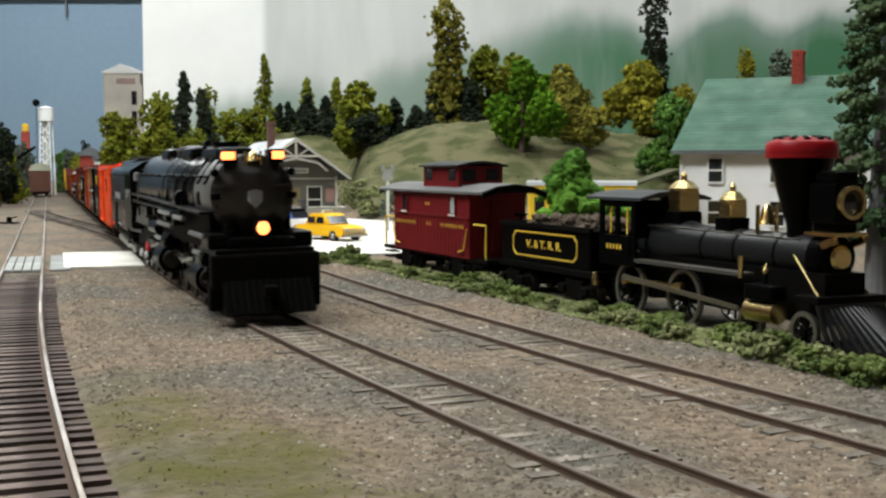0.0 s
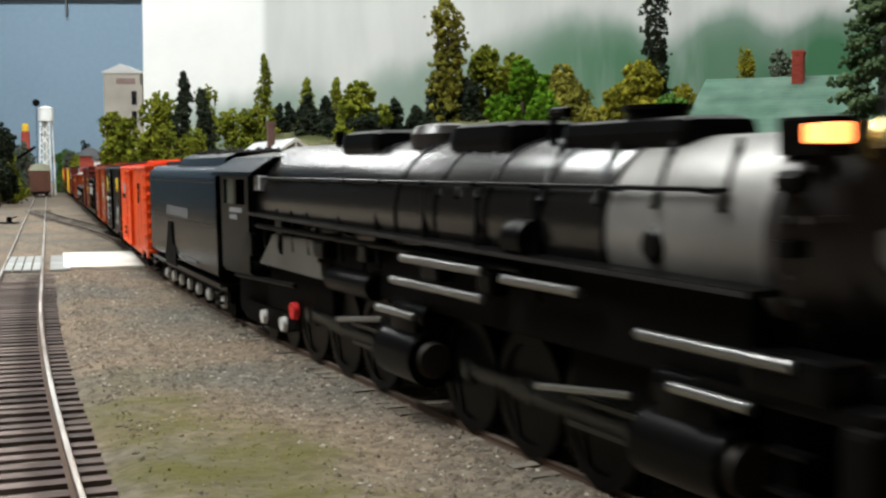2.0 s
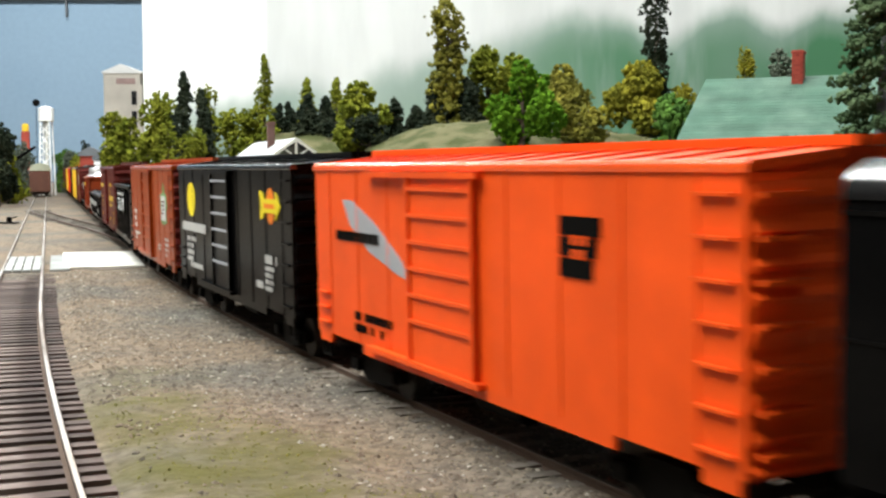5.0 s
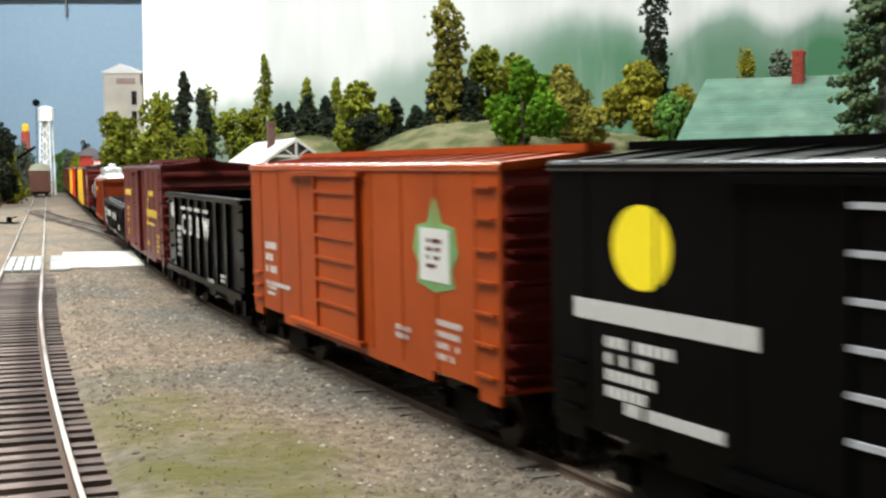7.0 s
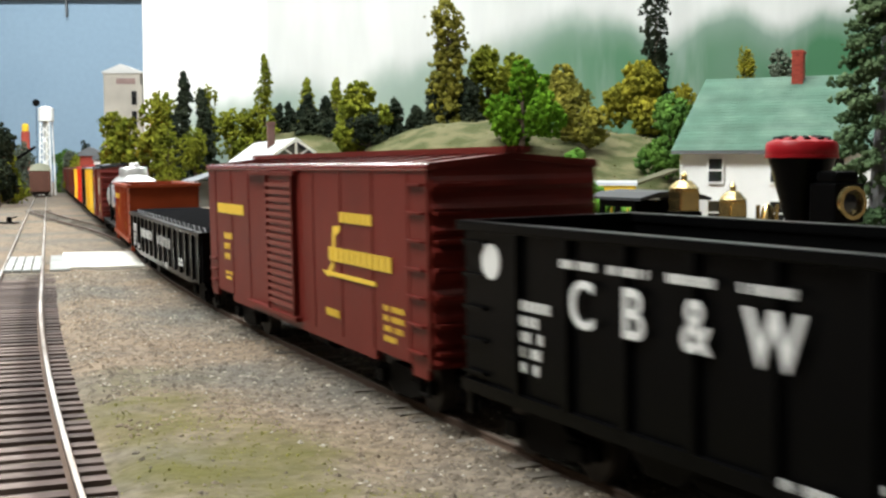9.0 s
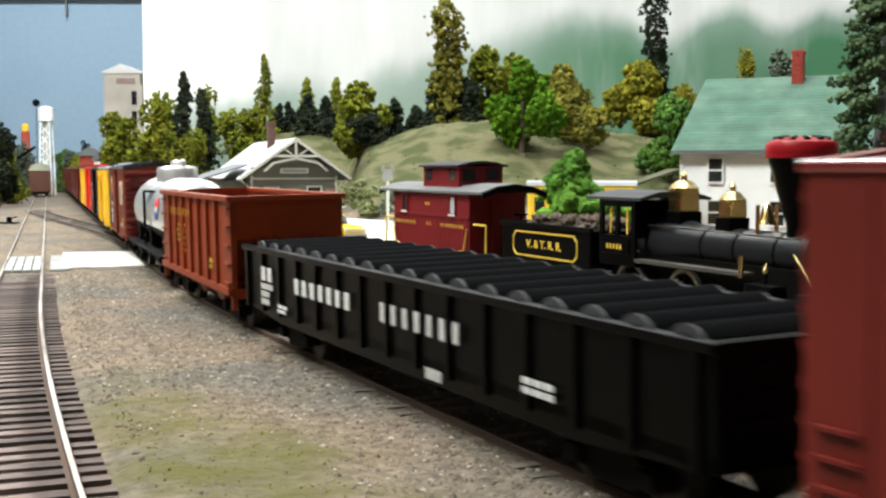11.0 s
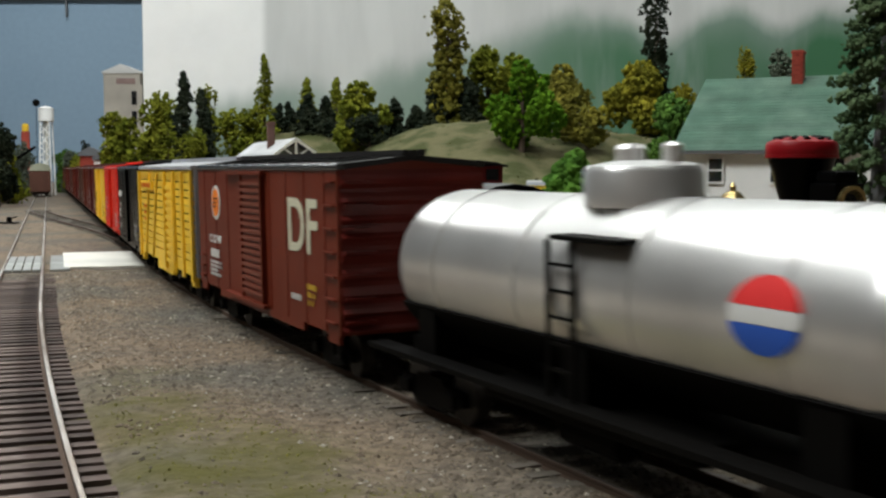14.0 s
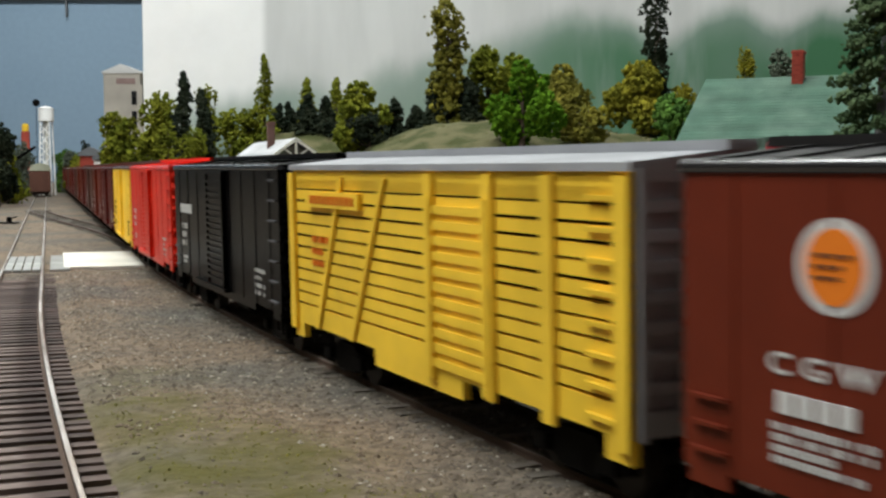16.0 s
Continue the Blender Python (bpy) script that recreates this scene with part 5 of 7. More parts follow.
def big_engine():
    v = thing("steam_locomotive", 0, 0, 0, 0, "large black articulated steam locomotive with lit amber lamps", "locomotive")
    TRAIN.append((v, -305, 150))
    # x is measured from the middle: front coupler +137, cab rear -131
    Rx = Matrix.Rotation(radians(90), 4, "Y")
    zc = 38.4
    made("boiler", lambda bm: lathe(bm, ((12.5, -100), (15.0, -98), (15.0, -30), (14.6, 0), (13.4, 75), (13.2, 75.5)), 44, (0, 0, zc), Rx), "boiler", v, "", 35)
    made("smokebox", lambda bm: lathe(bm, ((13.4, 75.5), (13.5, 76), (13.5, 110), (13.2, 111)), 44, (0, 0, zc), Rx), "graphite", v, "graphite smokebox shell, tone lightened for its lit side", 35)
    for x in (76, 58, 40, 20, 2):
        r = 13.5 + 0.0145 * max(0, 75 - x)
        made("boiler_band", lambda bm: lathe(bm, ((r - 0.2, x - 0.5), (r + 0.25, x - 0.5), (r + 0.25, x + 0.5), (r - 0.2, x + 0.5)), 40, (0, 0, zc), Rx), "engine", v, "", 35)
    # the front's darker tone puts its shade into the colour
    made("smokebox_front", lambda bm: (lathe(bm, ((13.6, 110), (13.6, 112.2), (12.4, 113), (11.6, 113.2), (10, 115), (6, 116.2), (0.5, 116.6)), 40, (0, 0, zc), Rx),
                                       [cyl(bm, (112.6, 12.6 * math.cos(a), zc + 12.6 * math.sin(a)), (113.6, 12.6 * math.cos(a), zc + 12.6 * math.sin(a)), 0.5, n=6) for a in np.linspace(0, math.tau, 25)[:-1]],
                                       bx(bm, 114.6, 116.0, -12, 12, zc + 2.9, zc + 3.7)), "smokebox", v, "riveted smokebox front, tone darkened for its shade", 35)
    made("shield_emblem", lambda bm: prism(bm, [(y, zc - 1.0 + z) for y, z in ((-2.3, 2.6), (0, 3.2), (2.3, 2.6), (2.3, -0.6), (0, -3), (-2.3, -0.6))], 116.4, 117.0), "grey", v, "pale shield emblem")
    made("hinge", lambda bm: [bx(bm, 112.6, 115, *sorted((s * 11, s * 14)), zc - 1, zc + 1, 0.2) for s in (-1, 1)], "engine", v)
    # sheet fairings and domes along the top
    made("funnel", lambda bm: lathe(bm, ((4.6, 0), (4.6, 5.4), (5.2, 6.0), (5.2, 6.8), (4.2, 6.8)), 24, (70, 0, zc + 11.5)), "engine", v, "", 35)
    made("stack_cowl", lambda bm: bx(bm, 52, 86, -6.5, 6.5, zc + 10, zc + 16.2, 2.2), "engine", v)
    made("sand_dome", lambda bm: bx(bm, 12, 38, -8, 8, zc + 10, zc + 17.2, 3), "engine", v)
    made("steam_dome", lambda bm: lathe(bm, ((6.8, 0), (6.8, 5), (5.6, 6.6), (2, 7.2)), 24, (-6, 0, zc + 11)), "smokebox", v, "grey steam dome", 35)
    made("rear_sand_dome", lambda bm: bx(bm, -46, -22, -8.5, 8.5, zc + 10.5, zc + 17.4, 3), "engine", v)
    made("safety_valve", lambda bm: [cyl(bm, (-62, y, zc + 13), (-62, y, zc + 18), 1.1, n=10) for y in (-2.4, 2.4)], "engine", v)
    made("whistle", lambda bm: (cyl(bm, (46, -4, zc + 12), (46, -4, zc + 18), 0.8, n=8), cyl(bm, (46, -4, zc + 18), (51, -4, zc + 18), 1.0, n=8)), "engine", v)
    for s in (-1, 1):
        made("handrail", lambda bm: (cyl(bm, (-95, s * 14.7, zc + 6.5), (103, s * 13.2, zc + 6.5), 0.35, n=6), [cyl(bm, (x, s * 12.2, zc + 6.2), (x, s * 15, zc + 6.5), 0.4, n=6) for x in np.linspace(-90, 100, 10)]), "engine", v)
        for x in (16, 24, 32, -42, -34, -26, 54, 70, 84, 98, -58, -72):
            made("sand_pipe", lambda bm: cyl(bm, (x, s * 7, zc + 12.6), (x + 5, s * 14.0, zc + 4), 0.5, n=6), "engine", v)
        made("running_board", lambda bm: prism(bm, ((-98, 35.0), (-98, 35.9), (112, 33.7), (112, 32.8)), *sorted((s * 11, s * 17.2)), axis="y"), "engine", v)
        made("board_edge", lambda bm: prism(bm, ((-98, 35.1), (-98, 35.7), (112, 33.5), (112, 32.9)), *sorted((s * 17.2, s * 17.45)), axis="y"), "soot", v, "dark strip along the board edge")
        made("air_tank", lambda bm: cyl(bm, (-36, s * 14.0, 22.6), (-10, s * 14.0, 22.6), 2.7, n=16), "engine", v, "", 40)
        # cooler pipes; the bars near z 20 stand in for highlights on the valve chests
        for x0, x1, z in ((11, 45, 30.6), (6, 45, 26.0), (52, 75, 30.0), (-2, 16, 19.8), (90, 119, 26.0), (97, 112, 20.2)):
            made("air_cooler_pipe", lambda bm: cyl(bm, (x0, s * 17.0, z), (x1, s * 17.0, z), 0.85, n=10), "wheel", v, "bright metal bar for pipes and valve chest highlights", 40)
        made("firebox_side", lambda bm: prism(bm, ((-91, 22.2), (-78, 30.6), (-42, 30.9), (-40, 22.0)), *sorted((s * 12, s * 15.6)), axis="y"), "ash_grey", v, "dusty grey firebox side")
        made("ash_pan", lambda bm: bx(bm, -98, -44, *sorted((s * 4, s * 11.6)), 9.5, 22.4, 0.8), "under", v)
        made("injector", lambda bm: (bx(bm, -100, -93, *sorted((s * 15, s * 17.2)), 24, 30, 0.6), cyl(bm, (-112, s * 16.4, 17.5), (-58, s * 16.4, 19), 0.6, n=8)), "engine", v)
        made("feedwater_pipe", lambda bm: (cyl(bm, (-90, s * 16.3, 32.4), (56, s * 15.2, 31.6), 0.7, n=8), cyl(bm, (52, s * 14.4, zc - 2), (58, s * 14.4, zc - 2), 3.2, n=14)), "engine", v, "", 40)
        made("side_valve", lambda bm: (lathe(bm, ((2.4, 0), (2.6, 0.8), (1.8, 1.6)), 16, (88, s * 12.6, zc - 1), Matrix.Rotation(radians(-90 * s), 4, "X"))), "engine", v)
        for x in (-88, -76, -64, -52, -30, -8, 16, 38, 58):
            made("boiler_pipe", lambda bm: (cyl(bm, (x, s * 14.6, zc - 2), (x + 3, s * 15.4, 27), 0.55, n=8), cyl(bm, (x, s * 14.6, zc - 2), (x - 2, s * 13.2, zc + 5), 0.55, n=8)), "engine", v, "", 40)
        for x, z, w in ((-40, 29, 7), (-12, 30, 5), (22, 29, 8), (44, 28.5, 5), (-70, 33, 6)):
            made("side_fitting", lambda bm: (bx(bm, x - w / 2, x + w / 2, *sorted((s * 13, s * 16.6)), z - 2, z + 2, 0.7), cyl(bm, (x, s * 16, z - 2), (x, s * 16, 26), 0.5, n=6)), "engine", v)
        made("air_pump", lambda bm: (cyl(bm, (112, s * 7, 22), (112, s * 7, 31), 2.8, n=16), cyl(bm, (112, s * 7, 26), (112, s * 7, 27.4), 3.4, n=16)), "engine", v, "", 40)
        for x0, x1 in ((86, 60), (-4, -30)):
            made("radius_rod", lambda bm: cyl(bm, (x0, s * 15.6, 17), (x1, s * 15.6, 14), 0.6, n=6), "wheel", v, "bright valve rod", 40)
        # cylinders and valve chests of both engine units
        for x, big in ((98, 0), (8, 0.4)):
            made("cylinder", lambda bm: (cyl(bm, (x - 9, s * 13.6, 11.6), (x + 9, s * 13.6, 11.6), 4.9 + big, n=24), cyl(bm, (x - 8, s * 12.6, 19), (x + 8, s * 12.6, 19), 2.9, n=20), bx(bm, x - 6, x + 6, *sorted((s * 9, s * 16)), 11, 20, 0.8)), "engine", v, "", 40)
            made("cylinder_head", lambda bm: [cyl(bm, (x + d * 9, s * 13.6, 11.6), (x + d * 10, s * 13.6, 11.6), 3.6, 3.2, 20) for d in (-1, 1)], "dark_wheel", v, "dark cylinder head", 40)
            made("crosshead_guide", lambda bm: [bx(bm, x - 30, x - 9, *sorted((s * 13.8, s * 15.2)), z, z + 0.8) for z in (9.6, 13.6)], "dim_steel", v, "dull steel crosshead guide")
    # two sets of six coupled wheels
    r = 10.2
    for x0 in (70, -18):
        for s in (-1, 1):
            for k in range(3):
                driver(v, x0 - 22 * k, s, r)
            rod = made("side_rod", lambda bm: (bx(bm, -46, 2, s * 2.0 - 0.5, s * 2.0 + 0.5, -0.9, 0.9, 0.2), [cyl(bm, (xx, s * 2.0 - 0.9, 0), (xx, s * 2.0 + 0.9, 0), 1.6, n=12) for xx in (-44, -22, 0)]), "dim_steel", v, "dull steel side rod", 40)
            TURNING.append((rod, x0, s * 10.6, r, r, 4.2))
            main = made("main_rod", lambda bm: bx(bm, -24, 12, s * 3.6 - 0.45, s * 3.6 + 0.45, -0.7, 0.7, 0.2), "dim_steel", v, "dull steel main rod")
            TURNING.append((main, x0, s * 11.2, r, r, 4.2))
        made("engine_frame", lambda bm: (bx(bm, x0 - 54, x0 + 16, -6.2, 6.2, 7, 17), bx(bm, x0 - 50, x0 + 12, -7.5, 7.5, 15, 22)), "under", v)
    made("boiler_saddle", lambda bm: (bx(bm, 62, 112, -10.5, 10.5, 9, 30, 0.6), bx(bm, -40, 108, -13.4, 13.4, 20.5, 33.0, 0.6)), "under", v)
    made("pony_truck", lambda bm: (bx(bm, 96, 126, -6, 6, 5, 8), [bx(bm, x - 8, x + 8, s * 10.4 - 0.7, s * 10.4 + 0.7, 3.6, 7) for x in (103, 120) for s in (-1, 1)]), "under", v)
    for x in (103, 120):
        made("pony_wheel", lambda bm: (cyl(bm, (x, -9.8, 5.4), (x, -7, 5.4), 5.3, n=20), cyl(bm, (x, 7, 5.4), (x, 9.8, 5.4), 5.3, n=20), cyl(bm, (x, -9, 5.4), (x, 9, 5.4), 1, n=8)), "engine", v, "", 40)
    made("trailing_truck", lambda bm: (bx(bm, -124, -74, -10, 10, 5.6, 8, 0.6), [prism(bm, ((-124, 6), (-122, 9.6), (-78, 9.6), (-74, 6), (-82, 4), (-116, 4)), *sorted((s * 10.6, s * 12)), axis="y") for s in (-1, 1)]), "under", v)
    for x in (-99, -81):
        for s in (-1, 1):
            made("trailing_wheel", lambda bm: cyl(bm, (x, s * 7.2, 5.6), (x, s * 10, 5.6), 5.5, n=20), "engine", v, "", 40)
            made("journal_cover", lambda bm: cyl(bm, (x, s * 12, 6.6), (x, s * 13.2, 6.6), 2.1, 1.8, 14), "white", v, "white journal cover", 40)
    for s in (-1, 1):
        made("red_marker", lambda bm: cyl(bm, (-71, s * 12, 11.2), (-71, s * 13.4, 11.2), 2.4, 2.2, 16), "decal_red", v, "bright red disc", 40)
    made("drawbar_apron", lambda bm: bx(bm, -133, -98, -10, 10, 5.5, 18.2, 0.6), "under", v)
    # cab
    cab = made("cab", lambda bm: bx(bm, -124, -95, -16.5, 16.5, 18, 20), "engine", v)
    made("cab_front", lambda bm: bx(bm, -96, -94.6, -16.1, 16.1, 24, 47, 0.2), "engine", cab)
    for s in (-1, 1):
        for a, b, z0, z1 in ((-124, -95, 19, 37.5), (-124, -95, 44.6, 46.6), (-124, -120.5, 37.5, 44.6), (-110, -107.5, 37.5, 44.6), (-98, -95, 37.5, 44.6)):
            made("cab_panel", lambda bm: bx(bm, a, b, *sorted((s * 16.2, s * 17.2)), z0, z1), "engine", cab)
    made("cab_window", lambda bm: [bx(bm, a, b, *sorted((s * 16.4, s * 16.7)), 37.5, 45) for s in (-1, 1) for a, b in ((-120.5, -110),)], "cab_glass", v)
    made("cab_roof", lambda bm: prism(bm, ((-18, 45.4), (-17.4, 46.6), (-11, 50.6), (0, 52), (11, 50.6), (17.4, 46.6), (18, 45.4), (10.5, 49.6), (0, 51), (-10.5, 49.6)), -132, -90), "tender", v)
    bars(v, "grey", -108, 35.0, 13, 4.0, 2, 1, 0.3, 17.2, "number_lettering")
    for s in (-1, 1):
        # pale box stands in for the light on the cab's front window
        made("cab_turret", lambda bm: bx(bm, -94, -88, *sorted((s * 13.5, s * 15.8)), 41.6, 45.6, 0.5), "grey", v, "grey box for the bright spot at the cab's front window")
    # pilot and front deck
    made("front_deck", lambda bm: (bx(bm, 100, 130, -15.6, 15.6, 20.4, 22.4, 0.4), bx(bm, 108, 126, -11, 11, 21, 25.5, 1.0)), "engine", v)
    made("pilot_beam", lambda bm: (bx(bm, 126, 131, -17.2, 17.2, 10, 21, 1.0), bx(bm, 124, 129, -17.6, -12.5, 3.5, 12, 0.8), bx(bm, 124, 129, 12.5, 17.6, 3.5, 12, 0.8)), "under", v)
    pl = made("pilot", lambda bm: prism(bm, ((126, 13), (131, 13), (137, 3), (135, 2.4), (126, 2.4)), -14, 14, "y"), "under", v)
    for y in np.linspace(-13, 13, 13):
        made("slat", lambda bm: prism(bm, ((131.3, 12.6), (132.0, 12.6), (137.4, 3.2), (136.8, 3.0)), y - 0.4, y + 0.4, "y"), "under", pl)
    coupler(v, 131, 1)
    for s in (-1, 1):
        for z in (7, 11.5, 16):
            made("deck_step", lambda bm: bx(bm, 115, 121, *sorted((s * 15, s * 17.2)), z, z + 0.6), "engine", v)
    made("front_shield", lambda bm: [bx(bm, 110, 124, *sorted((s * 10, s * 16.8)), 22, 27, 1.2) for s in (-1, 1)], "engine", v)
    made("cooling_coil", lambda bm: [cyl(bm, (113, -12, z), (113, 12, z), 0.5, n=6) for z in (23.2, 24.8)], "engine", v)
    made("bell", lambda bm: (lathe(bm, ((2.4, 0), (2.2, 0.6), (1.5, 1.6), (1.1, 3.0), (0.3, 3.6)), 18, (114.5, 0, zc + 11.2)), bx(bm, 113.6, 115.4, -2.8, -2.2, zc + 10, zc + 14.4), bx(bm, 113.6, 115.4, 2.2, 2.8, zc + 10, zc + 14.4)), "brass", v, "brass bell", 40)
    h = made("headlight", lambda bm: (cyl(bm, (122, 0, 28.6), (127.5, 0, 28.6), 2.4, 2.6, 20), bx(bm, 121, 126, -1.6, 1.6, 22, 26.6)), "engine", v, "", 40)
    made("headlight_lens", lambda bm: lathe(bm, ((2.1, 0), (1.7, 0.7), (0.3, 1.0)), 18, (127.5, 0, 28.6), Rx), "lamp", h, "glowing amber lens")
    for s in (-1, 1):
        b = made("number_box", lambda bm: bx(bm, 108, 116.0, *sorted((s * 5.2, s * 9.8)), zc + 10.4, zc + 15.0, 0.5), "engine", v)
        made("number_lamp", lambda bm: bx(bm, 112.6, 116.4, *sorted((s * 6.0, s * 9.9)), zc + 11.8, zc + 14.2, 0.4), "lamp", b, "glowing amber number lamp")
        c = made("marker_light", lambda bm: cyl(bm, (112, s * 12.4, zc + 7.6), (115.4, s * 12.4, zc + 7.6), 1.3, n=10), "engine", v)
    return v


def big_tender():
    v = thing("tender", 0, 0, 0, 0, "long black tender with silver lettering and white wheel hubs", "tender")
    TRAIN.append((v, -511, 92))
    L2, W = 70.5, 17.0
    made("water_tank", lambda bm: prism(bm, ((-W + 3, 12.2), (-W, 15), (-W, 43.6), (-W + 1, 46.6), (-W + 4, 48.4), (W - 4, 48.4), (W - 1, 46.6), (W, 43.6), (W, 15), (W - 3, 12.2)), -L2, L2), "tender", v, "", 30)
    made("coal_bunker", lambda bm: (prism(bm, ((-14.6, 48), (-13, 51), (-10, 52.2), (10, 52.2), (13, 51), (14.6, 48)), -12, L2), bx(bm, -L2, -14, -10, 10, 48, 50.2, 0.6)), "tender", v)
    rng = np.random.default_rng(2)
    n = 260
    V, Fs = clump_arrays(rng, np.column_stack((rng.uniform(-6, L2 - 4, n), rng.uniform(-9, 9, n), rng.uniform(51.4, 52.6, n))), rng.uniform(0.7, 1.4, n))
    raw("coal", V, Fs, "coal", v)
    made("sill", lambda bm: (bx(bm, -L2, L2, -14.4, 14.4, 9.6, 12.4), bx(bm, -L2 - 1, L2 + 1, -16.6, 16.6, 11.4, 12.4)), "engine", v)
    made("hatch", lambda bm: [cyl(bm, (x, 0, 50), (x, 0, 52), 3, n=16) for x in (-30, -50)], "engine", v)
    for s in (-1, 1):
        made("top_edge", lambda bm: prism(bm, ((s * (W + 0.05), 44.4), (s * (W - 0.25), 46.0), (s * (W - 0.95), 46.9), (s * (W - 2.2), 47.8), (s * (W - 4), 48.6), (s * (W - 4), 47.5), (s * (W - 1.6), 45)), -L2 - 0.1, L2 + 0.1), gloss("tender"), v, "polished rounded top edge", 60)
        # thin black shape on the side, matching no known part
        made("step_bracket", lambda bm: prism(bm, ((-31, 12), (-29, 17), (-21, 28), (-15, 28), (-13, 20), (-6, 17), (-6, 12)), *sorted((s * W, s * (W + 0.6))), axis="y"), "under", v, "matt black raised shape on the tender side")
        made("lower_rail", lambda bm: bx(bm, 0, 35, *sorted((s * W, s * (W + 0.5))), 16.2, 16.9), "dim_grey", v, "light grey seam line low on the side")
        made("seam", lambda bm: (bx(bm, -L2, L2, *sorted((s * W, s * (W + 0.18))), 29.8, 30.2), bx(bm, -L2, L2, *sorted((s * W, s * (W + 0.18))), 42.8, 43.3)), "engine", v)
        made("truck_frame", lambda bm: (prism(bm, ((-64, 5.5), (-62, 9.6), (62, 9.6), (64, 5.5), (52, 4.0), (-52, 4.0)), *sorted((s * 10.8, s * 12)), axis="y")), "under", v)
        for x in (-58, -42, -24.5, -6.5, 12, 32, 57):
            made("wheel", lambda bm: cyl(bm, (x, s * 7.2, 5.2), (x, s * 10.2, 5.2), 5.2, n=20), "under", v, "", 40)
            made("journal_cover", lambda bm: lathe(bm, ((2.1, 0), (2.1, 1.2), (1.6, 1.6), (0.2, 1.8)), 16, (x, s * 12, 5.4), Matrix.Rotation(radians(-90 * s), 4, "X")), "white", v, "white wheel hub", 40)
        made("step", lambda bm: [bx(bm, x - 3, x + 3, *sorted((s * 15, s * 16.8)), z, z + 0.6) for x in (-66, 66) for z in (6, 9)], "engine", v)
    bars(v, "grey", -4, 32.2, 47, 3.4, 1, 13, 1.1, W)
    end_ladder(v, "under", -L2, 9, 15, 16, 44, 7)
    coupler(v, -L2, -1)
    coupler(v, L2 - 1, 1)


# ---- the old-time train on the siding; s runs along the siding from its middle ----
SIDING = -66.97


def siding(s, z=0.0):
    return (81.6 + 0.391 * s, 360 - 0.920 * s, z)


def old_wheel(parent, x, r, s, material="wheel"):
    w = made("wheel", lambda bm: lathe(bm, ((r - 0.9, -0.9), (r + 0.4, -0.9), (r + 0.4, -0.5), (r, -0.4), (r, 0.9), (r - 0.9, 0.9), (r - 0.9, -0.9)), 28, (x, s * 9.2, r), Matrix.Rotation(radians(90 * s), 4, "X")), material, parent, "bright worn tyre", 40)
    made("spokes", lambda bm: ([cyl(bm, (x, s * 9.2, r), (x + math.cos(a) * (r - 0.8), s * 9.2, r + math.sin(a) * (r - 0.8)), 0.35, n=6) for a in np.linspace(0, math.tau, 13)[:-1]],
                               cyl(bm, (x, s * 7.6, r), (x, s * 10.4, r), 1.3, n=12)), "under", w, "", 40)
    return w


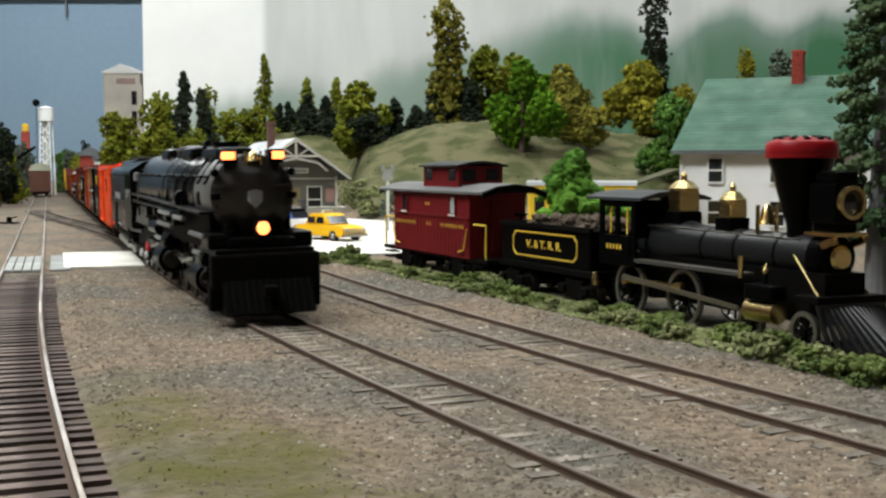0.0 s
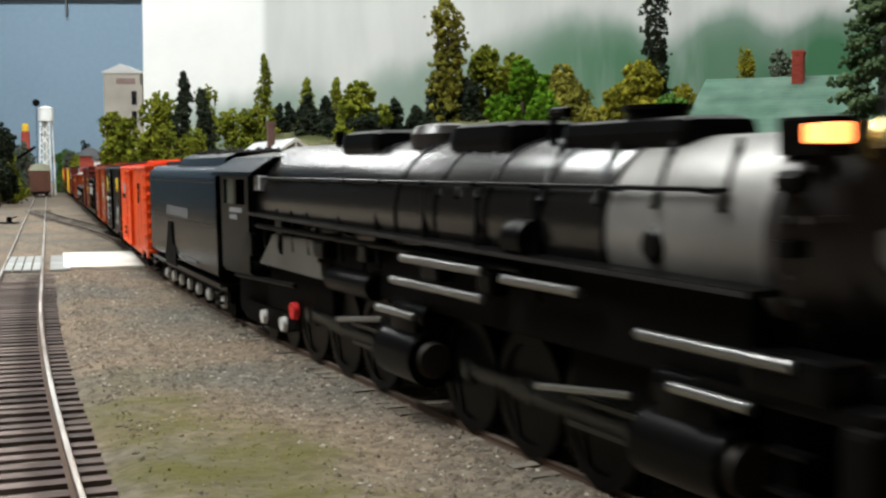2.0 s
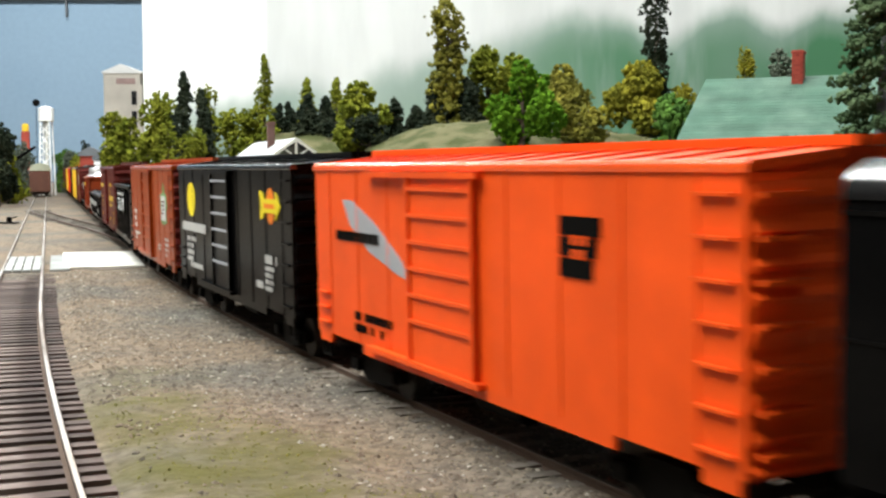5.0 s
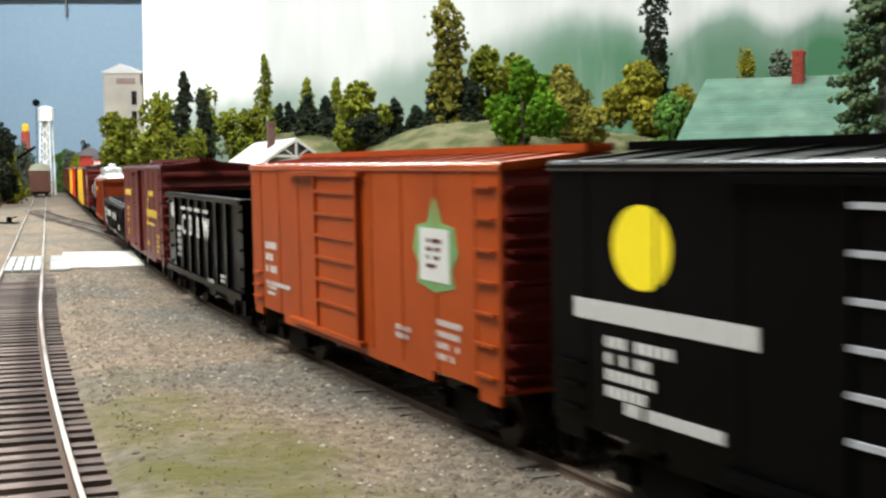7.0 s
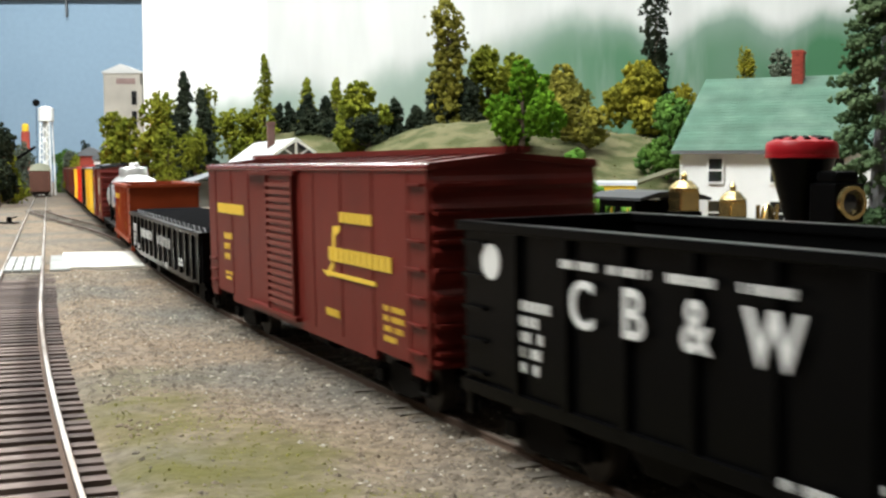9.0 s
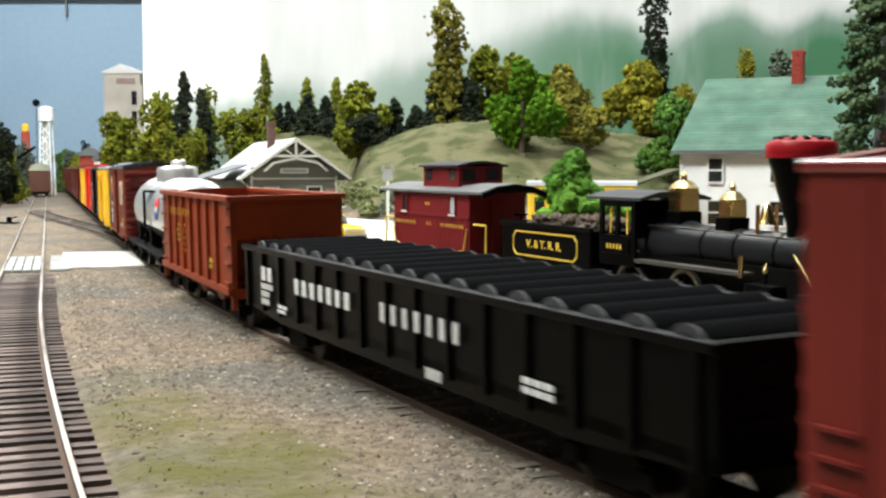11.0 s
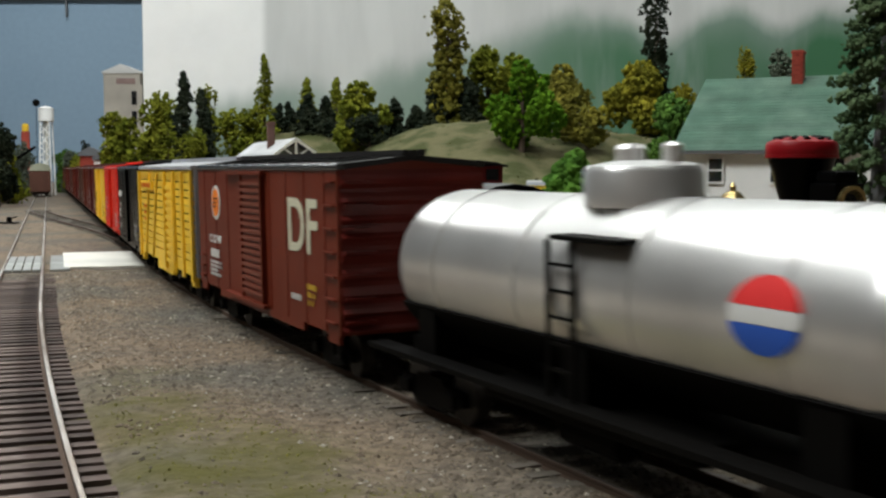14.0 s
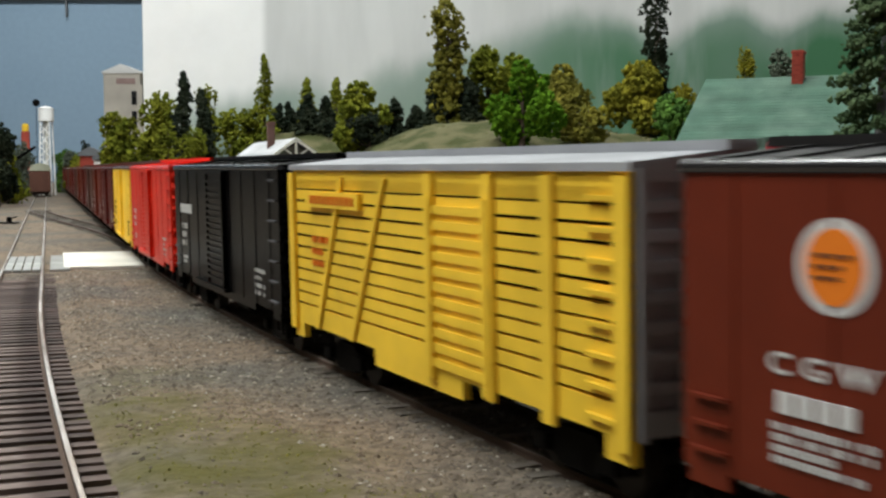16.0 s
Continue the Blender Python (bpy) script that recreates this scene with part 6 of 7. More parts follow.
def old_engine():
    x, y, z = siding(0)
    v = thing("steam_locomotive", x, y, z, SIDING, "old-time black steam locomotive with brass domes and a red-capped stack", "locomotive")
    Rx = Matrix.Rotation(radians(90), 4, "Y")
    zc, R = 23.8, 5.8
    made("boiler", lambda bm: (lathe(bm, ((R + 1.6, -30), (R + 1.6, -12), (R, -4), (R, 52), (R - 0.6, 53)), 36, (0, 0, zc), Rx)), mat("boiler_grey", (0.013, 0.0135, 0.015), 0.40), v, "dark grey boiler", 35)
    made("boiler_band", lambda bm: [lathe(bm, ((R, q - 0.4), (R + 0.25, q - 0.4), (R + 0.25, q + 0.4), (R, q + 0.4)), 32, (0, 0, zc), Rx) for q in (2, 18, 36)], "engine", v, "", 35)
    made("smokebox_front", lambda bm: (lathe(bm, ((6.6, 50), (6.6, 54), (5.8, 55), (0.4, 55.4)), 32, (0, 0, zc), Rx)), "black", v, "", 35)
    made("number_plate", lambda bm: lathe(bm, ((3.4, 55.2), (3.4, 56.2), (2.6, 56.8), (0.3, 56.8)), 24, (0, 0, zc), Rx), "brass", v, "round brass plate", 35)
    st = made("funnel", lambda bm: lathe(bm, ((3.6, zc + 4), (3.6, zc + 8), (4.2, 33.5), (8.8, 49.6), (9.2, 50.2), (9.2, 51)), 36, (40, 0, 0)), "black", v, "black funnel stack", 35)
    made("stack_cap", lambda bm: (lathe(bm, ((9.3, 50.4), (9.6, 51), (9.5, 53.6), (9.0, 54.4), (6.4, 55.4), (3.4, 55.9), (2.9, 55.4), (3.0, 51)), 36, (40, 0, 0))), "cap_red", st, "red spark arrester cap", 35)
    for k in range(12):
        made("cap_slot", lambda bm: cyl(bm, (40 + 4.4 * math.cos(k * 0.5236), 4.4 * math.sin(k * 0.5236), 55.25), (40 + 7.8 * math.cos(k * 0.5236), 7.4 * math.sin(k * 0.5236), 54.75), 0.95, n=6), "under", st)
    made("cap_ring", lambda bm: lathe(bm, ((9.0, 49.9), (9.7, 50.1), (9.7, 50.8), (9.0, 51)), 36, (40, 0, 0)), "cap_red", st, "", 35)
    lamp = made("headlight", lambda bm: (bx(bm, 49, 59, -4.8, 4.8, 33, 43.4, 0.6), bx(bm, 50, 58, -3.8, 3.8, 43.2, 46.6, 1.2), bx(bm, 49, 58, -3, 3, 30.4, 33)), "black", v)
    made("headlight_ring", lambda bm: lathe(bm, ((3.3, 0), (4.4, 0), (4.4, 1.4), (3.3, 1.4), (3.3, 0)), 28, (59, 0, 38.4), Rx), "brass", lamp, "brass lamp ring", 35)
    made("headlight_lens", lambda bm: lathe(bm, ((3.3, 0), (2.0, 0.3), (0.2, 0.4)), 24, (59, 0, 38.4), Rx), M["glass"], lamp)
    made("headlight_bracket", lambda bm: (bx(bm, 48, 60, -5.4, 5.4, 29.6, 30.6), [prism(bm, ((48, 26), (59, 29.6), (60, 28), (50, 24.4)), *sorted((s * 4.2, s * 5.4)), axis="y") for s in (-1, 1)]), "brass", v, "cast brass bracket")
    for sx, w, z0, z1 in ((-15, 3.5, 33.8, 42), (10, 3.0, 32.8, 39)):
        made("dome", lambda bm: (bx(bm, sx - w - 0.6, sx + w + 0.6, -w - 0.6, w + 0.6, z0 - 5, z0, 0.4)), "black", v)
        made("dome_casing", lambda bm: (bx(bm, sx - w, sx + w, -w, w, z0, z1 - 1.5, 0.5), lathe(bm, ((w * 1.36, z1 - 1.6), (w * 1.36, z1 - 0.9), (w * 0.7, z1 + 1.3), (w * 0.35, z1 + 1.6), (w * 0.28, z1 + 2.6), (w * 0.36, z1 + 3.0), (0.2, z1 + 4.2)), 8, (sx, 0, 0), Matrix.Rotation(radians(22.5), 4, "Z"))), "brass", v, "polished brass dome casing")
    made("bell", lambda bm: (lathe(bm, ((2.9, 31.4), (2.6, 32.2), (1.9, 33.6), (1.6, 36), (0.3, 37.2)), 20, (26, 0, 0)), [bx(bm, 25.4, 26.6, *sorted((s * 3, s * 3.6)), 28, 37) for s in (-1, 1)]), "brass", v, "brass bell in its yoke", 40)
    # cab
    cab = made("cab", lambda bm: bx(bm, -46, -24, -12, 12, 15.6, 17), "black", v)
    made("cab_front", lambda bm: bx(bm, -25, -24.2, -11.3, 11.3, 25, 37.2), "black", cab)
    for s in (-1, 1):
        for a, b, z0, z1 in ((-46, -24, 17, 25.5), (-46, -24, 34.8, 37.4), (-46, -43.6, 25.5, 34.8), (-36.2, -33.8, 25.5, 34.8), (-26.4, -24, 25.5, 34.8)):
            made("cab_panel", lambda bm: bx(bm, a, b, *sorted((s * 11.4, s * 12.2)), z0, z1), "black", cab)
    made("cab_roof", lambda bm: prism(bm, ((-13.4, 37.0), (-13.4, 37.9), (-7, 39.6), (0, 40.2), (7, 39.6), (13.4, 37.9), (13.4, 37.0), (0, 39)), -53, -19), mat("cab_roof_grey", (0.035, 0.037, 0.04), 0.6), v)
    made("cab_sash", lambda bm: [bx(bm, a, a + 0.7, *sorted((s * 11.2, s * 11.6)), 26, 34.5) for s in (-1, 1) for a in (-40, -30)], "gold", v, "yellow window sash")
    made("name_board", lambda bm: [bx(bm, -45, -27, *sorted((s * 12.2, s * 12.6)), 19.4, 24.4, 0.2) for s in (-1, 1)], "black", v)
    bars(v, "gold", -36, 21.8, 10, 1.5, 1, 5, 1.0, 12.6)
    # running gear
    for s in (-1, 1):
        for q in (-30, 0):
            old_wheel(v, q, 8.4, s, M["iron"])
        for q in (32, 54):
            old_wheel(v, q, 4.9, s, M["iron"])
        made("side_rod", lambda bm: (bx(bm, -31.5, 1.5, *sorted((s * 11.0, s * 11.9)), 10.6, 12.4, 0.3), [cyl(bm, (q, s * 10.8, 11.5), (q, s * 12.3, 11.5), 1.7, n=14) for q in (-30, 0)]), "brass", v, "brass side rod", 40)
        made("main_rod", lambda bm: prism(bm, ((-30, 11.6), (-30, 13.2), (30, 9.2), (30, 8.0)), *sorted((s * 12.3, s * 13.0)), axis="y"), mat("rod_steel", (0.35, 0.32, 0.24), 0.35, 0.9) if s < 0 else bpy.data.materials["rod_steel"], v)
        cy = made("cylinder", lambda bm: cyl(bm, (35, s * 12.4, 8.8), (47, s * 12.4, 8.8), 2.9, n=24), "brass", v, "brass cylinder", 40)
        made("valve_chest", lambda bm: (bx(bm, 35, 47, *sorted((s * 9.4, s * 15)), 11.8, 16.2, 1.2), cyl(bm, (41, s * 12, 16), (41, s * 12, 20.4), 0.5, n=8)), "black", v)
        made("oil_cup", lambda bm: lathe(bm, ((0.7, 19), (1.0, 19.8), (0.6, 20.8), (0.2, 21.6)), 12, (41, s * 12, 0)), "brass", v, "", 40)
        made("running_board", lambda bm: bx(bm, -24, 31, *sorted((s * 8, s * 12.4)), 17.4, 18.4), mat("board_grey", (0.06, 0.055, 0.045), 0.6) if s < 0 else bpy.data.materials["board_grey"], v)
        made("feed_pump", lambda bm: (cyl(bm, (30, s * 11.8, 17), (30, s * 11.8, 23), 0.8, n=10)), "brass", v, "", 40)
        made("brace_rod", lambda bm: cyl(bm, (45, s * 6, 24), (60, s * 9, 12.4), 0.45, n=8), "brass", v, "", 40)
        made("handrail", lambda bm: cyl(bm, (-24, s * 7.4, zc + 5.4), (48, s * 6.4, zc + 4.6), 0.3, n=6), mat("rail_iron", (0.10, 0.09, 0.08), 0.4, 0.8) if s < 0 else bpy.data.materials["rail_iron"], v)
        made("counter_lamp", lambda bm: lathe(bm, ((1.2, 0), (1.2, 3), (0.7, 4.4)), 12, (-48, s * 12.4, 8)), "brass", v, "", 40)
    made("frame", lambda bm: (bx(bm, -44, 58, -6.6, 6.6, 6.5, 20), bx(bm, -46, -20, -7, 7, 6, 17.6)), "under", v)
    made("pilot_beam", lambda bm: (bx(bm, 52, 61, -11.4, 11.4, 12.4, 14.4, 0.3)), "under", v)
    slat_mat = mat("slat_grey", (0.010, 0.011, 0.011), 0.4, spec=0.4)
    pl = made("pilot", lambda bm: bx(bm, 59.6, 61, -11, 11, 11.6, 12.6), slat_mat, v, "slatted black pilot")
    for q in np.linspace(-10.6, 10.6, 15):
        f = (1 - abs(q) / 13.0) ** 0.8
        made("slat", lambda bm: prism(bm, ((59.5, 12.4), (60.6, 12.4), (61.6 + 15.5 * f, 1.8), (60 + 15.5 * f, 1.6)), q - 0.5, q + 0.5, "y"), slat_mat, pl)
    made("pilot_rim", lambda bm: bx(bm, 59, 61, -11, 11, 1.6, 3), "under", v)


def old_tender():
    x, y, z = siding(-86)
    v = thing("tender", x, y, z, SIDING, "black wooden-framed tender with yellow lettering in a lined panel", "tender")
    made("water_tank", lambda bm: (bx(bm, -35, 34, -12, 12, 12, 26, 0.8)), "black", v)
    made("rim", lambda bm: (bx(bm, -36, 35, *sorted((-12.8, -11.6)), 25.2, 27), bx(bm, -36, 35, 11.6, 12.8, 25.2, 27), bx(bm, -36, -34.6, -12.6, 12.6, 25.2, 27)), "under", v)
    made("frame", lambda bm: bx(bm, -37, 36, -12.4, 12.4, 9.6, 12, 0.3), "under", v)
    rng = np.random.default_rng(8)
    n = 340
    V, Fs = clump_arrays(rng, np.column_stack((rng.uniform(-20, 33, n), rng.uniform(-10, 10, n), rng.uniform(25.5, 29.4, n))), rng.uniform(0.8, 1.7, n))
    raw("fuel_load", V, Fs, mat("brown_load", (0.10, 0.075, 0.055), 0.9, per_island=0.5), v)
    def loop(bm, inset, s):
        a, b, z0, z1 = -25 + inset, 25 - inset, 14.3 + inset, 23.7 - inset
        return [(a + 2.5, z0), (b - 2.5, z0), (b, z0 + 2), (b, z1 - 2), (b - 2.5, z1), (a + 2.5, z1), (a, z1 - 2), (a, z0 + 2)]
    def panel(bm):
        for s in (-1, 1):
            A, B = loop(bm, 0, s), loop(bm, 0.55, s)
            for i in range(8):
                j = (i + 1) % 8
                prism(bm, (A[i], A[j], B[j], B[i]), s * 12.0, s * 12.25, "y")
    made("lining", panel, "gold", v, "yellow lined border")
    both("lettering", "V. & T. R. R.", 3.0, "gold", v, 0, 19, 12.05, 1.32)
    for q in (-24, 24):
        truck(v, q, 4.4, 16)


def old_caboose():
    x, y, z = siding(-194)
    v = thing("caboose", x, y, z, SIDING, "maroon wooden caboose with a cupola and grey roof", "caboose")
    W = 13.0
    made("body", lambda bm: prism(bm, ((-44, 9.5), (-44, 37), (44, 37), (44, 9.5)), -W, W, "y"), "caboose", v)
    made("board_seam", lambda bm: [bx(bm, q - 0.18, q + 0.18, *sorted((s * W, s * (W + 0.2))), 10, 26) for s in (-1, 1) for q in np.linspace(-42, 42, 22)], "caboose", v)
    made("belt_rail", lambda bm: [bx(bm, -44, 44, *sorted((s * W, s * (W + 0.5))), 26, 26.9) for s in (-1, 1)], "caboose", v)
    made("letter_board", lambda bm: [bx(bm, -44, 44, *sorted((s * W, s * (W + 0.5))), 35, 37) for s in (-1, 1)], "caboose", v)
    made("roof", lambda bm: prism(bm, ((-15, 36.6), (-15, 37.6), (-8, 40), (0, 41), (8, 40), (15, 37.6), (15, 36.6), (0, 39.5)), -60, 60), "roof_mid", v, "dusty grey roof")
    for e in (-1, 1):
        made("roof_end", lambda bm: prism(bm, ((-14.6, 35), (-14.6, 37), (-8, 39.6), (0, 40.6), (8, 39.6), (14.6, 37), (14.6, 35), (8, 37.2), (0, 38), (-8, 37.2)), *sorted((e * 59, e * 60.6))), "under", v)
    made("cupola", lambda bm: (bx(bm, -13, 27, -10.4, 10.4, 38, 48.2)), "caboose", v)
    made("cupola_roof", lambda bm: prism(bm, ((-12, 47.8), (-12, 48.6), (-6, 50.0), (0, 50.5), (6, 50.0), (12, 48.6), (12, 47.8), (0, 49.5)), -15, 29), "roof_black", v, "dark cupola roof")
    for s in (-1, 1):
        for q in (-6, 20):
            made("cupola_window", lambda bm: bx(bm, q - 3.5, q + 3.5, *sorted((s * 10.4, s * 10.6)), 42, 47), M["glass"], v)
    for e, d in ((-13, -0.2), (27, 0.2)):
        for q in (-5.5, 5.5):
            made("cupola_window", lambda bm: bx(bm, *sorted((e, e + d)), q - 3, q + 3, 42, 47), M["glass"], v)
    for s in (-1, 1):
        for q in (-29, 27):
            w = made("window", lambda bm: [bx(bm, a, b, *sorted((s * W, s * (W + 0.7))), z0, z1) for a, b, z0, z1 in ((q - 3.8, q + 3.8, 27, 28), (q - 3.6, q + 3.6, 35, 36), (q - 3.6, q - 2.7, 28, 35), (q + 2.7, q + 3.6, 28, 35))], "caboose", v)
            made("pane", lambda bm: bx(bm, q - 2.7, q + 2.7, *sorted((s * W, s * (W + 0.15))), 28, 35), "pale_glass" if q > 0 else "glass", w)
            made("sill", lambda bm: bx(bm, q - 3.2, q + 3.2, *sorted((s * W, s * (W + 1.1))), 26.8, 27.6), "trim", w, "pale window sill")
        made("grab_iron", lambda bm: [(cyl(bm, (e * 40, s * (W + 1), 13), (e * 43.6, s * (W + 1), 22), 0.35, n=6), cyl(bm, (e * 34, s * (W + 1), 12), (e * 40, s * (W + 1), 13), 0.35, n=6)) for e in (-1, 1)], "gold", v, "yellow grab iron")
        made("end_rail", lambda bm: [(cyl(bm, (e * 58, s * 12, 10), (e * 58, s * 12, 24), 0.5, n=6), cyl(bm, (e * 46, s * 12, 24), (e * 58, s * 12, 24), 0.5, n=6)) for e in (-1, 1)], "gold", v, "yellow platform rail")
        made("step", lambda bm: [bx(bm, e * 52 - 5, e * 52 + 5, *sorted((s * 9, s * 13)), q, q + 0.8) for e in (-1, 1) for q in (4, 6.6)], "under", v)
    bars(v, "gold", -29, 22.6, 26, 1.5, 1, 10, 1.2, W + 0.2)
    bars(v, "gold", 0, 22.6, 7, 1.5, 1, 2, 1.4, W + 0.2)
    bars(v, "gold", 26, 22.6, 26, 1.5, 1, 9, 1.2, W + 0.2)
    bars(v, "gold", -2, 31.5, 6, 1.4, 1, 2, 1.0, W)
    made("end_wall", lambda bm: [bx(bm, *sorted((e * 44, e * 44.8)), q - 3, q + 3, 12, 34, 0.2) for e in (-1, 1) for q in (0,)], "caboose", v)
    made("platform", lambda bm: bx(bm, -60, 60, -12.4, 12.4, 8.2, 9.8), "under", v)
    made("brake_stand", lambda bm: [(cyl(bm, (e * 58, 4, 9), (e * 58, 4, 28), 0.5, n=8), lathe(bm, ((2.4, 0), (3, 0.3), (3, 0.8), (2.4, 1)), 16, (e * 58, 4, 28))) for e in (-1, 1)], "under", v)
    made("smoke_jack", lambda bm: cyl(bm, (-24, -4, 38), (-24, -4, 46), 1.1, n=10), "under", v)
    for q in (-30, 30):
        truck(v, q, 4.6, 16)
    coupler(v, 60, 1)
    coupler(v, -60, -1)


M["roof_mid"] = mat("dusty_grey_roof", (0.13, 0.13, 0.13), 0.7)
M["roof_black"] = mat("soot_black_roof", (0.02, 0.02, 0.021), 0.6)
M["iron"] = mat("worn_iron", (0.30, 0.29, 0.25), 0.4, 0.85, vary=0.3)


# ---- buildings, vehicles and the far end of the layout ----
def shingle_slope(parent, material, a, b, c, d, rows, cols, thick=0.24):
    """Courses of shingles on a sloping roof; a, b the eave ends, d, c the ridge ends."""
    a, b, c, d = map(Vector, (a, b, c, d))
    n = (b - a).cross(d - a).normalized()
    if n.z < 0:
        n = -n
    def deck(bm):
        lo = [bm.verts.new(p - n * 1.2) for p in (a, b, c, d)]
        hi = [bm.verts.new(p) for p in (a, b, c, d)]
        fs = [bm.faces.new(lo), bm.faces.new(hi)] + [bm.faces.new((lo[i], lo[(i + 1) % 4], hi[(i + 1) % 4], hi[i])) for i in range(4)]
        bmesh.ops.recalc_face_normals(bm, faces=fs)
    roof = made("roof", deck, material, parent)
    for r in range(rows):
        def course(bm):
            rng = random.Random(r)
            for k in range(cols):
                u0, u1 = k / cols, (k + 0.93) / cols
                v0, v1 = r / rows, (r + 1.15) / rows
                v1 = min(v1, 1.0)
                P = [a.lerp(b, u0).lerp(d.lerp(c, u0), v0), a.lerp(b, u1).lerp(d.lerp(c, u1), v0), a.lerp(b, u1).lerp(d.lerp(c, u1), v1), a.lerp(b, u0).lerp(d.lerp(c, u0), v1)]
                lift = thick * rng.uniform(0.8, 1.2)
                H = [P[0] + n * lift, P[1] + n * lift, P[2] + n * 0.08, P[3] + n * 0.08]
                lo = [bm.verts.new(p) for p in P]
                hi = [bm.verts.new(p) for p in H]
                bm.faces.new(hi)
                bm.faces.new((lo[0], lo[1], hi[1], hi[0]))
                bm.faces.new((lo[1], lo[2], hi[2], hi[1]))
                bm.faces.new((lo[3], lo[0], hi[0], hi[3]))
        made("shingle_course", course, material, roof)
    return roof


def sash_window(parent, x, y, z, w, h, face, trim="trim", pane="glass", bars_n=1):
    """A sash window on a wall that faces -y (face -1)."""
    fr = made("window", lambda bm: [bx(bm, x + a, x + b, *sorted((y, y + face * 0.9)), z + c, z + d) for a, b, c, d in
                                    ((-w / 2 - 1, w / 2 + 1, -h / 2 - 1.2, -h / 2), (-w / 2 - 1, w / 2 + 1, h / 2, h / 2 + 1), (-w / 2 - 1, -w / 2, -h / 2, h / 2), (w / 2, w / 2 + 1, -h / 2, h / 2), (-w / 2, w / 2, -0.5, 0.5))], trim, parent, "painted window frame")
    for q in (-1, 1):
        made("pane", lambda bm: bx(bm, x - w / 2, x + w / 2, *sorted((y, y + face * 0.3)), z + (0.5 if q > 0 else -h / 2), z + (h / 2 if q > 0 else -0.5)), M[pane], fr)


def white_house():
    v = thing("house", 155, 797, 0, -27, "white clapboard house with a green shingle roof and brick chimney", "house")
    v.location.z = float(land(190, 790)) * MM - 0.002
    base = v.location.z / MM
    L, Dp, eave, ridge = 140.0, 172.0, 60 - base, 112 - base
    made("wall", lambda bm: (bx(bm, 3, L - 3, 5, Dp - 5, 0, eave), [prism(bm, ((5, eave), (Dp - 5, eave), (Dp / 2, ridge - 4)), *sorted((q, q + 1.2))) for q in (3, L - 4.2)]), "siding_white", v)
    for k in range(int(eave / 2.2)):
        made("clapboard", lambda bm: prism(bm, ((5.02, k * 2.2), (4.72, k * 2.2), (4.9, k * 2.2 + 2.2), (5.02, k * 2.2 + 2.2)), 3, L - 3), "siding_white", v)
    made("corner_board", lambda bm: [bx(bm, q - 0.9, q + 0.9, 3.9, 5.6, 0, eave) for q in (3.4, L - 3.4)], "siding_white", v)
    shingle_slope(v, "roof_green", (-2, -2, eave - 1), (L + 2, -2, eave - 1), (L + 2, Dp / 2, ridge), (-2, Dp / 2, ridge), 24, 46)
    shingle_slope(v, "roof_green", (L + 2, Dp + 2, eave - 1), (-2, Dp + 2, eave - 1), (-2, Dp / 2, ridge), (L + 2, Dp / 2, ridge), 8, 16)
    # dark strip paints the shade under the eave
    made("fascia", lambda bm: (bx(bm, -2, L + 2, -2.2, -1.2, eave - 3.2, eave - 1.0)), "roof_dark", v, "eave board coloured dark for the soffit shade")
    for x in (26.5, 67, 104):
        sash_window(v, x, 4.2, 46 - base, 9, 15.5, -1, "siding_white")
        sash_window(v, x, 4.2, 18 - base, 9, 15.5, -1, "siding_white")
    ch = made("chimney", lambda bm: (bx(bm, 61, 68.5, Dp / 2 - 10.5, Dp / 2 - 2, ridge - 14, 129.5 - base), bx(bm, 60.4, 69.1, Dp / 2 - 11.1, Dp / 2 - 1.4, 127.2 - base, 129 - base, 0.2)), "brick", v, "red brick chimney")
    src = None
    for r in range(11):
        for k in range(3):
            x = 61.1 + 2.45 * k + (0.7 if r % 2 else 0)
            z = 108 - base + r * 1.72
            if src is None:
                src = made("brick", lambda bm: bx(bm, 0, 2.2, -0.25, 0.1, 0, 1.4), "brick", ch)
                src.matrix_basis = pose(x * MM, (Dp / 2 - 10.5) * MM, z * MM)
            else:
                shared("brick", src, ch, x, Dp / 2 - 10.5, z)
    s = thing("shed", 108, 770, float(land(118, 770)), 0, "low shed with a mossy dark green roof", "shed")
    made("wall", lambda bm: bx(bm, 2, 42, 2, 38, 0, 31), "siding_grey", s)
    made("roof", lambda bm: prism(bm, ((0, 30), (0, 31.5), (45, 47), (45, 45.5)), 0, 40, "y"), mat("mossy_roof", (0.085, 0.085, 0.05), 0.95, vary=0.3), s)


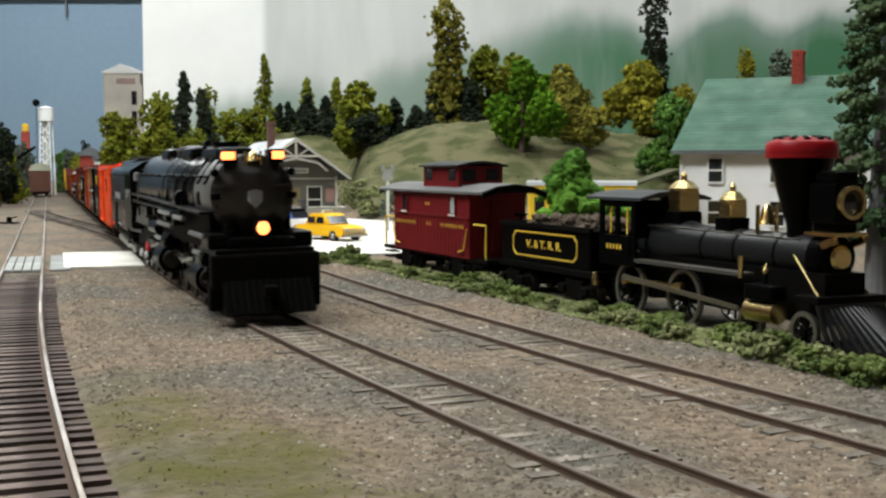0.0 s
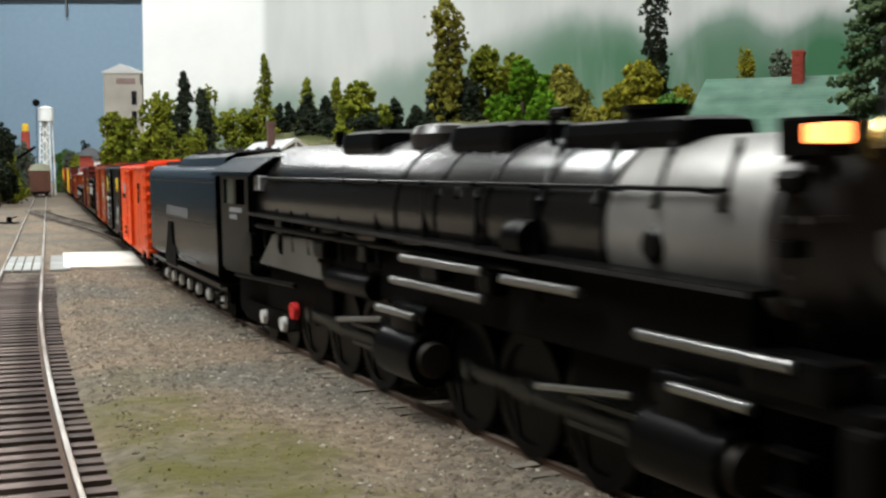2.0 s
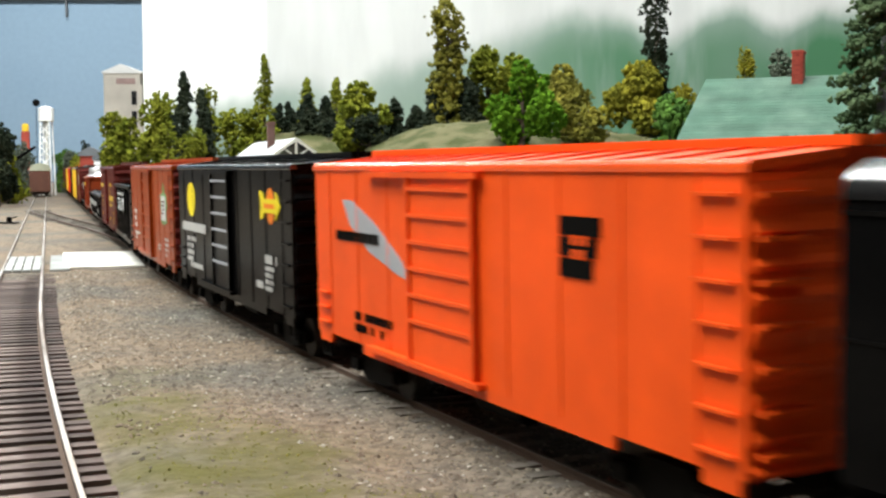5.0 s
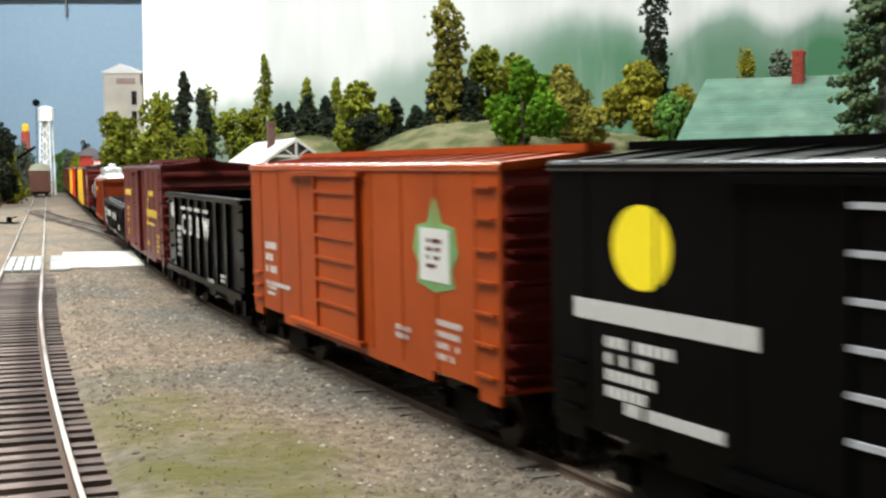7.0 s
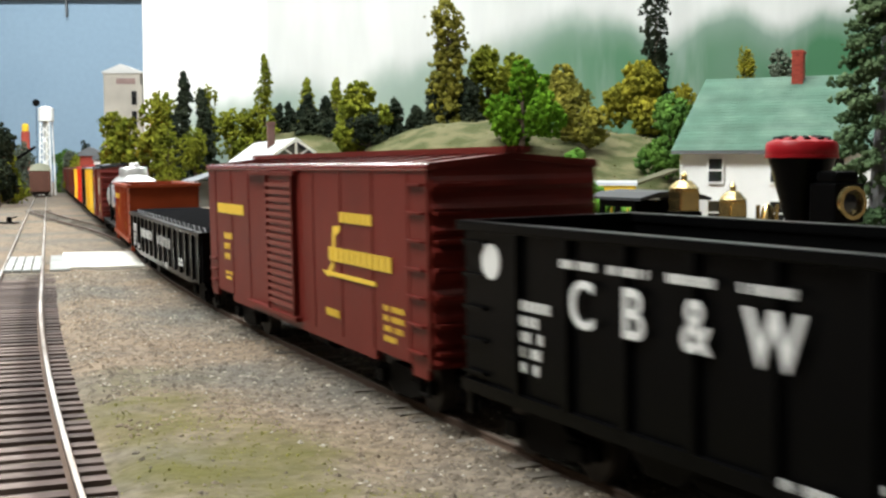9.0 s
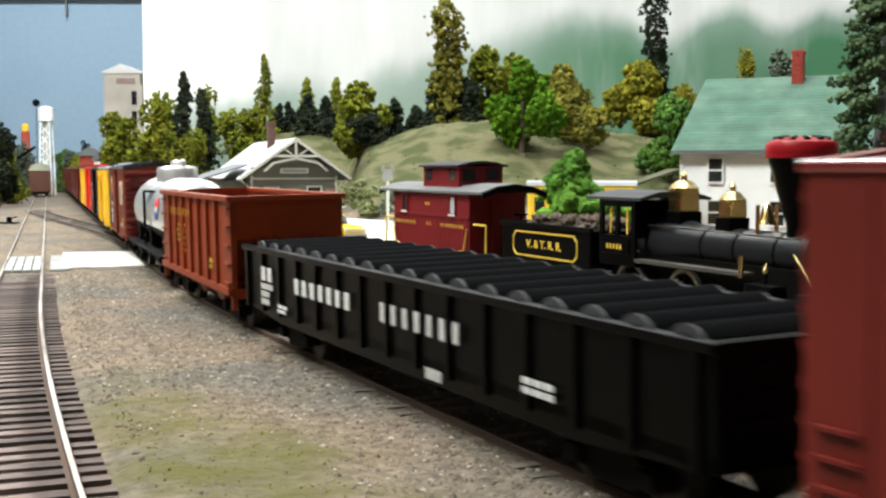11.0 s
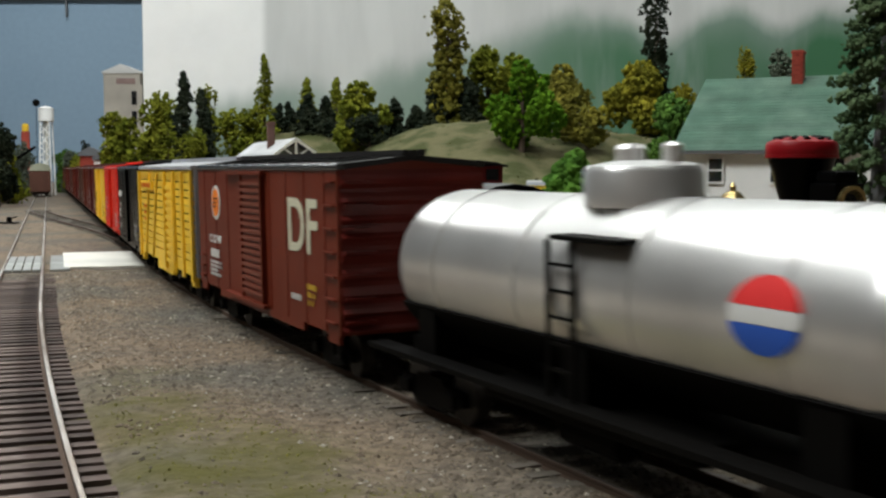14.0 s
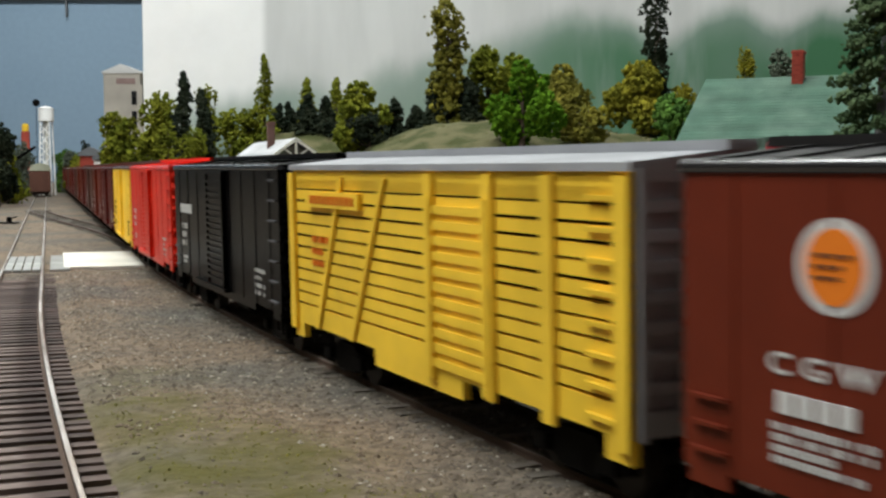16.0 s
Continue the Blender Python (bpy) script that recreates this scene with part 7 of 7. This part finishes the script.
def depot():
    v = thing("station_depot", -125, 1000, float(land(-110, 1000)) - 0.5, 18.5, "small grey railway depot with cream trim, its lit roof side coloured pale", "station")
    base = float(land(-110, 1000)) - 0.5
    eave, apex, hw, Lg = 41 - base, 72.5 - base, 37.0, 190.0
    # local y runs back along the ridge
    made("wall", lambda bm: (bx(bm, -hw, hw, 0, Lg, 0, eave + 1.5), prism(bm, ((-hw, eave), (hw, eave), (0, apex - 4)), 0, Lg, "y")), "siding_grey", v)
    for k in range(17):
        made("clapboard", lambda bm: bx(bm, -hw, hw, -0.35, 0.01, k * 2.0 + 0.1, k * 2.0 + 1.7), "siding_grey", v)
    w = 47.0
    sl = (apex - eave) / (w - 1)
    for s in (-1, 1):
        # one roof in two tones: lit left slope pale, shaded right slope dark
        shingle_slope(v, "roof_lit_grey" if s < 0 else "roof_dark", (s * w, -9, eave - 3), (s * w, Lg + 8, eave - 3), (0, Lg + 8, apex), (0, -9, apex), 12, 30)
        made("barge_board", lambda bm: prism(bm, ((s * w, eave - 4.2), (s * w, eave - 1.4), (0, apex + 0.6), (0, apex - 2.4)), -10.2, -9.0, "y"), "trim", v, "cream gable board")
        made("corner_board", lambda bm: bx(bm, *sorted((s * hw, s * (hw - 2))), -0.8, 0, 0, eave), "trim", v)
        made("truss_brace", lambda bm: prism(bm, ((s * 1, apex - 15), (s * 2.4, apex - 15), (s * 11, apex - 9), (s * 9.6, apex - 8.4)), -9.6, -8.4, "y"), "trim", v)
        made("eave_bracket", lambda bm: prism(bm, ((s * hw, eave - 10), (s * (hw + 1.4), eave - 10), (s * (w - 1), eave - 3.4), (s * (w - 3), eave - 3.2)), -1.6, 0, "y"), "trim", v)
    made("collar_beam", lambda bm: (bx(bm, -19, 19, -9.6, -8.4, apex - 16, apex - 14), bx(bm, -1, 1, -9.6, -8.4, apex - 16, apex - 1), [prism(bm, [(q + 19 * math.cos(a) * 1.5, apex - 31 + 15 * math.sin(a)) for a in (0.25, 0.8, 1.57, 2.34, 2.9)] + [(q + 17.5 * math.cos(a) * 1.5, apex - 31 + 13.4 * math.sin(a)) for a in (2.9, 2.34, 1.57, 0.8, 0.25)], -9.4, -8.6, "y") for q in (0,)]), "trim", v, "cream gable truss")
    made("frieze", lambda bm: bx(bm, -hw, hw, -0.9, 0, eave - 3, eave - 1.6), "trim", v)
    sb = made("sign_board", lambda bm: bx(bm, -12, 12, -1.4, -0.4, eave + 2, eave + 6.5, 0.2), "trim", v, "cream sign board")
    made("lettering", lambda bm: bx(bm, -10, 10, -1.6, -1.4, eave + 3.4, eave + 5.2), "grey", sb)
    sash_window(v, -19, -0.3, eave - 18, 11, 16, -1, "trim", "pale_glass")
    sash_window(v, 17, -0.3, eave - 20, 11, 21, -1, "trim", "glass")
    made("notice_board", lambda bm: bx(bm, -4, 5, -1.2, -0.3, eave - 27, eave - 10), mat("ochre_board", (0.30, 0.24, 0.13), 0.8), v, "ochre notice board")
    made("poster", lambda bm: bx(bm, 27, 34, -1.0, -0.3, eave - 22, eave - 11), mat("faded_pink", (0.42, 0.25, 0.21), 0.8), v, "faded pink poster")
    made("chimney", lambda bm: (bx(bm, -11, -5, 60, 66, apex - 12, apex + 16), bx(bm, -11.6, -4.4, 59.4, 66.6, apex + 13, apex + 15)), mat("old_brick", (0.16, 0.09, 0.075), 0.9), v, "brown brick chimney")
    made("annex", lambda bm: (bx(bm, -hw - 40, -hw, 20, 90, 0, eave - 4)), "siding_grey", v)
    made("annex_roof", lambda bm: prism(bm, ((-hw - 46, eave - 6), (-hw - 46, eave - 4.5), (-hw, eave + 10), (-hw, eave + 8.5)), 12, 96, "y"), "roof_dark", v, "dark lean-to roof")
    made("platform", lambda bm: bx(bm, -hw - 8, hw + 8, -16, Lg, -6, 0.4, 0.5), "concrete", v, "pale platform slab")


def motor_car(x, y, rz, body, roof_mat, label, sign=False):
    z = float(land(x, y))
    v = thing("car", x, y, z + 0.4, rz, label, "car", "cars at the depot")
    L2, W = 27.0, 9.6
    prof = ((-L2, 3.2), (-L2, 8.2), (-L2 + 2, 9.6), (-16, 10.6), (L2 - 19, 10.8), (L2 - 3, 9.8), (L2, 8), (L2, 3.2))
    def shell(bm):
        prism(bm, prof, -W, W, "y")
        bmesh.ops.bevel(bm, geom=bm.edges[:], offset=0.8, segments=2, affect="EDGES")
    made("body", shell, body, v, "", 40)
    def cabin(bm):
        prism(bm, ((-17, 10.2), (-12.5, 16.2), (-9, 17.6), (3, 17.6), (6, 16.4), (11, 10.4)), -W + 1.2, W - 1.2, "y")
        bmesh.ops.bevel(bm, geom=bm.edges[:], offset=0.9, segments=2, affect="EDGES")
    made("roof", cabin, roof_mat, v, "", 40)
    for s in (-1, 1):
        for a, b in ((-13, -4.2), (-3.2, 5.2)):
            made("side_window", lambda bm: prism(bm, ((a, 11.4), (a + 1.4, 15.4), (b - 0.6, 15.4), (b, 11.4)), *sorted((s * (W - 1.15), s * (W - 0.95))), axis="y"), M["glass"], v)
        for q in (-16.5, 16):
            w = made("wheel", lambda bm: cyl(bm, (q, s * (W - 2.2), 3.4), (q, s * (W + 0.2), 3.4), 3.7, n=20), "rubber", v, "", 40)
            made("hub_cap", lambda bm: cyl(bm, (q, s * (W + 0.2), 3.4), (q, s * (W + 0.5), 3.4), 1.9, 1.6, 16), "wheel", w, "", 40)
        made("headlight", lambda bm: lathe(bm, ((1.5, 0), (1.2, 0.5), (0.2, 0.7)), 14, (L2 - 0.1, s * 6.8, 7.4), Matrix.Rotation(radians(90), 4, "Y")), "wheel", v, "", 40)
    made("windscreen", lambda bm: prism(bm, ((10.7, 11.2), (10.9, 11.3), (6.8, 16.0), (6.5, 15.9)), -W + 2.4, W - 2.4, "y"), M["glass"], v)
    for e in (-1, 1):
        made("bumper", lambda bm: bx(bm, *sorted((e * (L2 - 0.4), e * (L2 + 1.3))), -W, W, 3.4, 5.0, 0.5), "wheel", v, "chrome bumper")
    made("grille", lambda bm: [bx(bm, L2 - 0.2, L2 + 0.3, -5, 5, q, q + 0.5) for q in (5.6, 6.6, 7.6)], "wheel", v)
    if sign:
        made("roof_sign", lambda bm: bx(bm, -4, -1, -3.5, 3.5, 17.4, 19.6, 0.4), "white", v, "pale roof sign")


def yard():
    # the road over the tracks, in planks and slabs, and the station lot
    road = thing("level_crossing", 0, 0, 0, 0, "pale concrete and grey plank crossing over the tracks", "crossing", kind="structure")
    for y0, w in ((600, 90),):
        d = Vector((0.84, 0.30, 0)).normalized()
        def slab(name, c, half_l, half_w, material, z0, z1, rz):
            o = made(name, lambda bm: bx(bm, -half_l, half_l, -half_w, half_w, z0, z1, 0.3), material, road)
            o.matrix_basis = pose(c[0] * MM, c[1] * MM, 0, 0, 0, rz)
        slab("concrete_slab", (-181, 627), 19, 52, "concrete", -3.5, -0.3, 18)
        for k in range(4):
            slab("plank", (left_x(600) - 6 + 4 * k, 598 + k * 1.3), 1.8, 46, "plank", -3.0, -0.4, 18)
        slab("plank", (left_x(600) - 30, 590), 15, 46, "plank", -3.2, -0.5, 18)
        slab("plank", (left_x(600) + 16, 606), 4.5, 48, "plank", -3.2, -0.4, 18)
    P = [Vector(p) for p in ((-66, 640), (40, 660), (30, 860), (-150, 920))]
    V = []
    for b in np.linspace(0, 1, 24):
        for a in np.linspace(0, 1, 24):
            q = P[0].lerp(P[1], a).lerp(P[3].lerp(P[2], a), b)
            V.append((q.x, q.y, float(land(q.x, q.y, False)) + 0.9))
    Fs = [(i * 24 + j, i * 24 + j + 1, (i + 1) * 24 + j + 1, (i + 1) * 24 + j) for i in range(23) for j in range(23)]
    tagged(raw("pavement", V, Fs, "concrete", smooth=True), "pale worn concrete station lot", "pavement", kind="structure")
    motor_car(-74, 775, -48, "taxi", "taxi", "yellow vintage taxi parked at the depot", True)
    motor_car(-106, 830, -40, "car_white", "car_blue", "white and blue vintage car parked at the depot", True)
    c = thing("coach", 84, 720, float(land(84, 720)), -8, "yellow coach with a grey roof behind the siding", "coach")
    made("body", lambda bm: bx(bm, -32, 32, -9, 9, 4, 37.5, 1.0), "yellow", c)
    made("roof", lambda bm: prism(bm, ((-9.6, 37.2), (-8, 39.0), (0, 40.2), (8, 39.0), (9.6, 37.2)), -33, 33), "coach_grey", c)
    for q in np.linspace(-25, 25, 6):
        made("window", lambda bm: bx(bm, q - 3, q + 3, -9.2, -8.9, 21, 30), M["glass"], c)
    for q in (-20, 20):
        made("wheel", lambda bm: [cyl(bm, (q, s * 7, 4.2), (q, s * 9.3, 4.2), 4.2, n=18) for s in (-1, 1)], "rubber", c, "", 40)
    s = thing("sign_post", -39, 840, float(land(-39, 840)), 0, "small white lattice sign post beside the lot", "sign post")
    made("post", lambda bm: bx(bm, -1, 1, -1, 1, 0, 40), "trim", s)
    made("board", lambda bm: (bx(bm, -3.5, 3.5, -1.6, -1, 36, 44, 0.3), bx(bm, -4.5, -2.2, -1.8, -1, 43, 47, 0.3), bx(bm, 2.2, 4.5, -1.8, -1, 43, 47, 0.3)), "plank", s)
    p = thing("stump", 66, 860, float(land(66, 860)), 0, "dark bare stump on the hillside", "stump")
    made("trunk", lambda bm: cyl(bm, (0, 0, -2), (0.5, 0, 34), 2.6, 1.6, 10), "trunk", p)


def far_end():
    x0 = left_x(2150)
    M["tan"] = mat("faded_tan", (0.42, 0.33, 0.18), 0.85)
    t = thing("water_tower", x0 + 12, 2150, -2.5, 0, "white water tower on a lattice stand", "water tower")
    made("tank", lambda bm: lathe(bm, ((12, 0), (13.5, 1), (13.5, 22), (14.5, 23), (6, 27), (0.4, 28)), 24, (0, 0, 134)), "siding_white", t, "", 35)
    for sx in (-1, 1):
        for sy in (-1, 1):
            made("leg", lambda bm: cyl(bm, (sx * 11, sy * 11, 0), (sx * 8, sy * 8, 134), 1.4, n=8), "siding_white", t)
    for k in range(6):
        for q in (0, 1):
            made("brace", lambda bm: cyl(bm, (-11 + k * 0.4 if q else 11 - k * 0.4, -11, 10 + k * 20), (11 - k * 0.4 if q else -11 + k * 0.4, -10.4, 30 + k * 20), 1.0, n=6), "siding_white", t)
    made("riser", lambda bm: cyl(bm, (0, 0, 0), (0, 0, 134), 3.4, n=12), "trim", t)
    g = thing("signal_mast", -698, 2050, -2.5, 0, "slim dark signal mast beside the track", "signal")
    made("mast", lambda bm: cyl(bm, (0, 0, 0), (0, 0, 166), 0.6, n=8), "under", g)
    made("target", lambda bm: cyl(bm, (0, -2, 162), (0, 2, 162), 6, n=16), "under", g)
    y = 2060
    b = thing("boxcar", left_x(y), y, 0, 108, "brown boxcar standing on the far side track", "boxcar")
    made("body", lambda bm: (bx(bm, -60, 60, -17, 17, 8, 44, 0.8)), "dkbrown", b)
    made("roof", lambda bm: prism(bm, ((-18, 43.5), (-14, 53), (0, 57), (14, 53), (18, 43.5)), -61, 61), mat("dusty_roof", (0.32, 0.33, 0.25), 0.9), b)
    truck(b, -42)
    truck(b, 42)
    for x, yy, w, d, h, m, lab in ((-790, 2250, 20, 40, 46, "tan", "faded tan trackside shed"), (-800, 2260, 30, 40, 36, "siding_white", "low white trackside shed"), (-788, 2100, 60, 50, 55, "oxide", "dark red boxcar body beside the track"),
                                   (-690, 2420, 30, 40, 48, "trim", "pale stucco trackside shed"), (-496, 1680, 26, 40, 80, "brick", "red brick trackside hut"), (-456, 1600, 22, 30, 72, "siding_white", "small white trackside hut"), (-640, 2500, 50, 40, 40, "trim", "low pale trackside shed")):
        s = thing("shed", x, yy, -2.6, 10, lab, "shed", "sheds at the far end")
        made("wall", lambda bm: bx(bm, -w / 2, w / 2, -d / 2, d / 2, 0, h * 0.86), m, s)
        made("roof", lambda bm: prism(bm, ((-w / 2 - 2, h * 0.84), (-w / 2 - 2, h * 0.9), (0, h), (w / 2 + 2, h * 0.9), (w / 2 + 2, h * 0.84)), -d / 2 - 2, d / 2 + 2, "y"), "roof_dark", s)
        made("door", lambda bm: bx(bm, -w * 0.16, w * 0.16, -d / 2 - 0.8, -d / 2, 0, h * 0.5), "siding_grey", s)
    r = thing("storage_tank", -805, 2300, -2.6, 0, "red cylindrical tank with a yellow top", "storage tank")
    made("tank", lambda bm: lathe(bm, ((8, 0), (8, 118), (6, 122)), 20), "brick", r, "", 35)
    made("cap", lambda bm: lathe(bm, ((6.4, 121), (6.4, 133), (4, 136)), 20), "yellow", r, "yellow cap", 35)
    c = thing("crane", -650, 1900, -2.6, 0, "dark boom crane beside the side track", "crane")
    made("boom", lambda bm: [cyl(bm, (-60, dy, 46), (0, dy * 0.3, 84), 2.0, n=6) for dy in (-5, 5)] + [cyl(bm, (-60 + 10 * k, -5 + 0.5 * k, 46 + 6.3 * k), (-50 + 10 * k, 5 - 0.5 * k, 52.3 + 6.3 * k), 0.9, n=6) for k in range(6)], "under", c)
    made("cab", lambda bm: bx(bm, -105, -64, -16, 16, 12, 46, 1), "oxide", c)
    made("base", lambda bm: bx(bm, -100, -50, -16, 16, 2, 12, 1), "under", c)
    e = thing("grain_elevator", -840, 3050, -2.6, 0, "tall grey concrete grain elevator", "grain elevator")
    made("wall", lambda bm: (bx(bm, -14, 78, -40, 40, 0, 290), bx(bm, 70, 84, -44, 40, 0, 260)), mat("grey_concrete", (0.66, 0.62, 0.55), 0.9, vary=0.08), e)
    made("roof", lambda bm: prism(bm, ((-18, 288), (-18, 292), (30, 312), (84, 292), (84, 288)), -44, 44, "y"), "siding_white", e, "white roof")
    made("window", lambda bm: [bx(bm, 56, 70, -41, -40, q, q + 34) for q in (210, 160, 110)], M["glass"], e)
    made("sign", lambda bm: bx(bm, 18, 66, -41.5, -40, 262, 276), mat("faded_rose", (0.42, 0.30, 0.28), 0.8), e, "faded painted sign")
    # low scrub at the far end
    for n, (x, yy, top, w, kk) in enumerate(((-769, 2440, 86, 50, "green"), (-750, 2400, 80, 46, "grey"), (-742, 2460, 105, 18, "dark"), (-674, 2200, 70, 44, "olive"), (-628, 2100, 73, 42, "green"), (-566, 1900, 62, 60, "yellow"), (-561, 1500, 104, 46, "dark"), (-775, 2200, 97, 40, "grey"), (-606, 1640, 80, 46, "olive"))):
        tree(700 + n, x, yy, top, w, kk, "round")
    # switch stand
    s = thing("switch_stand", left_x(1050) - 22, 1050, -2.5, 0, "small dark switch stand beside the track", "switch stand")
    made("base", lambda bm: bx(bm, -7, 7, -5, 5, 0, 2.4, 0.4), "under", s)
    made("stand", lambda bm: (bx(bm, -2, 2, -2, 2, 2, 7, 0.4), cyl(bm, (0, 0, 6), (7, 0, 7), 0.6, n=6)), "under", s)


make_train()
big_engine()
big_tender()
old_engine()
old_tender()
old_caboose()
white_house()
depot()
yard()
far_end()
make_plants()
make_ballast()


# ---- what moves ----
def motions():
    for v, middle, base in TRAIN:
        walk(v, [(t, ride(at_time(middle, t), base)) for t in np.linspace(0, 16, 65)])
    for ob, x, y, z, radius, throw in TURNING:
        rows = []
        for t in np.arange(0, 16.01, 1 / 12):
            a = -(at_time(0, t) - at_time(0, 0)) / radius
            if throw:
                rows.append((float(t), pose((x + throw * math.sin(-a)) * MM, y * MM, (z + throw * math.cos(a)) * MM)))
            else:
                rows.append((float(t), pose(x * MM, y * MM, z * MM, 0, math.degrees(-a), 0)))
        walk(ob, rows)
    near = {v for v, middle, base in TRAIN if middle > -2300}
    for ob, x, r, car in ROLLING:
        if car in near:
            walk(ob, [(float(t), pose(x * MM, 0, r * MM, 0, math.degrees((at_time(0, t) - at_time(0, 0)) / r), 0)) for t in np.linspace(0, 16, 289)])


motions()
